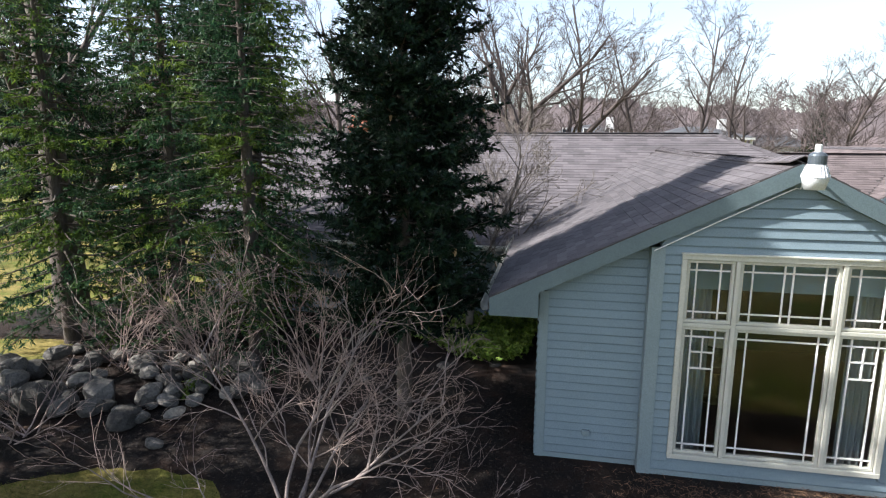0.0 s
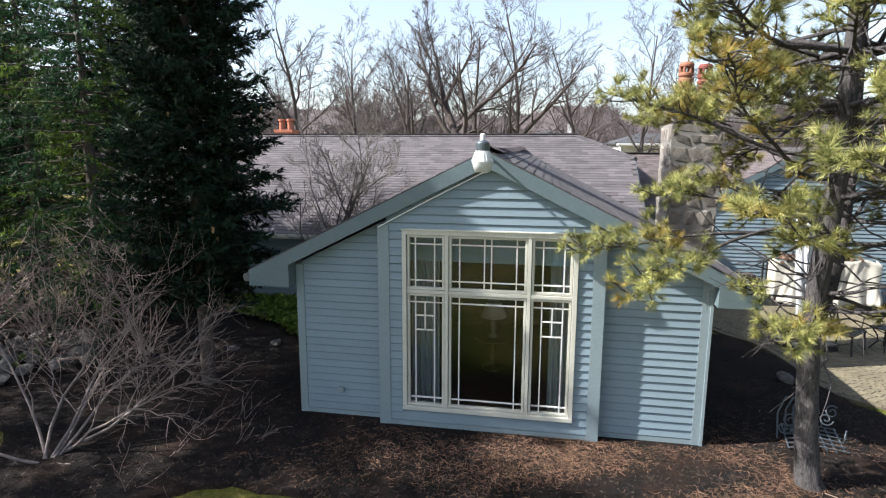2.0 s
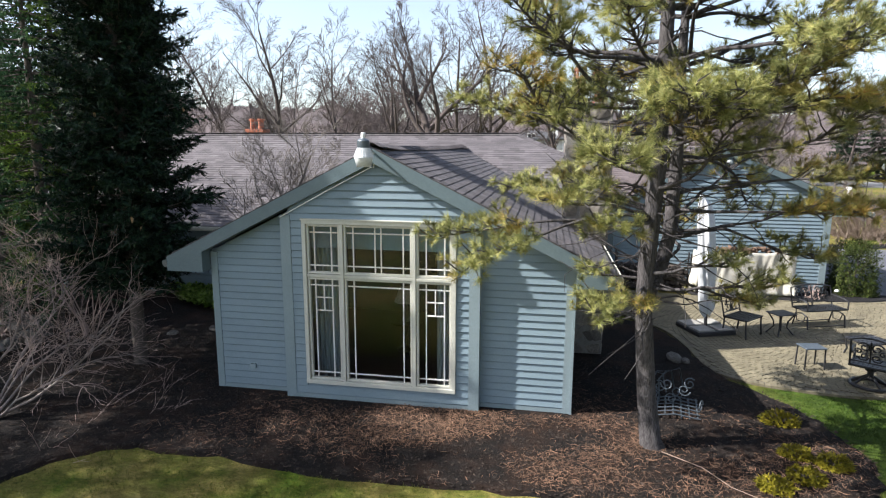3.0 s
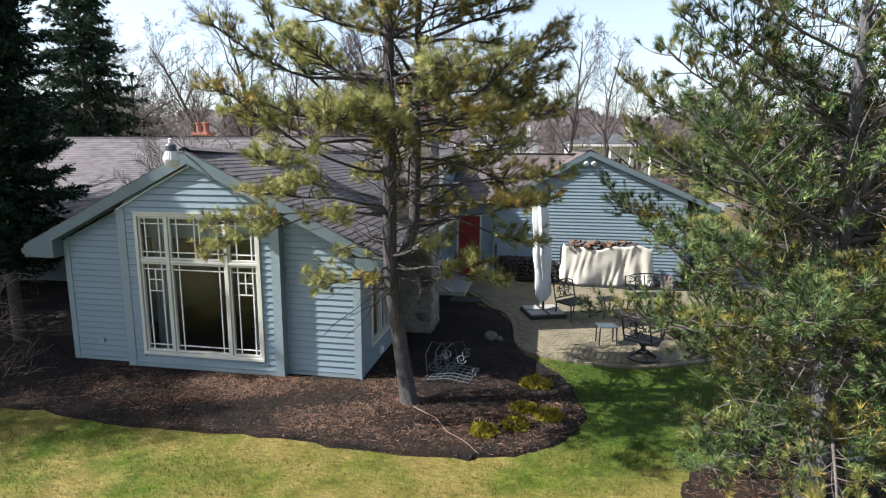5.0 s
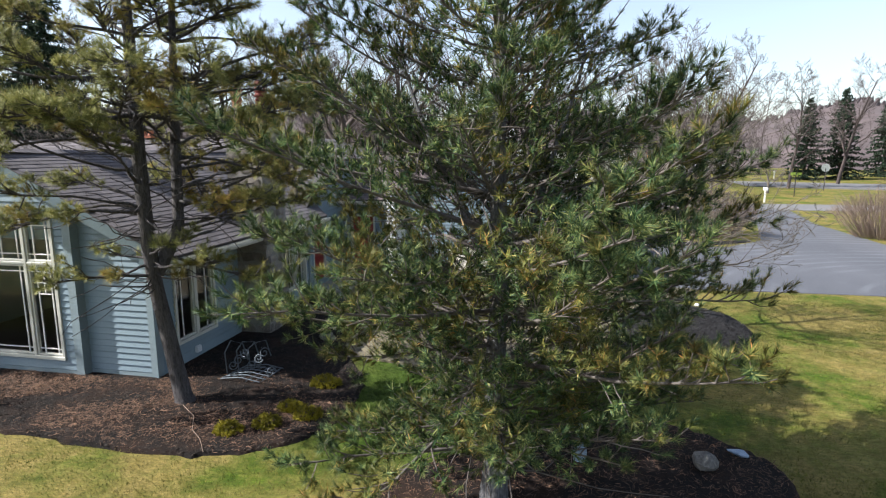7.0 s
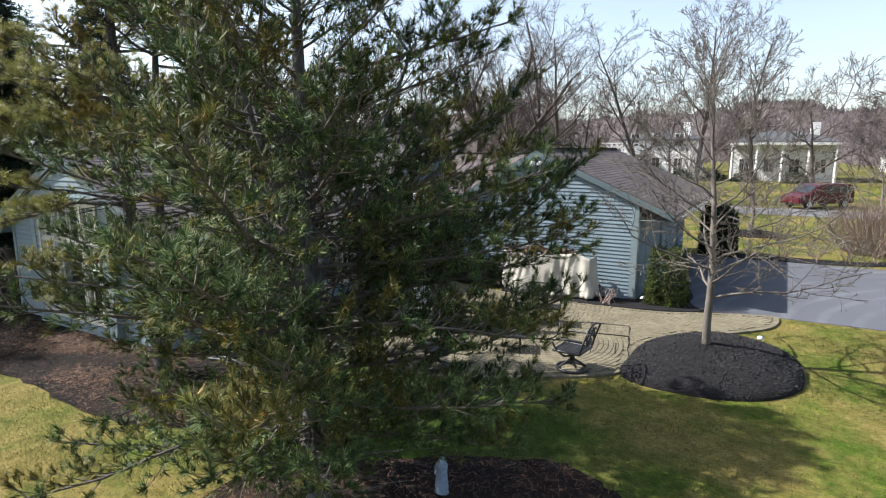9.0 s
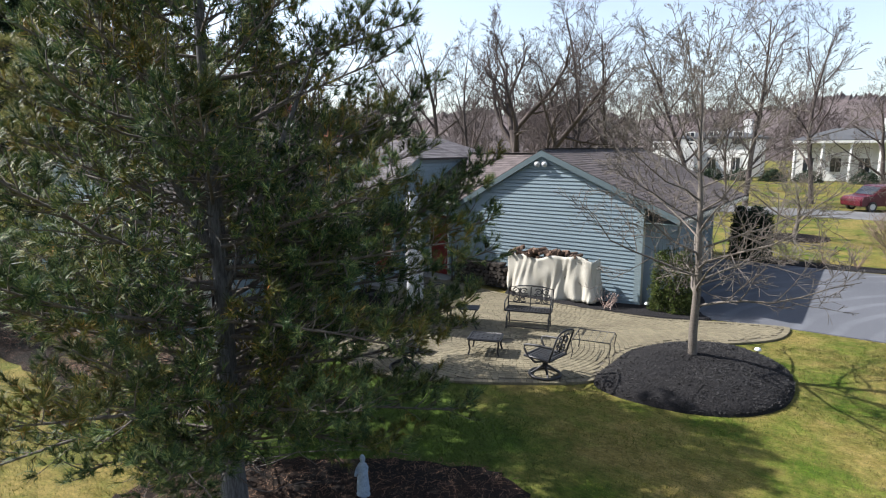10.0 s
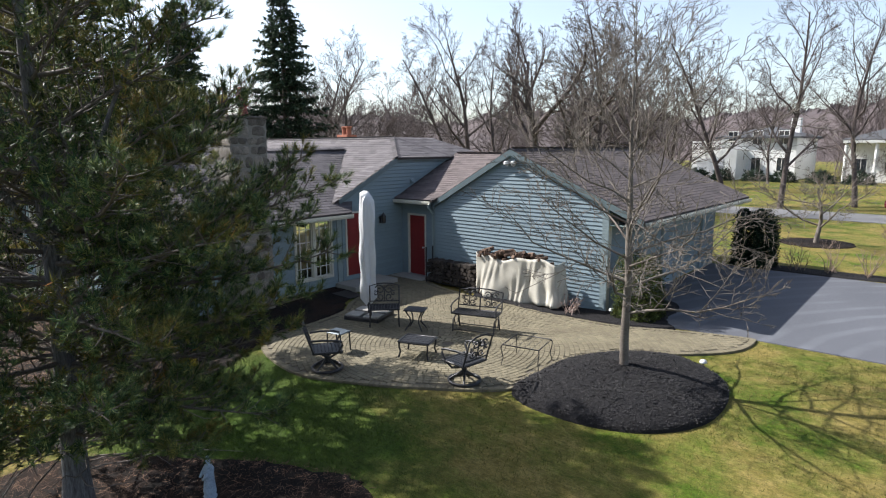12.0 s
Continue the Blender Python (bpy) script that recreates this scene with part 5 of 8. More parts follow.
def conifer_meshes(rng, height, radius, low, needle_mat, droop=0.0, count=22, nlen=0.05, nwid=0.010, density=1.0, step=0.3, flat=0.35, power=0.85, spread=48, bark=BARKD, stem=1.0, lean=0.0):
    """Spruce or hemlock: straight stem, tiers of boughs with feathered side sprays."""
    tb, tw, tufts = Tubes(), Tubes(), []
    tb.add([(0, 0, -0.1), (0, 0, height * 0.3), (0.02, 0, height * 0.7), (0, 0, height)], [0.035 * stem * height ** 0.75, 0.027 * stem * height ** 0.75, 0.012 * stem * height ** 0.75, 0.01], 9)
    z = low
    while z < height * 0.985:
        f = 1 - (z - low) / (height - low)
        n = rng.integers(6, 9)
        a0 = rng.uniform(0, 360)
        for k in range(n):
            az = math.radians(a0 + 360 * k / n + rng.uniform(-16, 16))
            reach = max(0.18, radius * f ** power * rng.uniform(0.72, 1.12)) * (1 + lean * math.cos(az + 0.35))
            d = (math.cos(az), math.sin(az), 0.18 - droop * f)
            pts, end = limb(rng, (0, 0, z + rng.uniform(-0.12, 0.12)), d, reach, 6, 0.06, 0.045 if droop < 0.3 else -0.01)
            tw.add(pts, np.linspace(0.012 + 0.008 * reach, 0.004, 7), 4)
            m = max(2, int(reach / 0.13 * density))
            for j in range(m):
                t = 0.15 + 0.85 * (j + rng.random()) / m
                q, dd = along_path(pts, min(t, 0.999))
                lat = unit(np.cross(dd, (0, 0, 1))) * (1 if j % 2 else -1)
                s = unit(dd * 0.75 + lat * rng.uniform(0.5, 1.0) + np.array([0, 0, rng.normal() * flat - droop * 0.6]))
                ln = (0.16 + 0.32 * (1 - t) * min(1.2, reach)) * rng.uniform(0.7, 1.2)
                segs = max(1, int(ln / 0.14))
                for g in range(segs):
                    tufts.append((*(q + s * ln * g / segs), *(s + rng.normal(size=3) * 0.18), ln / segs / 0.14))
                    if rng.random() < 0.6:
                        s2 = unit(s + lat * rng.uniform(-0.8, 0.8) + np.array([0, 0, rng.normal() * 0.3 - droop * 0.3]))
                        tufts.append((*(q + s * ln * g / segs), *s2, rng.uniform(0.7, 1.1)))
            tufts.append((*pts[-1], *end, 1.0))
        z += step * rng.uniform(0.8, 1.2) * (0.6 + 0.4 * f)
    crown = needles("crown", tufts, needle_mat, rng, count=count, length=nlen, along=0.17, spread=spread, width=nwid, droop=0.25 if droop > 0.3 else 0.0)
    return [("trunk", tb.mesh("trunk", bark)), ("bough_work", tw.mesh("bough_work", bark)), ("crown", crown)], tufts


def make_spruce():
    rng = np.random.default_rng(31)
    ms, tufts = conifer_meshes(rng, 11.5, 1.5, 1.7, NEEDLE_S, count=14, nlen=0.085, nwid=0.036, density=1.55, step=0.2, power=0.62, droop=0.2, stem=0.6, lean=0.12)
    t = plant("spruce_tree", "dense dark Norway spruce hung with a few tan cones", (-5.1, 0.9, 0.0), ms)
    me = None
    for k in range(26):
        row = tufts[rng.integers(len(tufts))]
        if me is None:
            bm = bmesh.new()
            lathe(bm, [(0.006, 0), (0.02, -0.02), (0.024, -0.06), (0.016, -0.11), (0.004, -0.13)], 7)
            ob = part("cone", bm, CONE, t)
            me = ob.data
        else:
            ob = obj("cone", me, t)
        ob.location = row[:3]
    return t


def make_hemlocks():
    """Three builds of a hemlock, repeated; the row goes on unseen west of the rock garden, added to shade it."""
    kinds = []
    for k, (h, r, low) in enumerate(((9.2, 2.3, 1.2), (9.6, 2.2, 1.4), (8.2, 1.9, 0.8))):
        rng = np.random.default_rng(41 + k)
        ms, _ = conifer_meshes(rng, h, r, low, NEEDLE_H, droop=0.45, count=9, nlen=0.082, nwid=0.027, density=0.95, step=0.38, flat=0.25, power=0.5, spread=60)
        kinds.append(ms)
    # the last three stand out of view, placed for the shade they cast
    for k, (x, y, kind, s) in enumerate(((-8.6, 2.6, 0, 0.95), (-9.0, 3.7, 1, 0.95), (-10.8, 3.4, 1, 1.0), (-12.4, 4.6, 2, 1.05), (-13.3, 3.0, 2, 1.1), (-14.2, -1.4, 0, 1.3), (-13.4, -6.0, 1, 1.4), (-13.9, -3.7, 2, 1.0))):
        t = plant("hemlock_tree", "tall soft hemlock with drooping dark green sprays", (x, y, 0), [], group="hemlocks beside the rock garden", turn=k * 68.0)
        for n, me in kinds[kind]:
            ob = obj(n, me, t)
            ob.scale = (s, s, s)
            if n != "trunk":
                ob["kind"] = "stuff"
    # out of view; high crown added to shade the wing but spare the maple
    rng = np.random.default_rng(47)
    ms, _ = conifer_meshes(rng, 14.5, 1.9, 8.2, NEEDLE_H, droop=0.4, count=9, nlen=0.12, nwid=0.055, density=1.1, step=0.3, flat=0.25, power=0.35, spread=60)
    plant("hemlock_tree", "unseen tall hemlock with a bare lower trunk, added to cast shade", (-12.6, -3.0, 0), ms, group="hemlocks beside the rock garden")


def bare_meshes(rng, height, radius, trunk_r, bark, levels=4, forks=(5, 5, 4, 3), clear=0.3, rise=0.55, twig_r=0.004, sides=(8, 6, 4, 3), trunk_bend=0.03, length_fall=0.55, wander=0.1, tip_up=0.03, segs=(7, 5, 4, 3, 2), thin=0.5, lift=0.5):
    """A leafless tree. forks: how many side branches each level bears."""
    stem, tb = Tubes(), Tubes()

    def grow(p, d, length, r, level):
        n = segs[level]
        pts, end = limb(rng, p, d, length, n, trunk_bend if level == 0 else wander, 0.0 if level == 0 else tip_up)
        r1 = max(twig_r, r * (0.2 if level == 0 else 0.22))
        (tb if level else stem).add(pts, np.linspace(r, r1, n + 1), sides[min(level, len(sides) - 1)])
        if level >= levels:
            return
        k = forks[level]
        for j in range(k):
            t = clear + (1 - clear) * (j + rng.random() * 0.9) / k if level == 0 else 0.2 + 0.78 * (j + rng.random()) / k
            q, dd = along_path(pts, min(t, 0.999))
            if level == 0:
                az = j * 2.4 + rng.uniform(-0.4, 0.4)
                up = rise + lift * t
                s = unit((math.cos(az), math.sin(az), up))
                ln = radius * (1.15 - 0.55 * t) * rng.uniform(0.75, 1.2)
            else:
                s = swerve(rng, dd, rng.uniform(25, 58))
                s[2] += 0.08
                ln = length * length_fall * (1.1 - 0.5 * t) * rng.uniform(0.7, 1.25)
            rr = r + (r1 - r) * t
            grow(q, s, ln, max(twig_r, rr * (thin if level == 0 else 0.55)), level + 1)

    grow(np.zeros(3) + (0, 0, -0.1), (0, 0, 1), height, trunk_r, 0)
    return [("trunk", stem.mesh("trunk", bark)), ("branchwork", tb.mesh("branchwork", bark))]


def make_mound_tree():
    rng = np.random.default_rng(51)
    ms = bare_meshes(rng, 5.4, 2.9, 0.088, BARKS, levels=4, forks=(32, 9, 6, 3), thin=0.4, segs=(9, 6, 3, 2, 2), clear=0.2, rise=-0.1, lift=1.5, twig_r=0.0045, sides=(9, 5, 3, 3), trunk_bend=0.05, length_fall=0.45, wander=0.13, tip_up=0.04)
    plant("small_tree", "leafless young shade tree on the black mulch mound", (12.97, 5.5, 0.3), ms)


def make_maple():
    """A spreading bare Japanese maple: several stems from the foot and fans of twigs."""
    rng = np.random.default_rng(61)
    tb, fine = Tubes(), Tubes()

    def grow(p, d, length, r, level):
        n = (6, 5, 4, 3)[level]
        pts, _ = limb(rng, p, d, length, n, 0.16 if level < 2 else 0.2, 0.02)
        (tb if level < 2 else fine).add(pts, np.linspace(r, max(0.0022, r * 0.35), n + 1), (7, 5, 3, 3)[level])
        if level == 3:
            return
        k = (6, 6, 4)[level]
        for j in range(k):
            q, dd = along_path(pts, min(0.999, 0.25 + 0.75 * (j + rng.random()) / k))
            s = swerve(rng, dd, rng.uniform(22, 55))
            s[2] = s[2] * 0.8 + 0.06
            grow(q, s, length * rng.uniform(0.4, 0.62), max(0.0022, r * 0.45), level + 1)

    for az, el, ln in ((16, 18, 2.3), (-8, 26, 1.7), (45, 38, 2.3), (70, 52, 2.7), (105, 56, 2.6), (140, 52, 2.4), (195, 35, 1.9), (30, 32, 2.3), (100, 40, 2.0)):
        a, e = math.radians(az), math.radians(el)
        grow((rng.normal() * 0.12, rng.normal() * 0.12, 0), (math.cos(a) * math.cos(e), math.sin(a) * math.cos(e), math.sin(e)), ln, 0.024, 0)
    plant("japanese_maple", "spreading leafless Japanese maple with fans of tan twigs", (-5.75, -1.85, 0.0), [("limb_work", tb.mesh("limb_work", BARKM)), ("twig_work", fine.mesh("twig_work", BARKR))])


def make_shrub(at, seed, height, stems, label, mat=BARKR, spread=0.6, fan=5):
    rng = np.random.default_rng(seed)
    tb = Tubes()
    for k in range(stems):
        az = rng.uniform(0, 6.28)
        p, d = limb(rng, (rng.normal() * 0.1, rng.normal() * 0.1, 0), (math.cos(az) * spread, math.sin(az) * spread, 1), height * rng.uniform(0.7, 1.1), 5, 0.12, 0.02)
        tb.add(p, np.linspace(0.014, 0.005, 6), 4)
        for j in range(fan):
            q, dd = along_path(p, rng.uniform(0.3, 0.98))
            p2, d2 = limb(rng, q, swerve(rng, dd, rng.uniform(25, 55)), height * rng.uniform(0.2, 0.45), 4, 0.15, 0.03)
            tb.add(p2, np.linspace(0.007, 0.003, 5), 3)
            for m in range(4):
                q2, dd2 = along_path(p2, rng.uniform(0.2, 0.95))
                p3, _ = limb(rng, q2, swerve(rng, dd2, rng.uniform(25, 55)), height * rng.uniform(0.08, 0.2), 2, 0.15, 0.0)
                tb.add(p3, np.linspace(0.004, 0.002, 3), 3)
    return plant("shrub", label, at, [("stem_work", tb.mesh("stem_work", mat))], "shrub")


make_white_pine()
make_yellow_pine()
make_spruce()
make_hemlocks()
make_mound_tree()
make_maple()
make_shrub((-10.6, -0.9, 0.0), 71, 1.3, 12, "low leafless shrub with arching twigs", spread=1.2)
make_shrub((-8.9, 1.5, 0.0), 72, 2.4, 16, "upright leafless shrub with reddish twigs", spread=0.5)
make_shrub((-7.2, 2.0, 0.0), 73, 2.6, 14, "upright leafless shrub with reddish twigs", spread=0.5)
make_shrub((-11.0, 1.8, 0.0), 74, 1.9, 12, "upright leafless shrub with reddish twigs", spread=0.6)
make_shrub((10.1, 8.75, 0.02), 75, 0.45, 16, "small dry twiggy plant by the garage wall", spread=0.7, fan=2)


def make_eave_tree():
    rng = np.random.default_rng(81)
    ms = bare_meshes(rng, 4.4, 2.6, 0.1, BARKS, levels=4, forks=(13, 8, 6, 3), clear=0.18, rise=1.0, twig_r=0.0045, sides=(8, 6, 4, 3), trunk_bend=0.12, wander=0.13, tip_up=0.06)
    plant("magnolia_tree", "leafless grey ornamental tree beside the roof", (-4.7, 5.0, 0.0), ms)


make_eave_tree()


def make_old_trunk():
    rng = np.random.default_rng(85)
    ms = bare_meshes(rng, 9.5, 4.0, 0.42, BARKD, levels=3, forks=(8, 6, 4), clear=0.18, rise=0.9, twig_r=0.008, sides=(12, 8, 4, 3), trunk_bend=0.06)
    plant("old_maple_tree", "stout old leafless tree with a thick dark trunk", (-14.8, 4.6, 0.0), ms)


make_old_trunk()


def make_far_trees():
    """Leafless trees behind the houses, built six ways and repeated."""
    kinds = []
    for k, (h, r, tr, fk, clear, rise) in enumerate(((14, 7.5, 0.3, (10, 8, 6, 5), 0.16, 0.75), (16, 6.0, 0.27, (12, 8, 6, 4), 0.2, 0.9), (12, 8.0, 0.32, (8, 9, 6, 5), 0.12, 0.7), (14, 5.5, 0.22, (12, 7, 6, 4), 0.22, 0.8), (13, 9.5, 0.4, (7, 10, 7, 5), 0.1, 1.1), (12.0, 8.2, 0.42, (8, 9, 7, 6), 0.14, 1.15))):
        rng = np.random.default_rng(91 + k)
        kinds.append(bare_meshes(rng, h, r, tr, BARKF, levels=4, forks=fk, clear=clear, rise=rise, twig_r=0.0095, sides=(7, 5, 3, 3), trunk_bend=0.09, length_fall=0.5, wander=0.15, tip_up=0.05, thin=0.85 if k == 5 else 0.62, segs=(7, 5, 3, 2, 1)))
    spots = ((-4.2, 30.0, 5, 0.95), (-7, 54, 1, 1.0), (-23, 46, 0, 1.1), (-15, 40, 3, 0.9), (-34, 34, 0, 0.9), (4.2, 42.8, 1, 0.8), (26, 62, 1, 0.9), (-42, 40, 1, 1.0), (-24, 30, 2, 0.8), (-2.2, 33.0, 3, 0.95),
             (8.1, 41.7, 3, 0.95), (12.0, 45.7, 3, 0.9), (-50, 30, 3, 0.9), (-30, 20, 2, 0.75), (34, 60, 3, 0.8), (42, 68, 1, 0.8), (-38, 8, 1, 0.9), (28, 76, 0, 0.9), (-15, 58, 4, 1.0), (-32, 54, 1, 1.05), (3.5, 59, 3, 0.7), (16.5, 58.5, 2, 0.7), (-6, 60, 2, 0.75))
    for k, (x, y, kind, s) in enumerate(spots):
        t = plant("bare_tree", "tall leafless tree standing in the far lawns", (x, y, -0.1), [], group="leafless trees behind the house", turn=k * 77.0)
        for n, me in kinds[kind]:
            obj(n, me, t).scale = (s, s, s)


make_far_trees()


def make_woods():
    """The thicket along the horizon, as one mass of fine leafless trees, and the wooded rise far behind it."""
    rng = np.random.default_rng(99)
    base = []
    for k in range(8):
        if k < 5:
            ms = bare_meshes(rng, 10, 3.4, 0.11, THICKET, levels=3, forks=(10, 7, 5), clear=0.08, rise=1.3, twig_r=0.017, sides=(3, 3, 3, 3), trunk_bend=0.09, wander=0.17, tip_up=0.08, segs=(4, 2, 2, 1))
        else:
            ms = bare_meshes(rng, 5, 3.2, 0.05, THICKET, levels=3, forks=(16, 6, 4), clear=0.0, rise=0.9, twig_r=0.014, sides=(3, 3, 3, 3), trunk_bend=0.15, wander=0.22, tip_up=0.08, segs=(4, 2, 2, 1))
        co, fa, n = [], [], 0
        for _, me in ms:
            v = np.array([q.co[:] for q in me.vertices])
            f = np.array([q.vertices[:] for q in me.polygons])
            co.append(v)
            fa.append(f + n)
            n += len(v)
            bpy.data.meshes.remove(me)
        base.append((np.concatenate(co), np.concatenate(fa)))
    vs, fs, n = [], [], 0
    for k in range(200):
        a = math.radians(rng.uniform(-62, 44) if k % 4 else rng.uniform(12, 44))
        tall = rng.random() < 0.66
        d = rng.uniform(76, 122) if tall else rng.uniform(70, 95)
        x, y = 2 + d * math.sin(a), -8 + d * math.cos(a)
        if (25 < x < 60 and y < 88) or y < 44 or (-12 < x < 24 and y < 74):
            continue
        v, f = base[rng.integers(5) if tall else 5 + rng.integers(3)]
        s = rng.uniform(0.95, 1.5) if tall else rng.uniform(1.4, 2.1)
        t = rng.uniform(0, 6.28)
        c, sn = math.cos(t) * s * 1.15, math.sin(t) * s * 1.15
        vs.append(np.stack([v[:, 0] * c - v[:, 1] * sn + x, v[:, 0] * sn + v[:, 1] * c + y, v[:, 2] * s], 1))
        fs.append(f + n)
        n += len(v)
    me = arrays("far_woods", np.concatenate(vs), np.concatenate(fs), THICKET, True)
    tagged(obj("far_woods", me), "brown leafless woods along the horizon", "woods", kind="stuff")
    m = 2400
    a = np.radians(np.linspace(-100, 100, m))
    top = 15.5 + 1.6 * np.sin(a * 13 + 1) + 1.1 * np.sin(a * 31)
    ragged = 0.5 * np.sin(a * 83) + 0.35 * np.sin(a * 211) + rng.normal(size=m) * 0.4
    rings = []
    for u in np.linspace(0, 1, 7):
        rad = 128 + 62 * u + 2.0 * np.sin(a * 47 + u * 9) * (u < 1)
        z = -1.0 + (top + 1.0) * u ** 0.75 + ragged * (u == 1)
        rings.append(np.stack([rad * np.sin(a), rad * np.cos(a), z], 1))
    i = np.arange(m - 1)
    fs = np.concatenate([np.stack([i + r * m, i + 1 + r * m, i + 1 + (r + 1) * m, i + (r + 1) * m], 1) for r in range(6)])
    tagged(obj("backdrop", arrays("backdrop", np.concatenate(rings), fs[:, ::-1], HAZE)), "far wooded rise, coloured purple-brown for haze", "backdrop", kind="structure")


make_woods()


def make_far_spruces():
    """Two full spruces behind the house and a row of slighter ones beyond the far street."""
    kinds = []
    for k, (rad, cnt, wid, dens, st) in enumerate(((3.7, 8, 0.085, 0.75, 0.5), (3.6, 6, 0.22, 0.5, 0.62))):
        rng = np.random.default_rng(111 + k)
        ms, _ = conifer_meshes(rng, 13, rad, 0.8, NEEDLE_F, droop=0.35, count=cnt, nlen=0.2, nwid=wid, density=dens, step=st, power=0.85)
        kinds.append(ms)
    for k, (x, y, s) in enumerate(((-20.0, 20.6, 1.25), (-26.5, 16.0, 1.2), (42, 78, 0.85), (47, 80, 0.95), (53, 77, 0.75), (60, 82, 0.9), (66, 80, 0.8), (36, 92, 0.9), (56, 88, 0.9), (72, 86, 1.0))):
        t = plant("spruce_tree", "tall far-off dark spruce", (x, y, 0), [], group="far spruces", turn=k * 50.0)
        for n, me in kinds[0 if k < 2 else 1]:
            obj(n, me, t).scale = (s, s, s)


make_far_spruces()


def make_twig_hedge(x, y, r, h, seed):
    rng = np.random.default_rng(seed)
    tb = Tubes()
    for k in range(420):
        a, u = rng.uniform(0, 6.28), math.sqrt(rng.random())
        p = np.array([math.cos(a) * u * r * 0.5, math.sin(a) * u * r * 0.5, 0])
        e = np.array([math.cos(a) * u * r, math.sin(a) * u * r, h * math.sqrt(max(0.08, 1 - 0.75 * u * u)) * rng.uniform(0.9, 1.05)])
        m = (p + e) / 2 + rng.normal(size=3) * 0.08
        tb.add([p, m, e], [0.012, 0.009, 0.006], 3)
        for j in range(4):
            q = m + (e - m) * rng.random()
            tb.add([q, q + (e - m) * 0.5 * rng.random() + rng.normal(size=3) * 0.16], [0.007, 0.004], 3)
    plant("round_hedge", "large clipped leafless hedge ball beside the driveway", (x, y, 0), [("twig_work", tb.mesh("twig_work", BARKT))], "hedge", "hedge balls along the driveway")


make_twig_hedge(17.6, 22.0, 2.3, 2.2, 121)
make_twig_hedge(25.6, 22.5, 2.5, 2.3, 122)


def make_leaf_bush(at, rx, ry, h, mat, label, seed, n=5200, name="bush", size=0.05, flat_top=False, group="", boxy=False):
    """A clipped evergreen: leaf sprigs through the outer shell of a rounded body, over a few stems."""
    rng = np.random.default_rng(seed)
    q = rng.normal(size=(n, 3))
    q /= np.linalg.norm(q, axis=1, keepdims=True)
    q[:, 2] = np.abs(q[:, 2]) * 1.0
    if boxy:
        q /= (np.abs(q) ** 6).sum(1, keepdims=True) ** (1 / 6)
    low = rng.random(n) < 0.35
    q[low, 2] *= rng.random(low.sum())
    rad = rng.uniform(0.78, 1.03, n)[:, None] * (1 + 0.07 * np.sin(q[:, :1] * 7 + seed) + 0.06 * np.cos(q[:, 1:2] * 9))
    p = q * rad * (rx, ry, h)
    p[:, 2] = np.clip(p[:, 2] * (1.0 if not flat_top else 1.25), 0.03, h * 1.04)
    t = np.concatenate([p, q + rng.normal(size=(n, 3)) * 0.5, rng.uniform(0.7, 1.3, (n, 1))], 1)
    crown = needles("foliage", t, mat, rng, count=7, length=size, along=size, spread=50, width=size * 0.34)
    tb = Tubes()
    for k in range(7):
        a = k * 0.9
        tb.add([(0, 0, 0), (math.cos(a) * rx * 0.4, math.sin(a) * ry * 0.4, h * 0.5), (math.cos(a) * rx * 0.75, math.sin(a) * ry * 0.75, h * 0.8)], [0.02, 0.014, 0.006], 5)
    return plant(name, label, at, [("stem_work", tb.mesh("stem_work", BARKD)), ("foliage", crown)], "bush", group)


make_leaf_bush((11.5, 9.62, 0), 0.52, 0.55, 1.5, LEAF_B, "clipped evergreen bush at the garage corner", 131, 4800, boxy=True)
make_leaf_bush((11.9, 18.9, 0), 0.62, 0.6, 1.85, NEEDLE_S, "dark clipped evergreen hedge behind the driveway", 132, 6500, size=0.08, boxy=True)
for k, (x, y, s) in enumerate(((6.28, 0.45, 1.0), (6.1, -0.6, 0.75), (6.5, -0.8, 0.85), (6.0, -1.2, 0.85), (5.54, -1.5, 0.8))):
    make_leaf_bush((x, y, 0.02), 0.25 * s, 0.2 * s, 0.17 * s, LEAF_Y, "small golden dwarf conifer in the mulch bed", 140 + k, 420, "dwarf_conifer", 0.04, group="golden dwarf conifers")
# ---- patio furniture ----


def tube_part(name, paths, r, mat, parent, sides=6, label=""):
    t = Tubes()
    for p in paths:
        t.add(p, [r * 1.3] * len(p), sides)
    return obj(name, t.mesh(name, mat), parent, label)


def spiral(c, r, turns, n, plane, start=0.0, sign=1):
    """A flat scroll; plane gives the two axes it lies in."""
    a, b = (np.array(v, float) for v in plane)
    out = []
    for k in range(n + 1):
        u = k / n
        t = start + sign * u * turns * 2 * math.pi
        out.append(np.array(c, float) + (a * math.cos(t) + b * math.sin(t)) * r * (1 - 0.78 * u))
    return out


def lattice(parent, w, d, z, n, m, r=0.006, frame_r=0.014, name="seat"):
    """A woven-looking metal seat or top: a rim and crossing straps with gaps."""
    bm = bmesh.new()
    for k in range(n + 1):
        x = -w / 2 + w * k / n
        box(bm, x - r * 2.2, -d / 2, z - 0.006, x + r * 2.2, d / 2, z + 0.006)
    for k in range(m + 1):
        y = -d / 2 + d * k / m
        box(bm, -w / 2, y - r * 2.2, z - 0.004, w / 2, y + r * 2.2, z + 0.009)
    ob = part(name, bm, IRON, parent)
    c = [(-w / 2, -d / 2, z), (w / 2, -d / 2, z), (w / 2, d / 2, z), (-w / 2, d / 2, z), (-w / 2, -d / 2, z)]
    tube_part("rim", [c], frame_r, IRON, parent)
    return ob


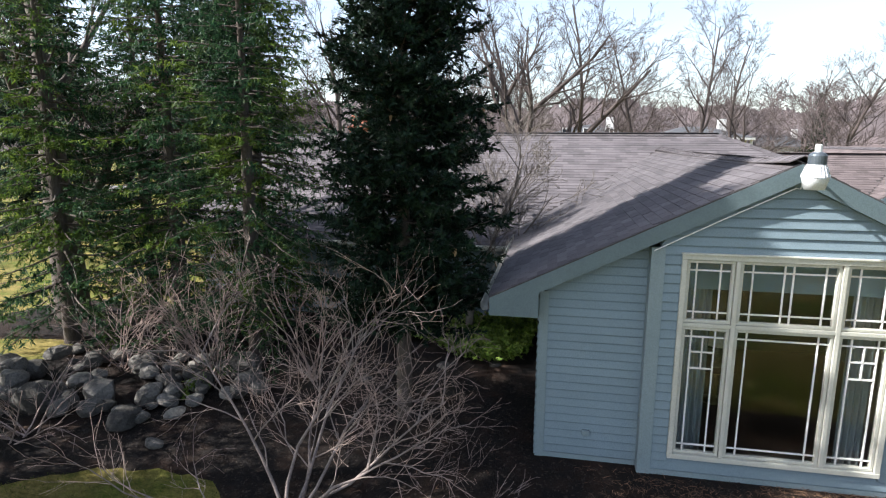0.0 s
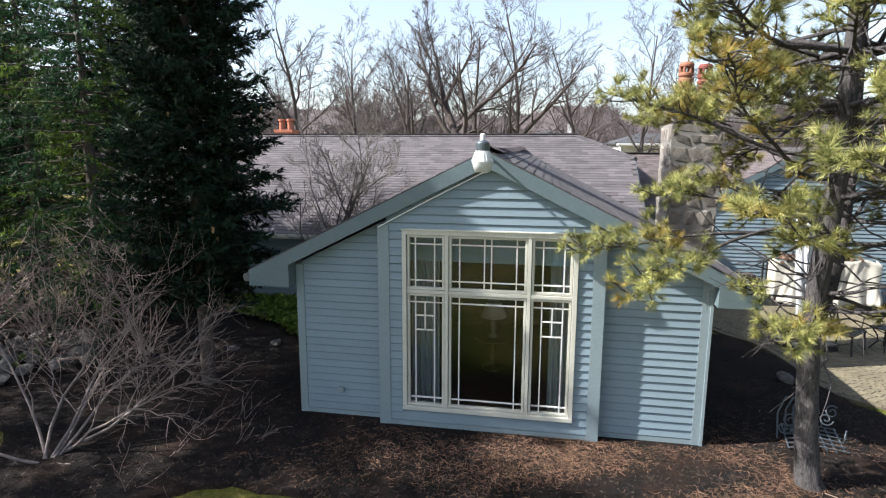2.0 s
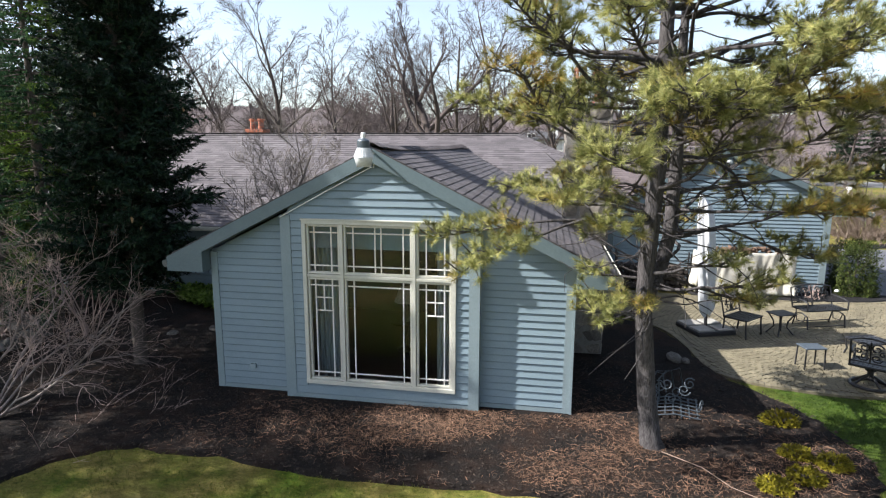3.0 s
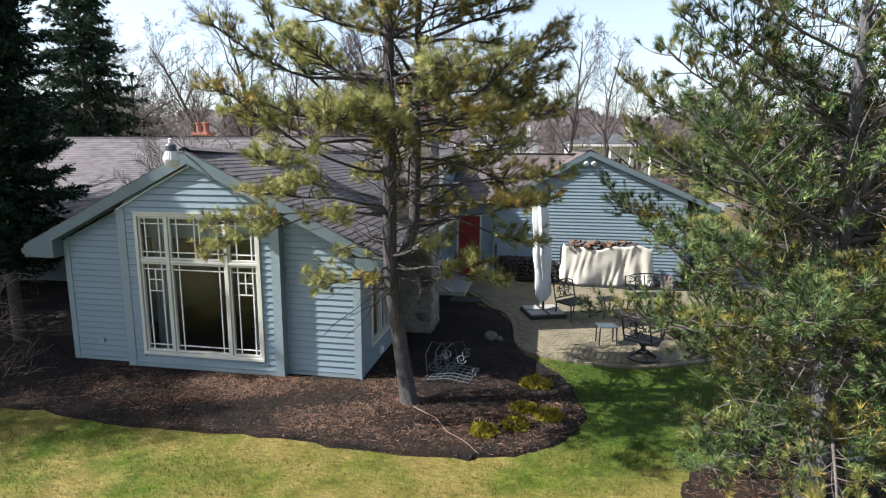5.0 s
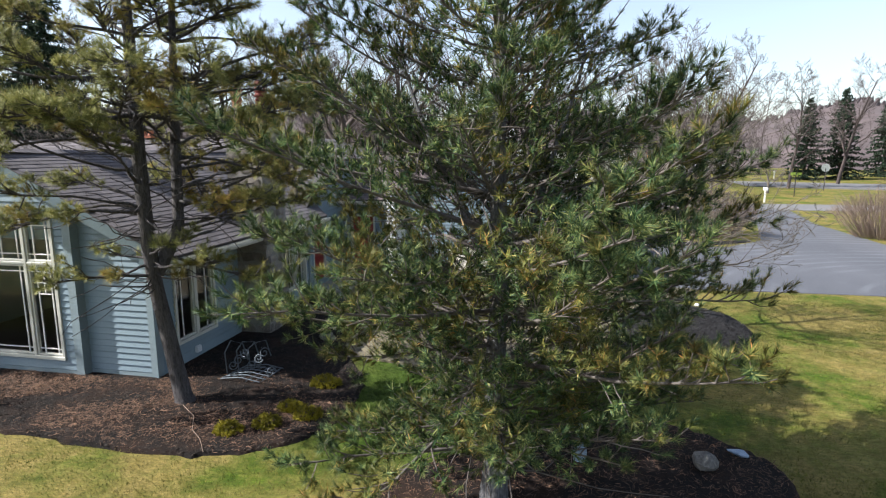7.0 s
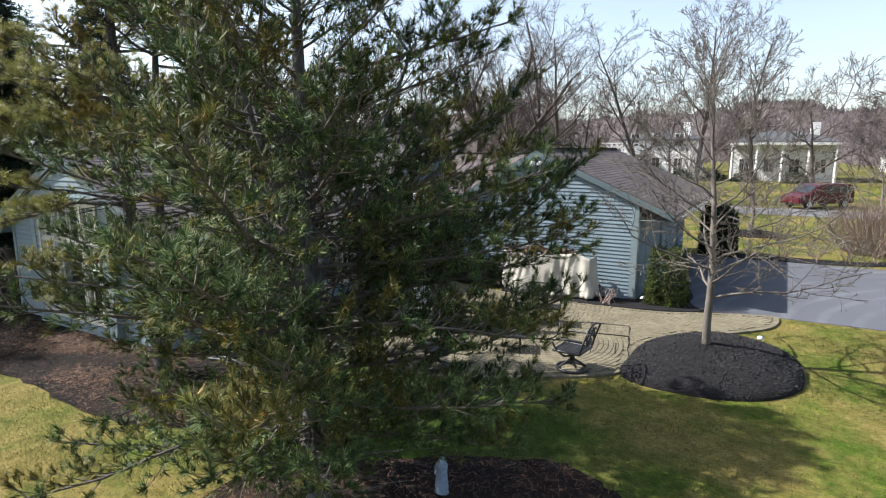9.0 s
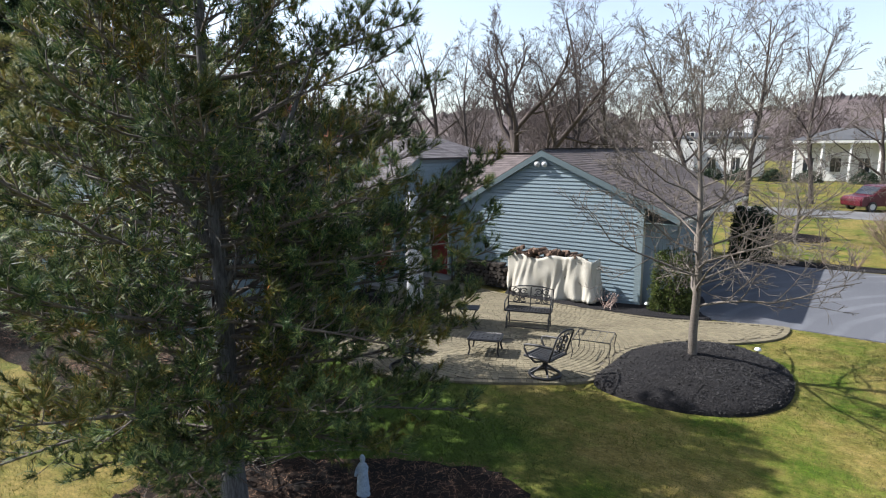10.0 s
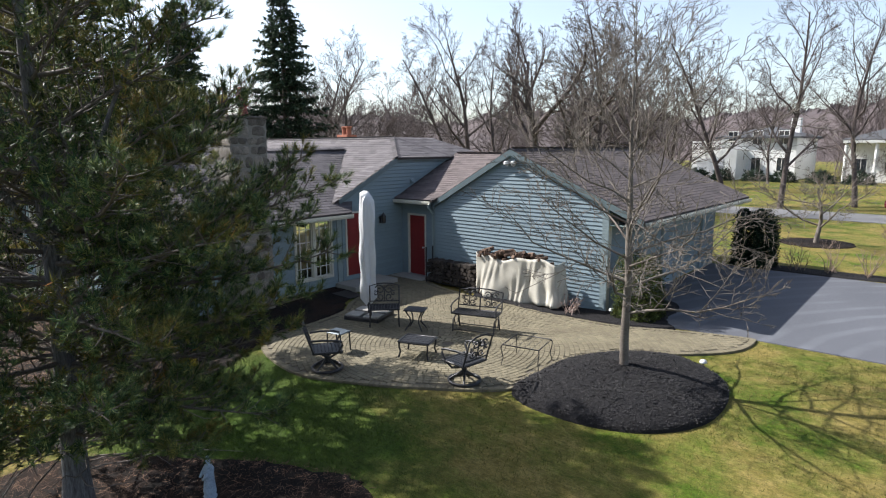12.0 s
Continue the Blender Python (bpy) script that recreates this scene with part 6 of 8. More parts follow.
def heading(dx, dy):
    """Degrees that turn a thing built facing -y so that it faces (dx, dy)."""
    return math.degrees(math.atan2(dx, -dy))


def scroll_back(parent, w, z0, z1, y0, y1, panels=1):
    """A cast back: posts, rails and scrollwork, leaning from y0 at the seat to y1 at the top."""
    tube_part("back_frame", [[(-w / 2, y0, z0), (-w / 2, y1, z1 - 0.03), (-w / 4, y1, z1 + 0.02), (0, y1, z1 + 0.035), (w / 4, y1, z1 + 0.02), (w / 2, y1, z1 - 0.03), (w / 2, y0, z0)]], 0.014, IRON, parent)
    up = np.array([0, y1 - y0, z1 - z0])
    up = up / np.linalg.norm(up)
    for p in range(panels):
        cx = -w / 2 + w * (p + 0.5) / panels
        pw = w / panels
        paths = []
        zc = z0 + (z1 - z0) * 0.55
        yc = y0 + (y1 - y0) * 0.55
        for sx in (-1, 1):
            paths.append(spiral((cx + sx * pw * 0.16, yc + up[1] * 0.09, zc + 0.09), pw * 0.17, 1.3, 18, ((sx, 0, 0), up), 0.4))
            paths.append(spiral((cx + sx * pw * 0.16, yc - up[1] * 0.09, zc - 0.09), pw * 0.15, 1.2, 18, ((sx, 0, 0), -up), 0.4))
            paths.append(spiral((cx + sx * pw * 0.3, yc, zc), pw * 0.09, 1.1, 12, ((sx, 0, 0), up), 1.0))
        paths.append([(cx, y0 + (y1 - y0) * 0.15, z0 + (z1 - z0) * 0.15), (cx, y0 + (y1 - y0) * 0.9, z0 + (z1 - z0) * 0.93)])
        tube_part("scrollwork", paths, 0.011, IRON, parent, 5)
        if p:
            x = -w / 2 + w * p / panels
            tube_part("back_post", [[(x, y0, z0), (x, y1, z1)]], 0.012, IRON, parent)
    tube_part("back_rail", [[(-w / 2, y0 + (y1 - y0) * 0.15, z0 + (z1 - z0) * 0.16), (w / 2, y0 + (y1 - y0) * 0.15, z0 + (z1 - z0) * 0.16)]], 0.011, IRON, parent)


def make_swivel_chair(x, y, dx, dy):
    t = tagged(new("swivel_chair"), "black cast-iron swivel patio armchair with a scrolled back", "chair", "swivel chairs on the patio")
    ring = [(0.29 * math.cos(a), 0.29 * math.sin(a), 0.03) for a in np.linspace(0, 2 * math.pi, 25)]
    tube_part("base_ring", [ring], 0.022, IRON, t, 8)
    for k in range(4):
        a = k * math.pi / 2 + 0.78
        tube_part("strut", [[(0.28 * math.cos(a), 0.28 * math.sin(a), 0.04), (0.16 * math.cos(a), 0.16 * math.sin(a), 0.12), (0.03 * math.cos(a), 0.03 * math.sin(a), 0.2)]], 0.017, IRON, t)
    bm = bmesh.new()
    lathe(bm, [(0.05, 0.17), (0.05, 0.26), (0.09, 0.3), (0.12, 0.36)], 12)
    part("hub", bm, IRON, t)
    lattice(t, 0.58, 0.54, 0.41, 8, 8, 0.01, 0.018)
    scroll_back(t, 0.58, 0.42, 0.94, 0.26, 0.42)
    for s in (-1, 1):
        tube_part("armrest", [[(s * 0.27, 0.3, 0.66), (s * 0.3, 0.1, 0.67), (s * 0.31, -0.16, 0.65), (s * 0.31, -0.27, 0.62), (s * 0.3, -0.28, 0.55), (s * 0.29, -0.2, 0.42), (s * 0.27, -0.05, 0.32), (s * 0.22, 0.1, 0.36)]], 0.017, IRON, t)
    t.matrix_basis = pose(x, y, 0.03, 0, 0, heading(dx, dy))
    return t


def make_glider(x, y, dx, dy):
    t = tagged(new("glider_bench"), "black iron glider bench with two scrolled back panels", "bench")
    w = 1.08
    lattice(t, w, 0.46, 0.43, 16, 7, 0.007, 0.016)
    scroll_back(t, w, 0.45, 0.9, 0.23, 0.34, 2)
    for s in (-1, 1):
        tube_part("armrest", [[(s * w / 2, 0.28, 0.68), (s * w / 2, -0.1, 0.66), (s * w / 2, -0.24, 0.62), (s * w / 2, -0.24, 0.43)]], 0.014, IRON, t)
        tube_part("base_frame", [[(s * w * 0.46, -0.26, 0.0), (s * w * 0.46, -0.22, 0.28), (s * w * 0.46, -0.05, 0.34), (s * w * 0.46, 0.14, 0.3), (s * w * 0.46, 0.22, 0.0)]], 0.014, IRON, t)
        tube_part("hanger", [[(s * w * 0.46, -0.16, 0.32), (s * w * 0.46, -0.1, 0.14), (s * w * 0.46, 0.1, 0.14), (s * w * 0.46, 0.16, 0.43)]], 0.01, IRON, t)
    for yy in (-0.26, 0.22):
        tube_part("stretcher", [[(-w * 0.46, yy, 0.06), (w * 0.46, yy, 0.06)]], 0.011, IRON, t)
    t.matrix_basis = pose(x, y, 0.03, 0, 0, heading(dx, dy))


def make_side_chair(x, y, dx, dy):
    t = tagged(new("patio_chair"), "black iron armless patio chair with a scrolled back", "chair")
    lattice(t, 0.72, 0.5, 0.42, 10, 7, 0.007, 0.016)
    scroll_back(t, 0.72, 0.43, 0.9, 0.25, 0.36, 1)
    for sx in (-1, 1):
        for yy in (-0.24, 0.24):
            tube_part("leg", [[(sx * 0.34, yy, 0.42), (sx * 0.34, yy * 1.05, 0.2), (sx * 0.35, yy * 1.15, 0.0)]], 0.015, IRON, t)
    t.matrix_basis = pose(x, y, 0.03, 0, 0, heading(dx, dy))


def make_ottoman(x, y, turn):
    t = tagged(new("ottoman_table"), "low black cast-iron table with a pierced top", "table")
    lattice(t, 0.64, 0.5, 0.33, 6, 5, 0.016, 0.02, "tabletop")
    for sx in (-1, 1):
        for sy in (-1, 1):
            tube_part("leg", [[(sx * 0.31, sy * 0.24, 0.33), (sx * 0.31, sy * 0.24, 0.22), (sx * 0.29, sy * 0.22, 0.12), (sx * 0.32, sy * 0.25, 0.0)]], 0.016, IRON, t)
    t.matrix_basis = pose(x, y, 0.03, 0, 0, turn)


def make_side_table(x, y, turn, w=0.5, d=0.42, h=0.5, label="small black side table with curved iron legs", mat=IRON):
    t = tagged(new("side_table"), label, "table")
    bm = bmesh.new()
    box(bm, -w / 2, -d / 2, h - 0.025, w / 2, d / 2, h, 0.012)
    part("tabletop", bm, mat, t)
    for sx in (-1, 1):
        for sy in (-1, 1):
            tube_part("leg", [[(sx * w * 0.4, sy * d * 0.4, h - 0.02), (sx * w * 0.22, sy * d * 0.22, h * 0.6), (sx * w * 0.2, sy * d * 0.2, h * 0.35), (sx * w * 0.42, sy * d * 0.42, 0.0)]], 0.014, IRON, t)
    t.matrix_basis = pose(x, y, 0.03, 0, 0, turn)


def make_stool(x, y, turn):
    t = tagged(new("patio_stool"), "small stool with a flat blue grey metal seat", "stool")
    bm = bmesh.new()
    box(bm, -0.21, -0.17, 0.4, 0.21, 0.17, 0.43, 0.012)
    part("seat", bm, IRONB, t)
    for sx in (-1, 1):
        for sy in (-1, 1):
            tube_part("leg", [[(sx * 0.18, sy * 0.14, 0.4), (sx * 0.19, sy * 0.15, 0.0)]], 0.012, IRON, t)
    t.matrix_basis = pose(x, y, 0.03, 0, 0, turn)


def make_wire_table(x, y, turn):
    t = tagged(new("wire_table"), "thin black wire table frame with open slats and no top", "table")
    w = 0.37
    c = [(-w, -w, 0.42), (w, -w, 0.42), (w, w, 0.42), (-w, w, 0.42), (-w, -w, 0.42)]
    tube_part("rim", [c], 0.009, IRON, t)
    for k in range(1, 5):
        u = -w + 2 * w * k / 5
        tube_part("slat", [[(u, -w, 0.42), (u, w, 0.42)]], 0.004, IRON, t, 4)
    for sx in (-1, 1):
        for sy in (-1, 1):
            tube_part("leg", [[(sx * w, sy * w, 0.42), (sx * w * 1.06, sy * w * 1.06, 0.36), (sx * w * 0.97, sy * w * 0.97, 0.15), (sx * w * 1.05, sy * w * 1.05, 0.0)]], 0.008, IRON, t)
    t.matrix_basis = pose(x, y, 0.03, 0, 0, turn)


make_swivel_chair(8.4, 2.25, 0.55, 0.83)
make_swivel_chair(10.8, 3.52, -0.97, 0.1)
make_glider(9.12, 6.02, 0.33, -0.94)
make_side_chair(7.1, 4.98, 0.72, -0.69)
make_ottoman(9.2, 3.95, 22)
make_side_table(7.97, 5.17, 25)
make_stool(7.75, 3.05, 10)
make_wire_table(11.14, 5.07, 12)


def make_umbrella():
    """A closed cantilever umbrella in its cover, on a slab base."""
    t = tagged(new("patio_umbrella"), "closed patio umbrella in a white cover on a dark slab base", "umbrella")
    t.location = (6.36, 5.14, 0.02)
    bm = bmesh.new()
    box(bm, -0.48, -0.46, 0.0, 0.48, 0.46, 0.11, 0.02)
    part("base_plate", bm, IRON, t)
    for sx in (-1, 1):
        for sy in (-1, 1):
            bm = bmesh.new()
            box(bm, sx * 0.25 - 0.2, sy * 0.24 - 0.19, 0.108, sx * 0.25 + 0.2, sy * 0.24 + 0.19, 0.15, 0.012)
            part("weight_slab", bm, CONC, t)
    tube_part("pole", [[(0, 0, 0.1), (-0.02, 0.05, 1.2), (-0.1, 0.2, 2.95)]], 0.03, IRON, t, 10)
    rows = []
    n, m = 64, 34
    for i in range(m + 1):
        u = i / m
        z = 0.36 + 2.66 * u
        r = 0.15 + 0.04 * math.sin(min(1, u * 1.2) * math.pi * 0.8) + 0.012 * math.sin(u * 17) - (0.09 * (1 - u / 0.06) if u < 0.06 else 0.0)
        cx, cy = -0.11 * u, 0.22 * u
        for k in range(n):
            a = 2 * math.pi * k / n
            ply = math.sin(4 * a + 1.6 * math.sin(2.2 * u + 0.4) + 1.1 * math.sin(a + 3 * u))
            fold = 1 + 0.3 * ply * abs(ply) ** 0.5 * (1 - 0.45 * u) + 0.06 * math.sin(9 * a + 7 * u + 2 * math.sin(5 * u)) + 0.02 * math.sin(23 * u + 3 * a)
            slope = 0.16 * (u ** 6) * math.cos(a - 2.4)
            rows.append((cx + r * fold * math.cos(a), cy + r * fold * math.sin(a) * 0.8, z + slope + 0.05 * math.sin(3 * a) * (1 - u)))
    f = [(i * n + k, i * n + (k + 1) % n, (i + 1) * n + (k + 1) % n, (i + 1) * n + k) for i in range(m) for k in range(n)]
    top = len(rows)
    rows.append((-0.13, 0.24, 3.1))
    tri = [(m * n + k, m * n + (k + 1) % n, top) for k in range(n)]
    obj("cover", arrays("cover", rows, [np.array(f), np.array(tri)], COVER, True), t, "white nylon zip cover in soft folds")
    t.rotation_euler = (0, 0, radians(20))


make_umbrella()


def make_log_mesh(rng, n=7):
    bm = bmesh.new()
    bmesh.ops.create_cone(bm, cap_ends=True, segments=n, radius1=1, radius2=1, depth=1)
    for v in bm.verts:
        v.co.x *= 1 + rng.normal() * 0.16
        v.co.y *= 0.8 + rng.normal() * 0.16
    me = bpy.data.meshes.new("log")
    bm.to_mesh(me)
    bm.free()
    me.materials.append(WOOD)
    return me


def make_woodpiles():
    rng = np.random.default_rng(17)
    logs = [make_log_mesh(rng) for _ in range(5)]
    t = tagged(new("covered_woodpile"), "stacked firewood under a draped cream canvas cover", "woodpile")
    x0, x1, y0, y1, h = 6.98, 9.6, 8.72, 9.15, 1.22
    # canvas: front, both ends and a lip on top, hanging in pleats
    n, m = 110, 14
    rows = []
    length = (y1 - y0) * 2 + (x1 - x0)
    for i in range(m + 1):
        u = i / m
        for k in range(n + 1):
            s = length * k / n
            if s < y1 - y0:
                p, nr = np.array([x0, y1 - s]), np.array([-1.0, 0])
            elif s < y1 - y0 + x1 - x0:
                p, nr = np.array([x0 + s - (y1 - y0), y0]), np.array([0, -1.0])
            else:
                p, nr = np.array([x1, y0 + s - (y1 - y0) - (x1 - x0)]), np.array([1.0, 0])
            sag = 0.07 * math.sin(s * 3.1 + 0.6) + 0.04 * math.sin(s * 7.7)
            top = h + sag * 0.8 + 0.06 * (p[0] - x0) / (x1 - x0)
            fold = (0.065 * math.sin(s * 4.3 + 2.3 * math.sin(s * 1.3) + u * 1.3) + 0.04 * math.sin(s * 9.1 + 2.4 * math.sin(s * 2.3) - u * 2.2) + 0.018 * math.sin(s * 21 + 3 * math.sin(s * 5 + u * 4)) + 0.012 * math.sin(u * 9 + s * 6)) * (0.35 + 0.65 * u ** 0.7) + 0.05 * u
            low = 0.05 + 0.05 * math.sin(s * 2.3 + 1)
            q = p + nr * (fold + 0.02)
            rows.append((*q, top + (low - top) * u))
    f = [(i * (n + 1) + k, i * (n + 1) + k + 1, (i + 1) * (n + 1) + k + 1, (i + 1) * (n + 1) + k) for i in range(m) for k in range(n)]
    me = arrays("canvas_cover", rows, np.array(f)[:, ::-1], CANVAS, True)
    ob = obj("canvas_cover", me, t, "cream canvas hanging in pleats")
    sol = ob.modifiers.new("thickness", "SOLIDIFY")
    sol.thickness = 0.008
    bm = bmesh.new()
    box(bm, x0 + 0.04, y0 + 0.05, 0.03, x1 - 0.04, y1 - 0.03, h - 0.12)
    part("stacked_core", bm, WOOD, t)
    for k in range(46):
        ob = obj("log", logs[k % 5], t)
        r = rng.uniform(0.045, 0.075)
        ob.matrix_basis = pose(rng.uniform(x0 + 0.12, x1 - 0.35), rng.uniform(y0 + 0.1, y1 - 0.12), h + rng.uniform(-0.08, 0.16), 90 + rng.normal() * 12, rng.normal() * 25, rng.uniform(-50, 50)) @ Matrix.Diagonal((r, r, rng.uniform(0.3, 0.42), 1))
    t2 = tagged(new("firewood_rack"), "open iron rack filled with split firewood, darkened for shade", "woodpile")
    # the same logs again in the shade-darkened colour
    old = []
    for me in logs:
        me = me.copy()
        me.materials[0] = SHADEDWOOD
        old.append(me)
    for k in range(88):
        row, col = divmod(k, 15)
        ob = obj("log", old[k % 5], t2)
        r = rng.uniform(0.06, 0.08)
        ob.matrix_basis = pose(4.86 + col * 0.133 + (row % 2) * 0.06, 9.12 + rng.normal() * 0.02, 0.16 + row * 0.115, 90, 0, rng.normal() * 5) @ Matrix.Diagonal((r, r, rng.uniform(0.34, 0.42), 1))
    for x in (4.76, 6.86):
        for y in (8.98, 9.28):
            tube_part("rack_post", [[(x, y, 0.02), (x, y, 1.15)]], 0.02, IRON, t2)
    for y in (8.98, 9.28):
        tube_part("rack_rail", [[(4.76, y, 0.07), (6.86, y, 0.07)]], 0.018, IRON, t2)


make_woodpiles()


def make_rock(at, size, seed, label, name="boulder", group="", flat=0.7, mat=ROCKM):
    rng = np.random.default_rng(seed)
    bm = bmesh.new()
    bmesh.ops.create_icosphere(bm, subdivisions=2, radius=1.0)
    cuts = [unit(rng.normal(size=3)) for _ in range(9)]
    for v in bm.verts:
        p = np.array(v.co)
        for c in cuts:
            over = p @ c - rng.uniform(0.68, 0.72)
            if over > 0:
                p = p - c * over * 0.85
        v.co = Vector(p * (1 + rng.normal() * 0.02))
    ob = part(name, bm, mat)
    s = np.array([size * rng.uniform(0.8, 1.25), size * rng.uniform(0.7, 1.1), size * flat * rng.uniform(0.8, 1.2)])
    ob.matrix_basis = pose(*at, rng.uniform(-20, 20), rng.uniform(-20, 20), rng.uniform(0, 360)) @ Matrix.Diagonal((*s, 1))
    tagged(ob, label, "rock", group)
    return ob


rngr = np.random.default_rng(23)
for k in range(88):
    u = rngr.random()
    x = -12.6 + 4.6 * u + rngr.normal() * 0.25
    y = 1.0 + 0.75 * rngr.normal() + 0.25 * u
    heap = max(0.0, 0.55 - 0.4 * abs(y - 1.3)) * (1 - 0.4 * u)
    s = rngr.choice([0.12, 0.16, 0.2, 0.26, 0.34], p=[0.25, 0.3, 0.25, 0.13, 0.07])
    make_rock((x, y, 0.04 + heap * rngr.random() * 0.7 + s * 0.3), s, 200 + k, "rounded grey boulder in the rock garden heap", group="boulders of the rock garden")
make_rock((-11.2, 0.05, 0.18), 0.42, 301, "large dark angular boulder in the rock garden", group="boulders of the rock garden")
make_rock((-12.4, 1.1, 0.15), 0.33, 302, "large pale round boulder at the edge of the lawn", group="boulders of the rock garden", flat=0.8)
make_rock((5.25, 2.95, 0.08), 0.17, 303, "pale flat stone lying in the shaded mulch")
make_rock((5.42, 2.85, 0.06), 0.1, 304, "small pale stone in the shaded mulch")
make_rock((12.85, -0.72, 0.05), 0.17, 305, "flat pale stone in the island bed", flat=0.3, mat=STATUEM)
make_rock((12.31, -1.13, 0.08), 0.2, 306, "grey boulder in the island bed")
for k, (x, y) in enumerate(((-8.3, 2.05), (-6.2, 2.2), (-4.9, 3.1), (-5.6, 2.6), (-3.9, 3.4))):
    make_rock((x, y, 0.04), 0.16, 310 + k, "flat stone edging the ground cover", group="edging stones", flat=0.4)


def make_statue():
    bm = bmesh.new()
    lathe(bm, [(0.085, 0), (0.09, 0.03), (0.075, 0.05), (0.085, 0.1), (0.07, 0.22), (0.065, 0.3), (0.075, 0.36), (0.05, 0.4), (0.024, 0.415), (0.035, 0.45), (0.036, 0.48), (0.02, 0.505)], 16)
    for v in bm.verts:
        v.co.y *= 0.8
    cyl(bm, (0.06, -0.02, 0.34), (0.03, -0.09, 0.27), 0.022, 0.016, 8)
    cyl(bm, (-0.06, -0.02, 0.34), (-0.03, -0.09, 0.28), 0.022, 0.016, 8)
    ob = part("statue", bm, STATUEM, smooth=True)
    ob.location = (10.7, -1.3, 0.0)
    ob.scale = (1.08, 1.08, 1.1)
    tagged(ob, "small weathered blue grey robed garden statue", "statue")


make_statue()


def make_path_light(x, y, z=0.0):
    t = tagged(new("path_light"), "small white mushroom path light beside the mound", "outdoor light")
    t.matrix_basis = pose(x, y, z) @ Matrix.Diagonal((0.75, 0.75, 0.8, 1.0))
    bm = bmesh.new()
    cyl(bm, (0, 0, -0.05), (0, 0, 0.2), 0.015, n=8)
    part("stake", bm, IRON, t)
    bm = bmesh.new()
    lathe(bm, [(0.09, 0.19), (0.095, 0.2), (0.07, 0.25), (0.02, 0.27)], 16)
    part("cap", bm, PLASTIC, t, smooth=True)


make_path_light(13.9, 7.0)
make_path_light(10.95, 9.25)


def make_trellis():
    """A toppled wrought-iron trellis with scrolls, lying in the bed by the pine."""
    t = tagged(new("iron_trellis"), "bent wrought-iron garden trellis lying in the mulch", "trellis")
    paths = []
    for k in range(7):
        u = k / 6
        paths.append([(4.3 + 0.75 * u, 0.25, 0.06 + 0.05 * math.sin(5 * u)), (4.45 + 0.72 * u, 0.95, 0.08)])
    for k in range(6):
        v = k / 5
        paths.append([(4.3 + 0.15 * v, 0.25 + 0.7 * v, 0.07), (4.7 + 0.15 * v, 0.25 + 0.7 * v, 0.12), (5.08 + 0.12 * v, 0.25 + 0.7 * v, 0.06)])
    tube_part("lattice", paths, 0.009, IRONB, t, 5)
    arcs = []
    for k in range(3):
        x, y = 4.25 + 0.16 * k, 0.55 + 0.14 * k
        arcs.append([(x, y, 0.05), (x - 0.03, y, 0.45), (x + 0.08, y + 0.05, 0.68 - 0.06 * k), (x + 0.3, y + 0.1, 0.62), (x + 0.38, y + 0.12, 0.3)])
    for path in arcs:
        tube_part("hoop", [path], 0.01, IRONB, t, 5)
    sc = []
    for k in range(8):
        c = (4.35 + 0.09 * k, 0.6 + 0.05 * (k % 3), 0.2 + 0.09 * (k % 4))
        sc.append(spiral(c, 0.1, 1.4, 16, ((1, 0, 0), (0, 0.4, 0.9)), k, 1 if k % 2 else -1))
    sc.append(spiral((5.15, 0.55, 0.14), 0.11, 1.3, 16, ((0.5, 0.8, 0), (0, 0, 1))))
    for path in sc:
        tube_part("scroll", [path], 0.008, IRONB, t, 5)


make_trellis()
stk = Tubes()
stk.add([(4.3, -0.85, 0.05), (4.75, -1.2, 0.06), (5.0, -1.6, 0.05), (5.3, -1.85, 0.06), (5.55, -2.15, 0.04)], [0.007, 0.007, 0.006, 0.005, 0.003], 5)
tagged(obj("fallen_stick", stk.mesh("fallen_stick", BARKT)), "thin pale fallen branch on the mulch", "stick")


def make_vent_box():
    bm = bmesh.new()
    box(bm, 3.09, 1.25, 0.13, 3.16, 1.4, 0.26, 0.01)
    ob = part("outlet_box", bm, PLASTIC)
    tagged(ob, "small white outlet box low on the side wall", "outlet")
    bm = bmesh.new()
    box(bm, -2.35, 0.1, 0.42, -2.25, 0.15, 0.5, 0.006)
    tagged(part("hose_tap", bm, TRIM), "small painted tap box on the wing wall", "tap")


make_vent_box()
bm = bmesh.new()
box(bm, 3.15, 6.6, 0.0, 4.1, 8.35, 0.16, 0.015)
tagged(part("door_step", bm, CONC), "low concrete step at the red door", "step")
bm = bmesh.new()
box(bm, 3.75, 5.95, 0.02, 4.6, 6.5, 0.05, 0.01)
tagged(part("door_mat", bm, RUBBER), "dark rubber mat lying by the step", "mat")
bm = bmesh.new()
box(bm, 3.2, 8.9, 0.0, 4.6, 9.5, 0.05, 0.01)
tagged(part("door_step", bm, CONC), "low concrete sill step at the inner red door", "step")

# ground cover beside the spruce
rngg = np.random.default_rng(33)
GC = smooth_loop([(-8.0, 6.0), (-7.3, 5.2), (-6.3, 4.6), (-5.4, 4.2), (-4.5, 3.4), (-3.4, 3.6), (-3.2, 5.0), (-3.2, 6.0), (-5.0, 6.05), (-7.0, 6.05)], 5)
gx, gy = rngg.uniform(-8.2, -3.0, 9000), rngg.uniform(3.2, 6.1, 9000)
ok = inside(GC, gx, gy)
gx, gy = gx[ok], gy[ok]
gz = 0.03 + rngg.uniform(0.08, 0.3, len(gx))
tu = np.stack([gx, gy, gz, rngg.normal(size=len(gx)) * 0.6, rngg.normal(size=len(gx)) * 0.6, np.ones(len(gx)), rngg.uniform(0.7, 1.2, len(gx))], 1)
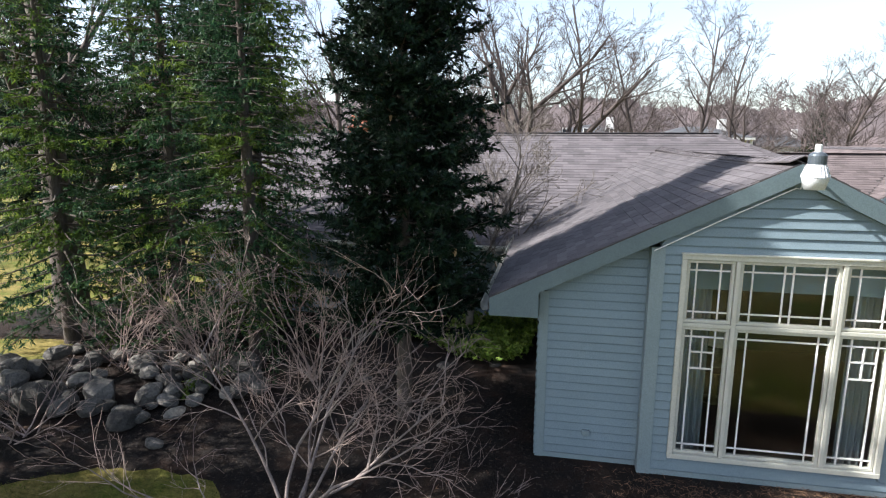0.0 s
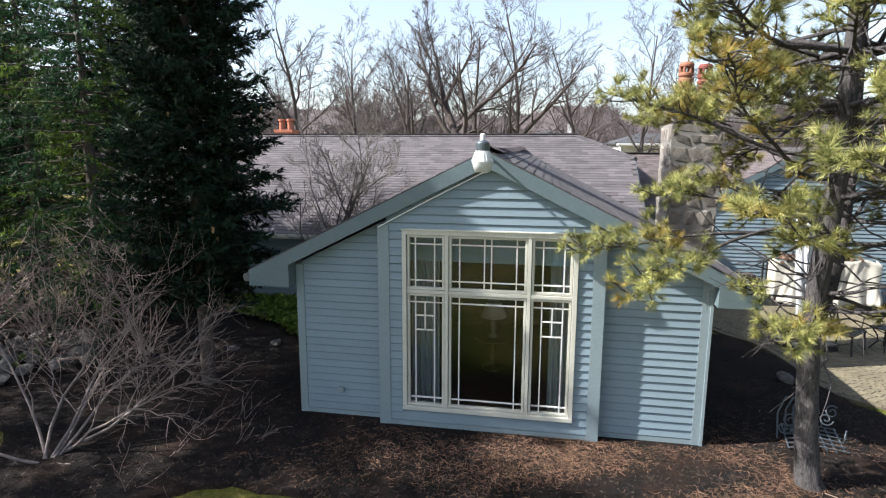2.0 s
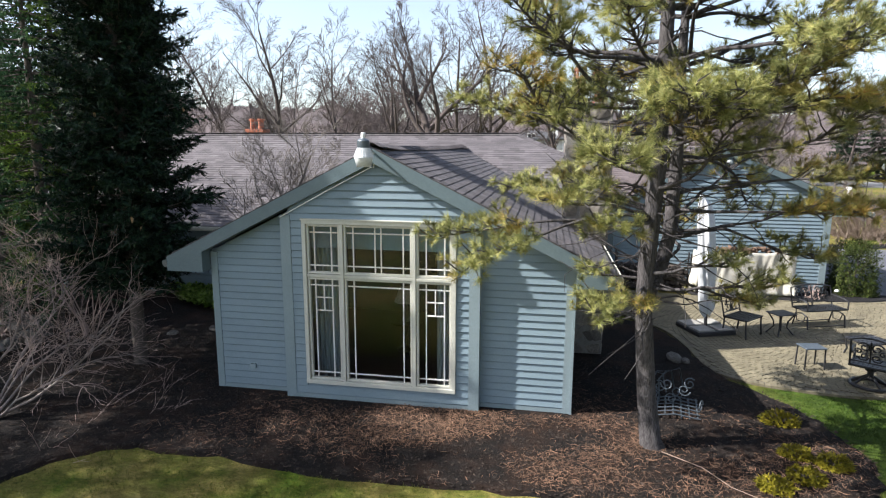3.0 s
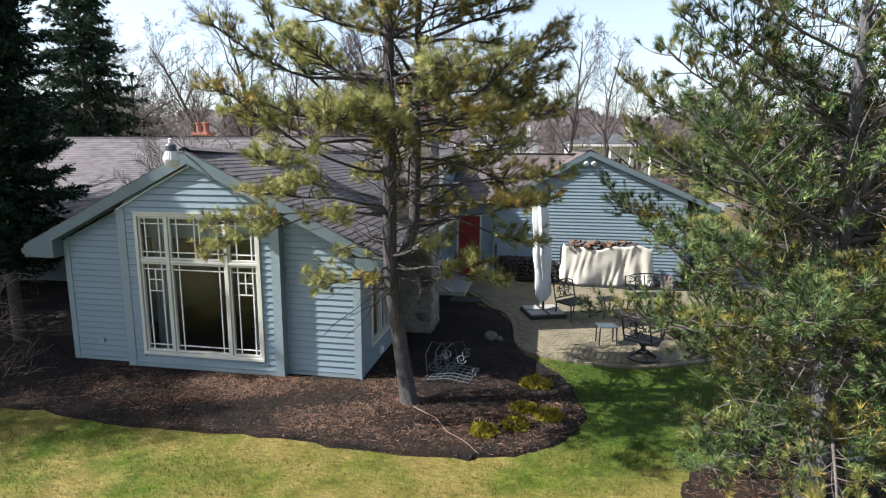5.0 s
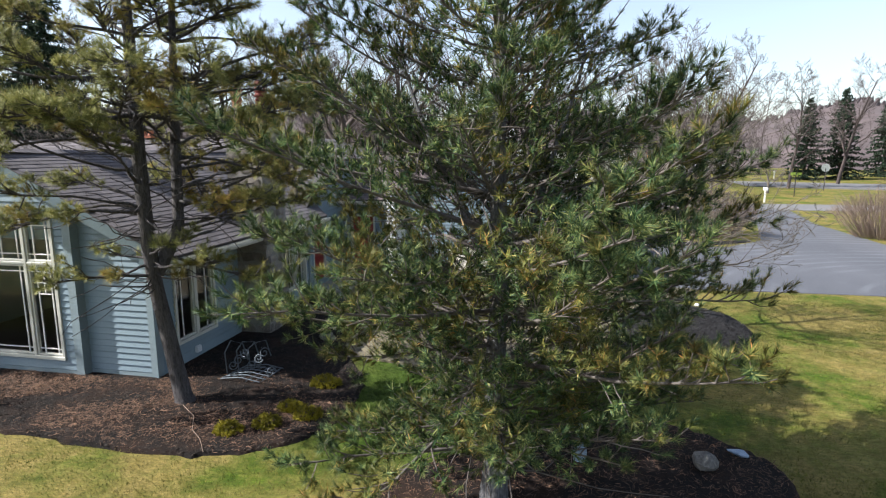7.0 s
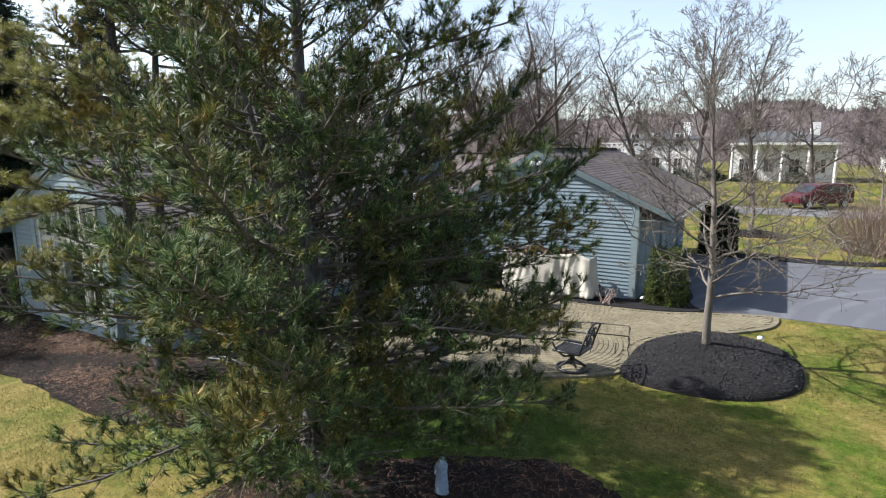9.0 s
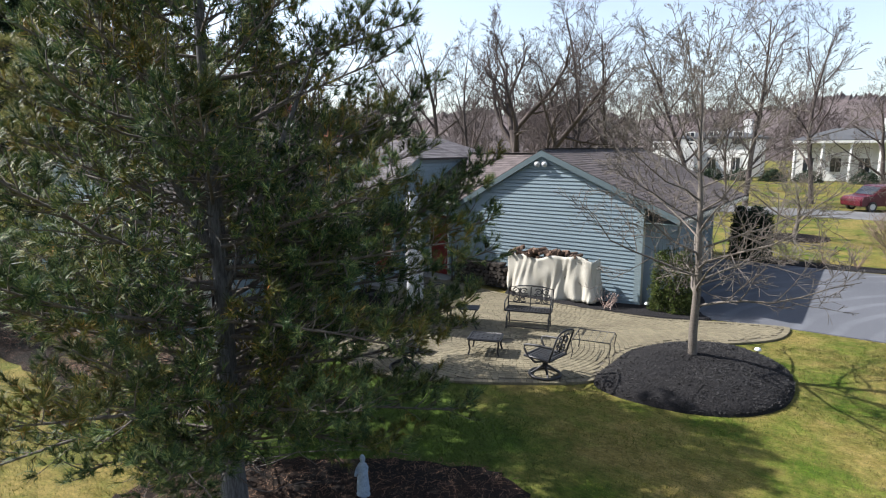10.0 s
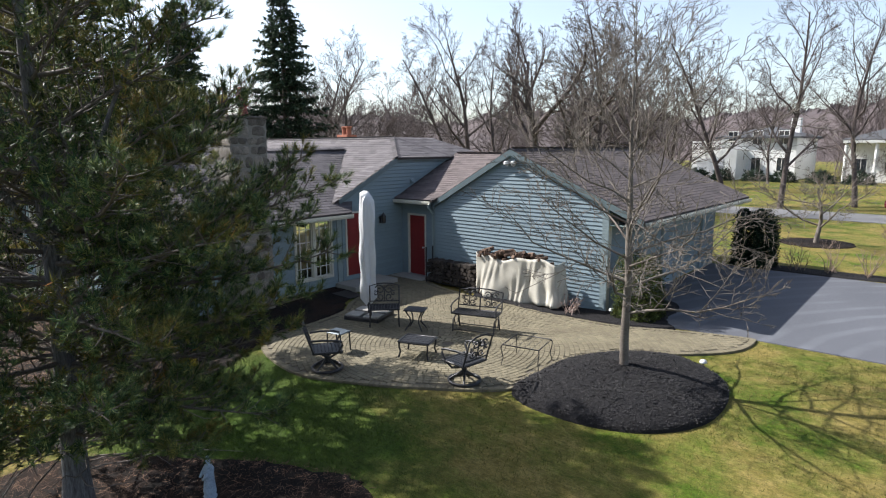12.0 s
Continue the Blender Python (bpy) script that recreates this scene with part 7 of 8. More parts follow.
tagged(obj("ground_cover", needles("ground_cover", tu, LEAF_G, rngg, count=7, length=0.085, along=0.02, spread=70, width=0.045)), "bright green pachysandra ground cover by the house", "ground cover", kind="stuff")

# ---- beyond the garden ----


def make_far_house(at, turn, w, d, h, roof_h, label, garage=False, deck=False, columns=False):
    t = tagged(new("far_house"), label, "house")
    t.matrix_basis = pose(*at, 0, 0, turn)
    bm = bmesh.new()
    box(bm, -w / 2, 0, 0, w / 2, d, h)
    part("wall", bm, WHITE, t)
    bm = bmesh.new()
    eave = [bm.verts.new((x, y, z)) for z in (h - 0.2, h) for x, y in ((-w / 2 - 0.5, -0.5), (w / 2 + 0.5, -0.5), (w / 2 + 0.5, d + 0.5), (-w / 2 - 0.5, d + 0.5))]
    ridge = [bm.verts.new((x, d / 2, h + roof_h)) for x in (-w / 2 + d * 0.4, w / 2 - d * 0.4)]
    bm.faces.new(eave[3::-1])
    for k in range(4):
        bm.faces.new((eave[k], eave[(k + 1) % 4], eave[4 + (k + 1) % 4], eave[4 + k]))
    bm.faces.new((eave[4], eave[5], ridge[1], ridge[0]))
    bm.faces.new((eave[6], eave[7], ridge[0], ridge[1]))
    bm.faces.new((eave[5], eave[6], ridge[1]))
    bm.faces.new((eave[7], eave[4], ridge[0]))
    bmesh.ops.recalc_face_normals(bm, faces=bm.faces)
    part("roof", bm, FARROOF, t)
    n = int(w / 2.2)
    for lv in range(2 if h > 4.5 else 1):
        for k in range(n):
            x = -w / 2 + w * (k + 0.5) / n
            z = 1.0 + lv * 2.8
            win = new("window")
            win.parent = t
            bm = bmesh.new()
            box(bm, x - 0.45, -0.03, z, x + 0.45, 0.05, z + 1.35)
            part("pane", bm, DARKGLASS, win)
            bm = bmesh.new()
            for q in ((x - 0.52, z - 0.07, x + 0.52, z), (x - 0.52, z + 1.35, x + 0.52, z + 1.42), (x - 0.52, z, x - 0.45, z + 1.35), (x + 0.45, z, x + 0.52, z + 1.35), (x - 0.02, z, x + 0.02, z + 1.35)):
                box(bm, q[0], -0.06, q[1], q[2], 0.04, q[3])
            part("window_frame", bm, WHITE, win)
    bm = bmesh.new()
    box(bm, w * 0.28, d * 0.45, h, w * 0.28 + 0.9, d * 0.45 + 0.7, h + roof_h + 0.9)
    part("chimney", bm, WHITE, t)
    if columns:
        for k in range(5):
            bm = bmesh.new()
            x = -w / 2 + w * k / 4
            cyl(bm, (x, -1.5, 0), (x, -1.5, h - 0.2), 0.16, n=10)
            part("column", bm, WHITE, t)
        bm = bmesh.new()
        box(bm, -w / 2 - 0.3, -1.8, h - 0.35, w / 2 + 0.3, 0.1, h - 0.1)
        part("porch_roof", bm, WHITE, t)
    if garage:
        bm = bmesh.new()
        box(bm, -w / 2 - 1.9, -3.0, 0, 0.2 - w / 2 + 2.6, 1.0, 3.2)
        part("garage_wall", bm, WHITE, t)
        bm = bmesh.new()
        box(bm, -w / 2 - 1.3, -3.06, 0.1, -w / 2 + 1.5, -2.98, 2.3)
        part("garage_door", bm, COVER, t)
        for k in range(8):
            x = -w / 2 - 1.9 + 4.5 * k / 7
            bm = bmesh.new()
            box(bm, x - 0.07, -3.0, 3.2, x + 0.07, -2.9, 4.1)
            part("rail_post", bm, WHITE, t)
            if k < 7:
                for z0, z1 in ((3.35, 3.9), (3.9, 3.35)):
                    bm = bmesh.new()
                    cyl(bm, (x, -2.95, z0), (x + 4.5 / 7, -2.95, z1), 0.05, n=4)
                    part("rail_brace", bm, WHITE, t)
        bm = bmesh.new()
        box(bm, -w / 2 - 1.95, -3.02, 4.0, -w / 2 + 2.75, -2.88, 4.14)
        part("hand_rail", bm, WHITE, t)
    return t


make_far_house((0.6, 66.0, 0.75), -4, 7.6, 8, 4.6, 1.1, "white two-storey house with a garage and roof deck", garage=True)
make_far_house((13.6, 65.0, 0.75), 3, 9.4, 8, 4.2, 1.2, "pale two-storey colonial house with porch columns", columns=True)
for k, (x, y) in enumerate(((-4.2, 62.4), (-1.6, 62.0), (1.5, 62.2), (4.2, 61.8), (7.4, 61.6), (10.5, 61.4), (15, 61.0))):
    make_leaf_bush((x, y, 0.68), 1.1, 0.7, 1.2, NEEDLE_F, "dark clipped shrub before a far house", 180 + k, 420, size=0.22, group="shrubs before the far houses")
make_far_house((31, 96, 0.5), -12, 11, 8, 3.2, 1.8, "low white house beyond the far lawn")


def make_car(x, y, turn):
    t = tagged(new("parked_car"), "deep red van parked along the street", "car")
    bm = bmesh.new()
    prism(bm, [(-2.3, 0.35), (2.3, 0.35), (2.35, 0.75), (2.2, 0.95), (1.45, 1.05), (0.75, 1.65), (0.4, 1.72), (-2.05, 1.72), (-2.3, 1.1)], -0.9, 0.9)
    bmesh.ops.bevel(bm, geom=bm.edges[:], offset=0.06, segments=2, affect="EDGES")
    part("body", bm, REDCAR, t, smooth=False)
    for y0 in (-0.915, 0.905):
        for a, b in ((-1.95, -0.9), (-0.8, 0.2)):
            bm = bmesh.new()
            box(bm, a, y0, 1.1, b, y0 + 0.01, 1.55)
            part("side_window", bm, DARKGLASS, t)
    bm = bmesh.new()
    prism(bm, [(0.82, 1.6), (1.4, 1.12), (1.43, 1.12), (0.85, 1.62)], -0.75, 0.75)
    part("windscreen", bm, DARKGLASS, t)
    for wx in (-1.45, 1.5):
        for wy in (-0.85, 0.85):
            wh = new("wheel")
            wh.parent = t
            bm = bmesh.new()
            cyl(bm, (wx, wy - 0.1, 0.33), (wx, wy + 0.1, 0.33), 0.33, n=18)
            part("tyre", bm, RUBBER, wh)
            bm = bmesh.new()
            cyl(bm, (wx, wy - 0.11, 0.33), (wx, wy + 0.11, 0.33), 0.2, n=14)
            part("rim", bm, STEEL, wh)
    t.matrix_basis = pose(x, y, 0.02, 0, 0, turn)


make_car(16.2, 42.9, 222)


def make_sign(x, y, h, kind):
    t = tagged(new("street_sign" if kind != "mailbox" else "mailbox"), {"green": "thin green street sign on a post", "back": "grey back of an octagonal sign on a post", "mailbox": "white post with a small mailbox arm"}[kind], "sign" if kind != "mailbox" else "mailbox")
    t.location = (x, y, 0)
    bm = bmesh.new()
    cyl(bm, (0, 0, 0), (0, 0, h), 0.04 if kind != "mailbox" else 0.07, n=8)
    part("post", bm, WHITE if kind == "mailbox" else IRON, t)
    bm = bmesh.new()
    if kind == "green":
        box(bm, -0.45, -0.02, h - 0.25, 0.45, 0.02, h)
        part("panel", bm, LEAF_G, t)
    elif kind == "back":
        cyl(bm, (0, -0.02, h), (0, 0.02, h), 0.42, n=8)
        part("panel", bm, STEEL, t)
    else:
        box(bm, -0.12, -0.3, h - 0.15, 0.12, 0.25, h + 0.12, 0.04)
        part("mailbox_body", bm, WHITE, t)


make_sign(30.8, 49.0, 2.2, "green")
make_sign(36.5, 57.5, 2.4, "back")
make_sign(26.4, 42.6, 1.1, "mailbox")
make_sign(39.0, 80.0, 1.3, "mailbox")
sheet("mulch_bed", smooth_loop([(12.5, 18.35), (16, 18.4), (18.5, 19.6), (18.8, 20.4), (16, 19.4), (12.6, 19.3)], 4), 0.02, MULCHB, "dark mulch strip along the far side of the driveway", "mulch bed", seed=8)
for k, (x, y, h) in enumerate(((13.3, 18.8, 0.9), (14.3, 18.9, 1.0), (15.4, 18.9, 0.9), (16.4, 19.1, 1.0), (17.2, 19.5, 0.9))):
    make_shrub((x, y, 0), 160 + k, h, 9, "small leafless shrub in the strip by the driveway", BARKT, 0.5, 3)


def make_lawn_tree(x, y, seed, h, r, levels=4):
    rng = np.random.default_rng(seed)
    ms = bare_meshes(rng, h, r, 0.13, BARKS, levels=levels, forks=(9, 7, 6, 4), clear=0.25, rise=0.4, twig_r=0.006, sides=(6, 4, 3, 3), trunk_bend=0.12, wander=0.2, tip_up=0.02)
    plant("crabapple_tree", "low spreading leafless ornamental tree on the front lawn", (x, y, 0), ms, group="ornamental trees on the front lawn")


make_lawn_tree(12.75, 26.0, 171, 2.6, 3.4)
ring = smooth_loop([(12.75 + 1.5 * math.cos(k * 0.785), 26.0 + 1.5 * math.sin(k * 0.785)) for k in range(8)], 4)
sheet("mulch_bed", ring, 0.02, MULCH, "round mulch ring under the ornamental tree", "mulch bed", seed=6)
make_lawn_tree(18.6, 29.5, 172, 3.0, 3.2, 3)
make_lawn_tree(29.5, 52, 173, 3.2, 2.0, 3)
make_lawn_tree(24, 50, 174, 3.0, 2.0, 3)
# ---- small pieces: shingles, pavers, chips, grass ----


def shingle_mesh(w, d):
    v = np.array([(-w / 2, 0, -0.006), (w / 2, 0, -0.006), (w / 2, 0, 0.012), (-w / 2, 0, 0.012), (-w / 2, d, -0.006), (w / 2, d, -0.006), (w / 2, d, 0.001), (-w / 2, d, 0.001)])
    f = np.array([(0, 1, 2, 3), (3, 2, 6, 7), (0, 3, 7, 4), (1, 5, 6, 2), (4, 7, 6, 5)])
    return v, f


def row_limits(a, b, at):
    """Where the outline (a uphill, b sideways) lies at each height: the least and the greatest b."""
    lo, hi = np.full(at.shape, 1e9), np.full(at.shape, -1e9)
    for k in range(len(a)):
        a0, b0, a1, b1 = a[k - 1], b[k - 1], a[k], b[k]
        if abs(a1 - a0) < 1e-6:
            continue
        t = (at - a0) / (a1 - a0)
        hit = (t >= -1e-6) & (t <= 1 + 1e-6)
        c = b0 + (b1 - b0) * t
        lo = np.where(hit, np.minimum(lo, c), lo)
        hi = np.where(hit, np.maximum(hi, c), hi)
    lo = np.where(lo > 1e8, b.min(), lo)
    return lo, np.where(hi < -1e8, b.max(), hi)


def lay_shingles():
    rng = np.random.default_rng(7)
    sv, sf = shingle_mesh(0.309, 0.2)
    near, far = sv, shingle_mesh(0.318, 0.2)[0]
    me = arrays("shingle", sv, sf, SHINGLE)
    plans = {k: np.array(p) for k, (_, p) in ROOFS.items()}
    made = 0
    for key, (plane, plan) in ROOFS.items():
        p = plans[key]
        sv = near if key[0] == "a" else far
        gx = plane(1, 0) - plane(0, 0)
        gy = plane(0, 1) - plane(0, 0)
        g = math.hypot(gx, gy)
        up2 = np.array([gx, gy]) / g                      # uphill on plan
        side2 = np.array([up2[1], -up2[0]])
        up3 = np.array([up2[0], up2[1], g]) / math.hypot(1, g)
        side3 = np.array([side2[0], side2[1], 0.0])
        nrm = np.cross(side3, up3)
        a, b = p @ up2, p @ side2
        course = 0.143 * (1 / math.hypot(1, g))
        rows = []
        k = 0
        s = a.min() - 0.01
        while s < a.max() - 0.03:
            off = (0.5 if k % 2 else 0.0) * 0.32 + rng.uniform(-0.03, 0.03)
            t = b.min() + 0.16 + off - 0.32
            while t < b.max():
                rows.append((s, t))
                t += 0.32
            s += course
            k += 1
        rows = np.array(rows)
        xy = rows[:, :1] * up2 + rows[:, 1:] * side2
        mid = xy + up2 * 0.07
        ok = inside(p, mid[:, 0], mid[:, 1])
        z = np.array([plane(x, y) for x, y in mid])
        for other, (pl2, _) in ROOFS.items():
            if other != key:
                z2 = np.array([pl2(x, y) for x, y in mid])
                ok &= ~(inside(plans[other], mid[:, 0], mid[:, 1]) & (z2 > z + 0.03))
        xy = xy[ok]
        base = np.array([(x, y, plane(x, y)) for x, y in xy])
        base += nrm * rng.uniform(0.001, 0.003, (len(base), 1))
        basis = np.stack([side3, up3, nrm], 1)
        # the stretch over the living-room gable comes nearest: each of its shingles by itself
        alone = np.zeros(len(base), bool)
        if key == "a_right":
            alone = base[:, 1] < 1.5
        elif key == "a_left":
            alone = base[:, 1] < 1.1
        if alone.sum() > 310:
            alone[np.flatnonzero(alone)[310:]] = False
        lo, hi = row_limits(p @ up2, p @ side2, xy @ up2 + 0.07)
        s0 = xy @ side2
        cut = (s0 - 0.16 < lo + 0.004) | (s0 + 0.16 > hi - 0.004)
        alone &= ~cut
        for q in base[alone]:
            ob = obj("shingle", me, ROOF_OBS[key])
            m4 = Matrix(basis.tolist()).to_4x4()
            m4.translation = Vector(q)
            ob.matrix_basis = m4
        rest = base[~alone]
        if len(rest):
            v = (sv @ basis.T)[None] + rest[:, None]
            # the end pieces are cut along the rake
            sv2 = v[..., 0] * side2[0] + v[..., 1] * side2[1]
            av2 = v[..., 0] * up2[0] + v[..., 1] * up2[1]
            lo, hi = row_limits(p @ up2, p @ side2, np.clip(av2, a.min() + 1e-3, a.max() - 1e-3))
            v += (np.clip(sv2, lo + 0.004, hi - 0.004) - sv2)[..., None] * side3
            f = sf[None] + (np.arange(len(rest)) * 8)[:, None, None]
            tagged(obj("shingle_field", arrays("shingle_field", v.reshape(-1, 3), f.reshape(-1, 4), SHINGLEG if key[0] in "gl" else SHINGLE), ROOF_OBS[key]), kind="stuff")


lay_shingles()


def ridge_caps(p, q, key, rise=None):
    """Folded cap shingles along a ridge or hip; rise: how far they stand off it along the way, from 0 to 1."""
    p, q = np.array(p, float), np.array(q, float)
    d = unit(q - p)
    s = unit(np.cross(d, (0, 0, 1)))
    total = np.linalg.norm(q - p)
    n = int(total / 0.145)
    vs, fs = [], []
    rng = np.random.default_rng(4)
    for k in range(n):
        a = p + d * 0.145 * k
        b = a + d * 0.21
        lift = np.array([0, 0, 0.012 + rng.uniform(0, 0.006) + (rise(0.145 * k / total) if rise else 0.0)])
        for c, h in ((a, 0.022), (b, 0.006)):
            for off, dz in ((-0.15, -0.072), (0, 0.0), (0.15, -0.072)):
                vs.append(c + s * off + lift + (0, 0, dz + h))
        i = 6 * k
        fs += [(i, i + 1, i + 4, i + 3), (i + 1, i + 2, i + 5, i + 4)]
    me = arrays("ridge_cap", vs, np.array(fs), SHINGLE)
    ob = tagged(obj("ridge_cap", me, ROOF_OBS[key]), kind="stuff")
    sol = ob.modifiers.new("thickness", "SOLIDIFY")
    sol.thickness = 0.014


ridge_caps((-0.03, -0.12, 4.2), (-0.03, 9.6, 4.2), "a_right", lambda u: 0.075 * (u - 0.35) ** 2 / 0.42 + 0.035 * math.exp(-(u / 0.08) ** 2) - 0.005)
ridge_caps((-12.3, 10.63, 4.64), (1.65, 10.63, 4.64), "b_front")
ridge_caps((7.66, 9.34, 4.22), (7.66, 18.7, 4.22), "g_right")
ridge_caps((3.24, 9.27, 3.96), (1.65, 10.63, 4.64), "b_clip")
ridge_caps((3.24, 11.99, 3.96), (1.65, 10.63, 4.64), "b_clip")


def lay_pavers():
    """Concrete pavers in rings about the middle of the patio."""
    rng = np.random.default_rng(13)
    cx, cy = 9.2, 4.9
    rows = []
    r = 0.18
    while r < 8.5:
        n = max(6, int(2 * math.pi * r / 0.138))
        a0 = rng.uniform(0, 6.28)
        for k in range(n):
            a = a0 + 2 * math.pi * k / n
            rows.append((cx + r * math.cos(a), cy + r * math.sin(a), a, 2 * math.pi * r / n))
        r += 0.104
    rows = np.array(rows)
    # a border course along the edge; the rings end against it
    edge = np.concatenate([PATIO, PATIO[:1]])
    step = np.hypot(*np.diff(edge, axis=0).T)
    way = np.concatenate([[0], np.cumsum(step)])
    at = np.arange(0, way[-1], 0.104)
    ex, ey = np.interp(at, way, edge[:, 0]), np.interp(at, way, edge[:, 1])
    tx, ty = np.gradient(ex), np.gradient(ey)
    ln = np.hypot(tx, ty) + 1e-9
    turn = 1.0 if np.sum(PATIO[:, 0] * np.roll(PATIO[:, 1], -1) - np.roll(PATIO[:, 0], -1) * PATIO[:, 1]) > 0 else -1.0
    border = np.stack([ex - turn * ty / ln * 0.068, ey + turn * tx / ln * 0.068, np.arctan2(ty, tx), np.full(len(at), 0.104)], 1)
    gap = np.hypot(rows[:, None, 0] - border[None, :, 0], rows[:, None, 1] - border[None, :, 1]).min(1)
    ok = inside(PATIO, rows[:, 0], rows[:, 1]) & (gap > 0.108)
    rows = np.concatenate([rows[ok], border])
    rows = rows[~inside(MOUND, rows[:, 0], rows[:, 1])]
    w, d, h = 0.0478, 0.0645, 0.03
    v = np.array([(-w, -d, -0.02), (w, -d, -0.02), (w, d, -0.02), (-w, d, -0.02), (-w, -d, h - 0.005), (w, -d, h - 0.005), (w, d, h - 0.005), (-w, d, h - 0.005),
                  (-w + 0.006, -d + 0.006, h), (w - 0.006, -d + 0.006, h), (w - 0.006, d - 0.006, h), (-w + 0.006, d - 0.006, h)])
    f = np.array([(0, 1, 5, 4), (1, 2, 6, 5), (2, 3, 7, 6), (3, 0, 4, 7), (4, 5, 9, 8), (5, 6, 10, 9), (6, 7, 11, 10), (7, 4, 8, 11), (8, 9, 10, 11)])
    me = arrays("paver", v, f, PAVER)
    patio = bpy.data.objects["patio"]
    near = np.argsort(np.hypot(rows[:, 0] - 9.8, rows[:, 1] - 2.6))[:300]
    mask = np.zeros(len(rows), bool)
    mask[near] = True
    for x, y, a, _ in rows[mask]:
        ob = obj("paver", me, patio)
        ob.matrix_basis = pose(x, y, rng.normal() * 0.0015, rng.normal() * 0.4, rng.normal() * 0.4, math.degrees(a) + rng.normal() * 0.8)
    rest = rows[~mask]
    c, s = np.cos(rest[:, 2]), np.sin(rest[:, 2])
    x = v[None, :, 0] * c[:, None] - v[None, :, 1] * s[:, None] + rest[:, :1]
    y = v[None, :, 0] * s[:, None] + v[None, :, 1] * c[:, None] + rest[:, 1:2]
    z = np.broadcast_to(v[None, :, 2], x.shape) + rng.normal(size=(len(rest), 1)) * 0.0015
    ff = f[None] + (np.arange(len(rest)) * 12)[:, None, None]
    tagged(obj("paver_field", arrays("paver_field", np.stack([x, y, z], -1).reshape(-1, 3), ff.reshape(-1, 4), PAVER), patio), kind="stuff")


lay_pavers()


def slivers(name, x, y, z, length, width, material, rng, curl=0.15, lift=0.25):
    """Short bent slivers scattered on the ground: three-cornered strips of two faces."""
    n = len(x)
    a = rng.uniform(0, 2 * math.pi, n)
    d = np.stack([np.cos(a), np.sin(a), rng.uniform(-0.05, lift, n)], 1)
    s = np.stack([-np.sin(a), np.cos(a), rng.normal(size=n) * 0.5], 1)
    ln = (length * rng.uniform(0.5, 1.4, n))[:, None]
    w = (width * rng.uniform(0.6, 1.4, n))[:, None]
    p = np.stack([x, y, z], 1)
    m = p + d * ln * 0.5 + s * ln * curl * rng.normal(size=(n, 1))
    e = p + d * ln
    e[:, 2] = p[:, 2] + rng.uniform(0, 0.012, n)
    v = np.stack([p - s * w, p + s * w, m - s * w, m + s * w, e], 1).reshape(-1, 3)
    i = np.arange(n)[:, None] * 5
    return arrays(name, v, [i + np.array([[0, 1, 3, 2]]), i + np.array([[2, 3, 4]])], material)


def scatter(poly, n, x0, x1, y0, y1, rng, avoid=None):
    x, y = rng.uniform(x0, x1, n), rng.uniform(y0, y1, n)
    ok = inside(poly, x, y)
    if avoid is not None:
        ok &= ~avoid(x, y)
    return x[ok], y[ok]


rngs = np.random.default_rng(77)
indoors = lambda x, y: (x > -3.05) & (x < 3.15) & (y > 0.0)
x, y = scatter(BED, 26000, -10, 7.2, -3.8, 3.0, rngs, indoors)
tagged(obj("bark_chips", slivers("bark_chips", x, y, np.full(len(x), 0.032), 0.05, 0.009, CHIP, rngs)), "scattered dark bark chips on the bed", "mulch", kind="stuff")
x, y = rngs.normal(2.6, 2.6, 24000), -0.75 + rngs.normal(size=24000) * 0.75
ok = inside(BED, x, y) & ~indoors(x, y) & (np.sin(x * 2.3 + np.sin(y * 3.1) * 1.5) + np.sin(x * 0.9 - y * 2.2) + rngs.normal(size=24000) * 0.7 > -0.1)
x, y = x[ok], y[ok]
tagged(obj("pine_straw", slivers("pine_straw", x, y, np.full(len(x), 0.04), 0.11, 0.0027, STRAW, rngs, 0.2, 0.2)), "rust-brown fallen pine needles on the mulch", "pine straw", kind="stuff")
x, y = scatter(ISLAND, 9000, 8, 13.6, -4.3, 0.2, rngs)
tagged(obj("pine_straw", slivers("pine_straw", x, y, np.full(len(x), 0.035), 0.1, 0.0024, STRAW, rngs, 0.2, 0.2)), "rust-brown needles under the white pine", "pine straw", kind="stuff")
q = rngs.uniform(size=(15000, 2)) * (3.2, 4.0) + (11.5, 3.35)
ok = inside(MOUND, q[:, 0], q[:, 1])
q = q[ok]
rim = MOUND - (13.0, 5.45)
turn = np.arctan2(rim[:, 1], rim[:, 0])
order = np.argsort(turn)
edge_r = np.interp(np.arctan2(q[:, 1] - 5.45, q[:, 0] - 13.0), turn[order], np.hypot(rim[:, 0], rim[:, 1])[order], period=2 * math.pi)
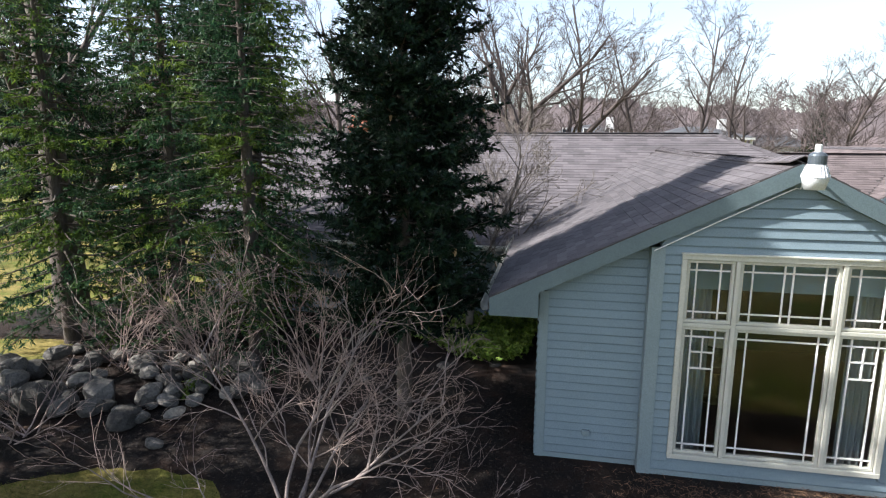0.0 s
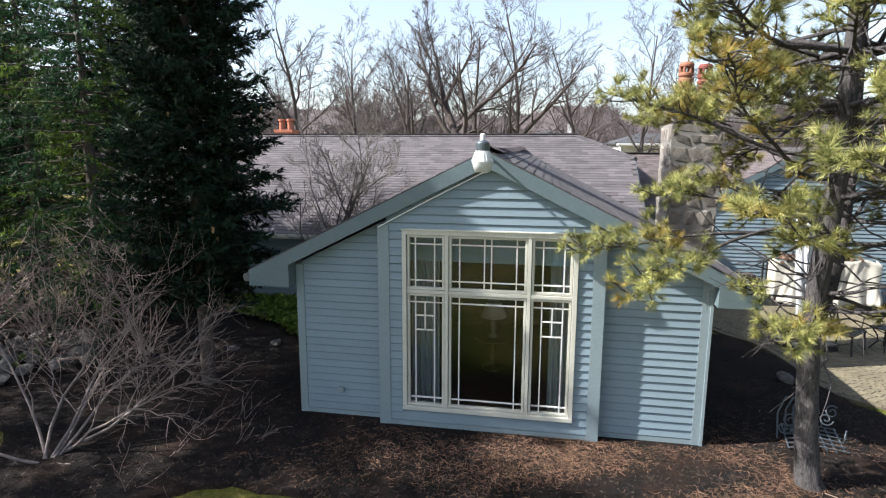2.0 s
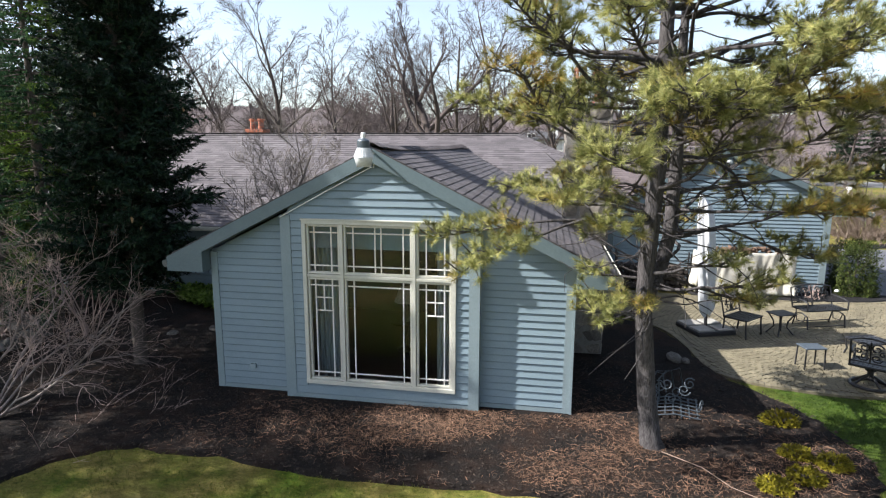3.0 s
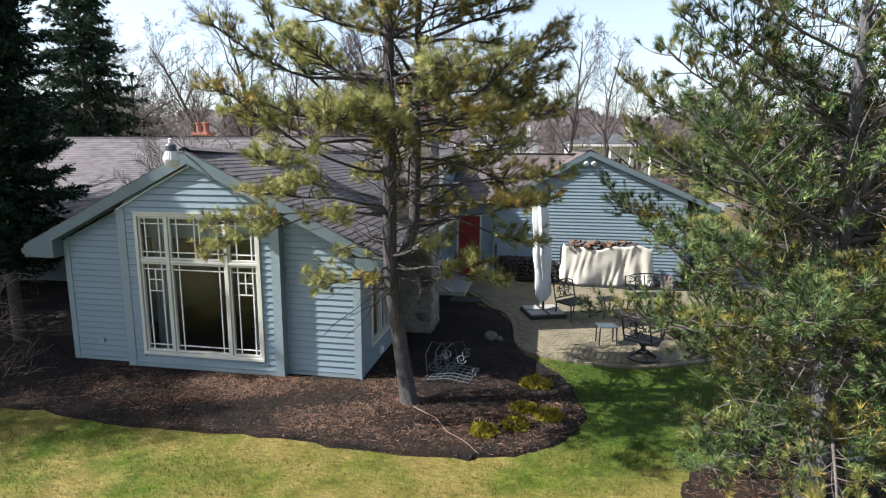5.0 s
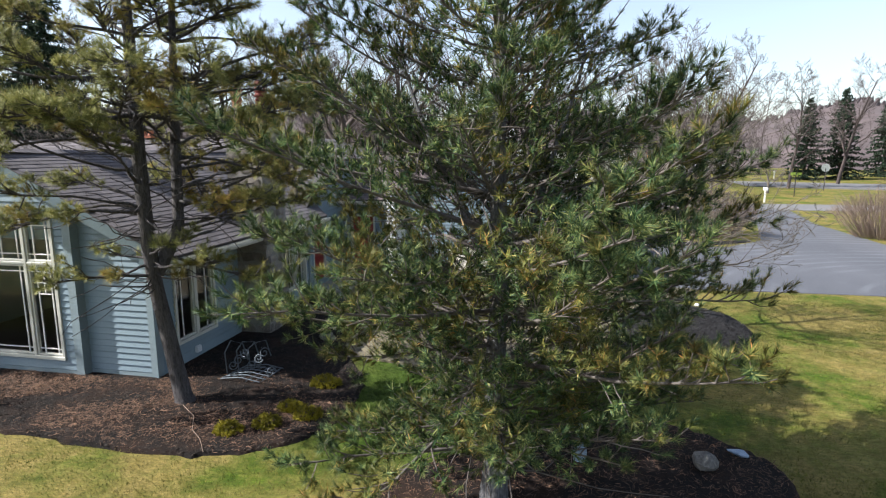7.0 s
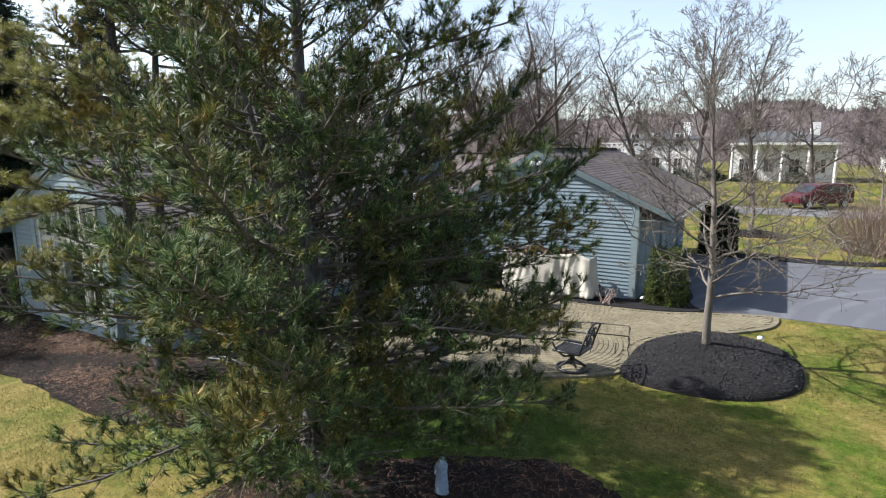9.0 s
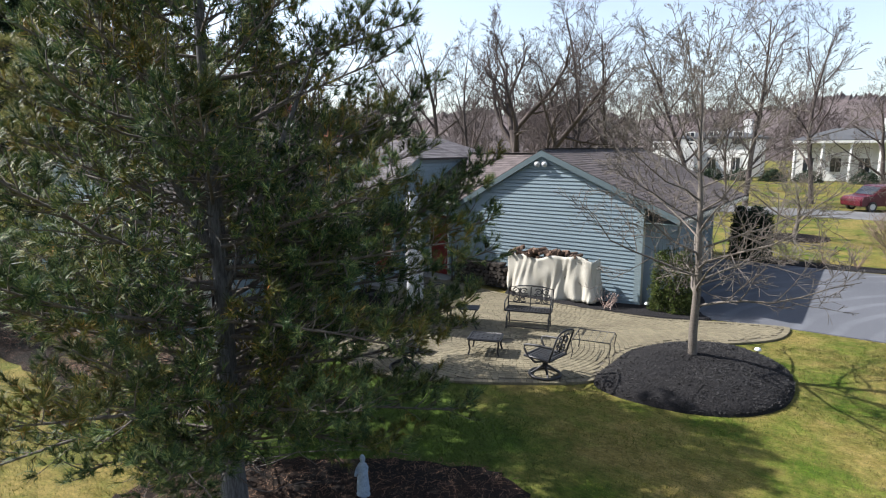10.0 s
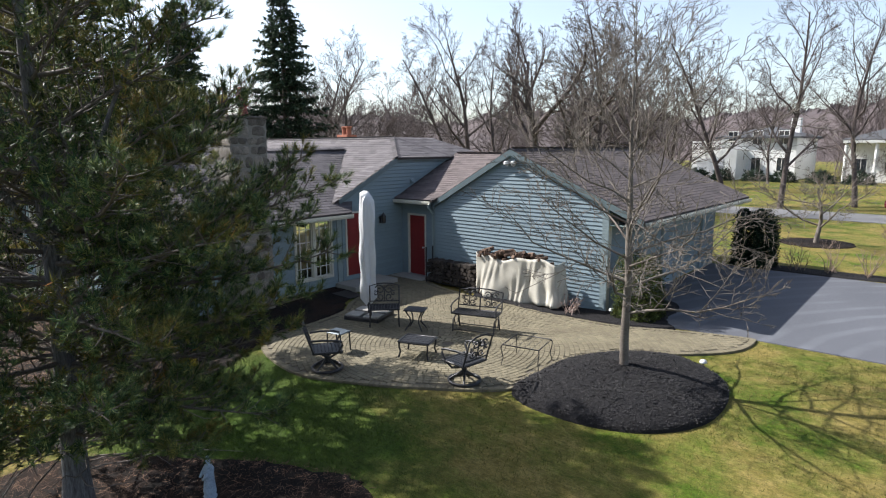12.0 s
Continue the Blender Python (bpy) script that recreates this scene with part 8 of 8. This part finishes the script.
dist = np.hypot(q[:, 0] - 13.0, q[:, 1] - 5.45) / edge_r
zz = np.interp(dist, (0, 0.2, 0.4, 0.6, 0.8, 0.93, 0.985, 1.0), (0.335, 0.32, 0.3, 0.26, 0.19, 0.12, 0.06, 0.03)) + 0.004
tagged(obj("bark_chips", slivers("bark_chips", q[:, 0], q[:, 1], zz, 0.04, 0.0065, CHIPB, rngs)), "coarse black mulch chips on the mound", "mulch", kind="stuff")


def grow_grass(name, n, x0, x1, y0, y1, height, seed, lush=False):
    rng = np.random.default_rng(seed)
    x, y = rng.uniform(x0, x1, n), rng.uniform(y0, y1, n)
    bad = inside(BED, x, y) | inside(ISLAND, x, y) | inside(PATIO, x, y) | inside(MOUND, x, y) | inside(DRIVE, x, y)
    bad |= (np.hypot((x - LUSH_SHADE[0]) / LUSH_SHADE[2], (y - LUSH_SHADE[1]) / LUSH_SHADE[3]) + rng.normal(size=n) * 0.12 < 0.95) != lush
    x, y = x[~bad], y[~bad]
    m = len(x)
    a = rng.uniform(0, 6.28, m)
    w = rng.uniform(0.002, 0.0045, m)
    h = height * rng.uniform(0.5, 1.3, m) * (0.75 + 0.35 * np.sin(x * 1.9 + 1.3 * np.sin(y * 1.7)) * np.sin(y * 2.3))
    lean = rng.normal(size=(m, 2)) * 0.55
    p = np.stack([x, y, np.full(m, -0.02)], 1)
    s = np.stack([np.cos(a) * w, np.sin(a) * w, np.zeros(m)], 1)
    tip = p + np.stack([lean[:, 0] * h, lean[:, 1] * h, h], 1)
    v = np.stack([p - s, p + s, tip], 1).reshape(-1, 3)
    tagged(obj(name, arrays(name, v, np.arange(m * 3).reshape(-1, 3), GRASSL if lush else GRASSB)), "lush green grass beside the patio, darkened for the pine's shade" if lush else "short spring grass, green with straw-coloured blades", "grass", kind="stuff")


grow_grass("grass", 95000, -5, 16, -5.6, -1.0, 0.05, 1)
grow_grass("grass", 70000, 6.5, 19, -2.0, 10.0, 0.05, 2)
grow_grass("grass", 60000, 5, 12.6, -2.2, 2.6, 0.05, 4, True)
grow_grass("grass", 14000, -11, -5.5, -4.0, -0.9, 0.05, 3)
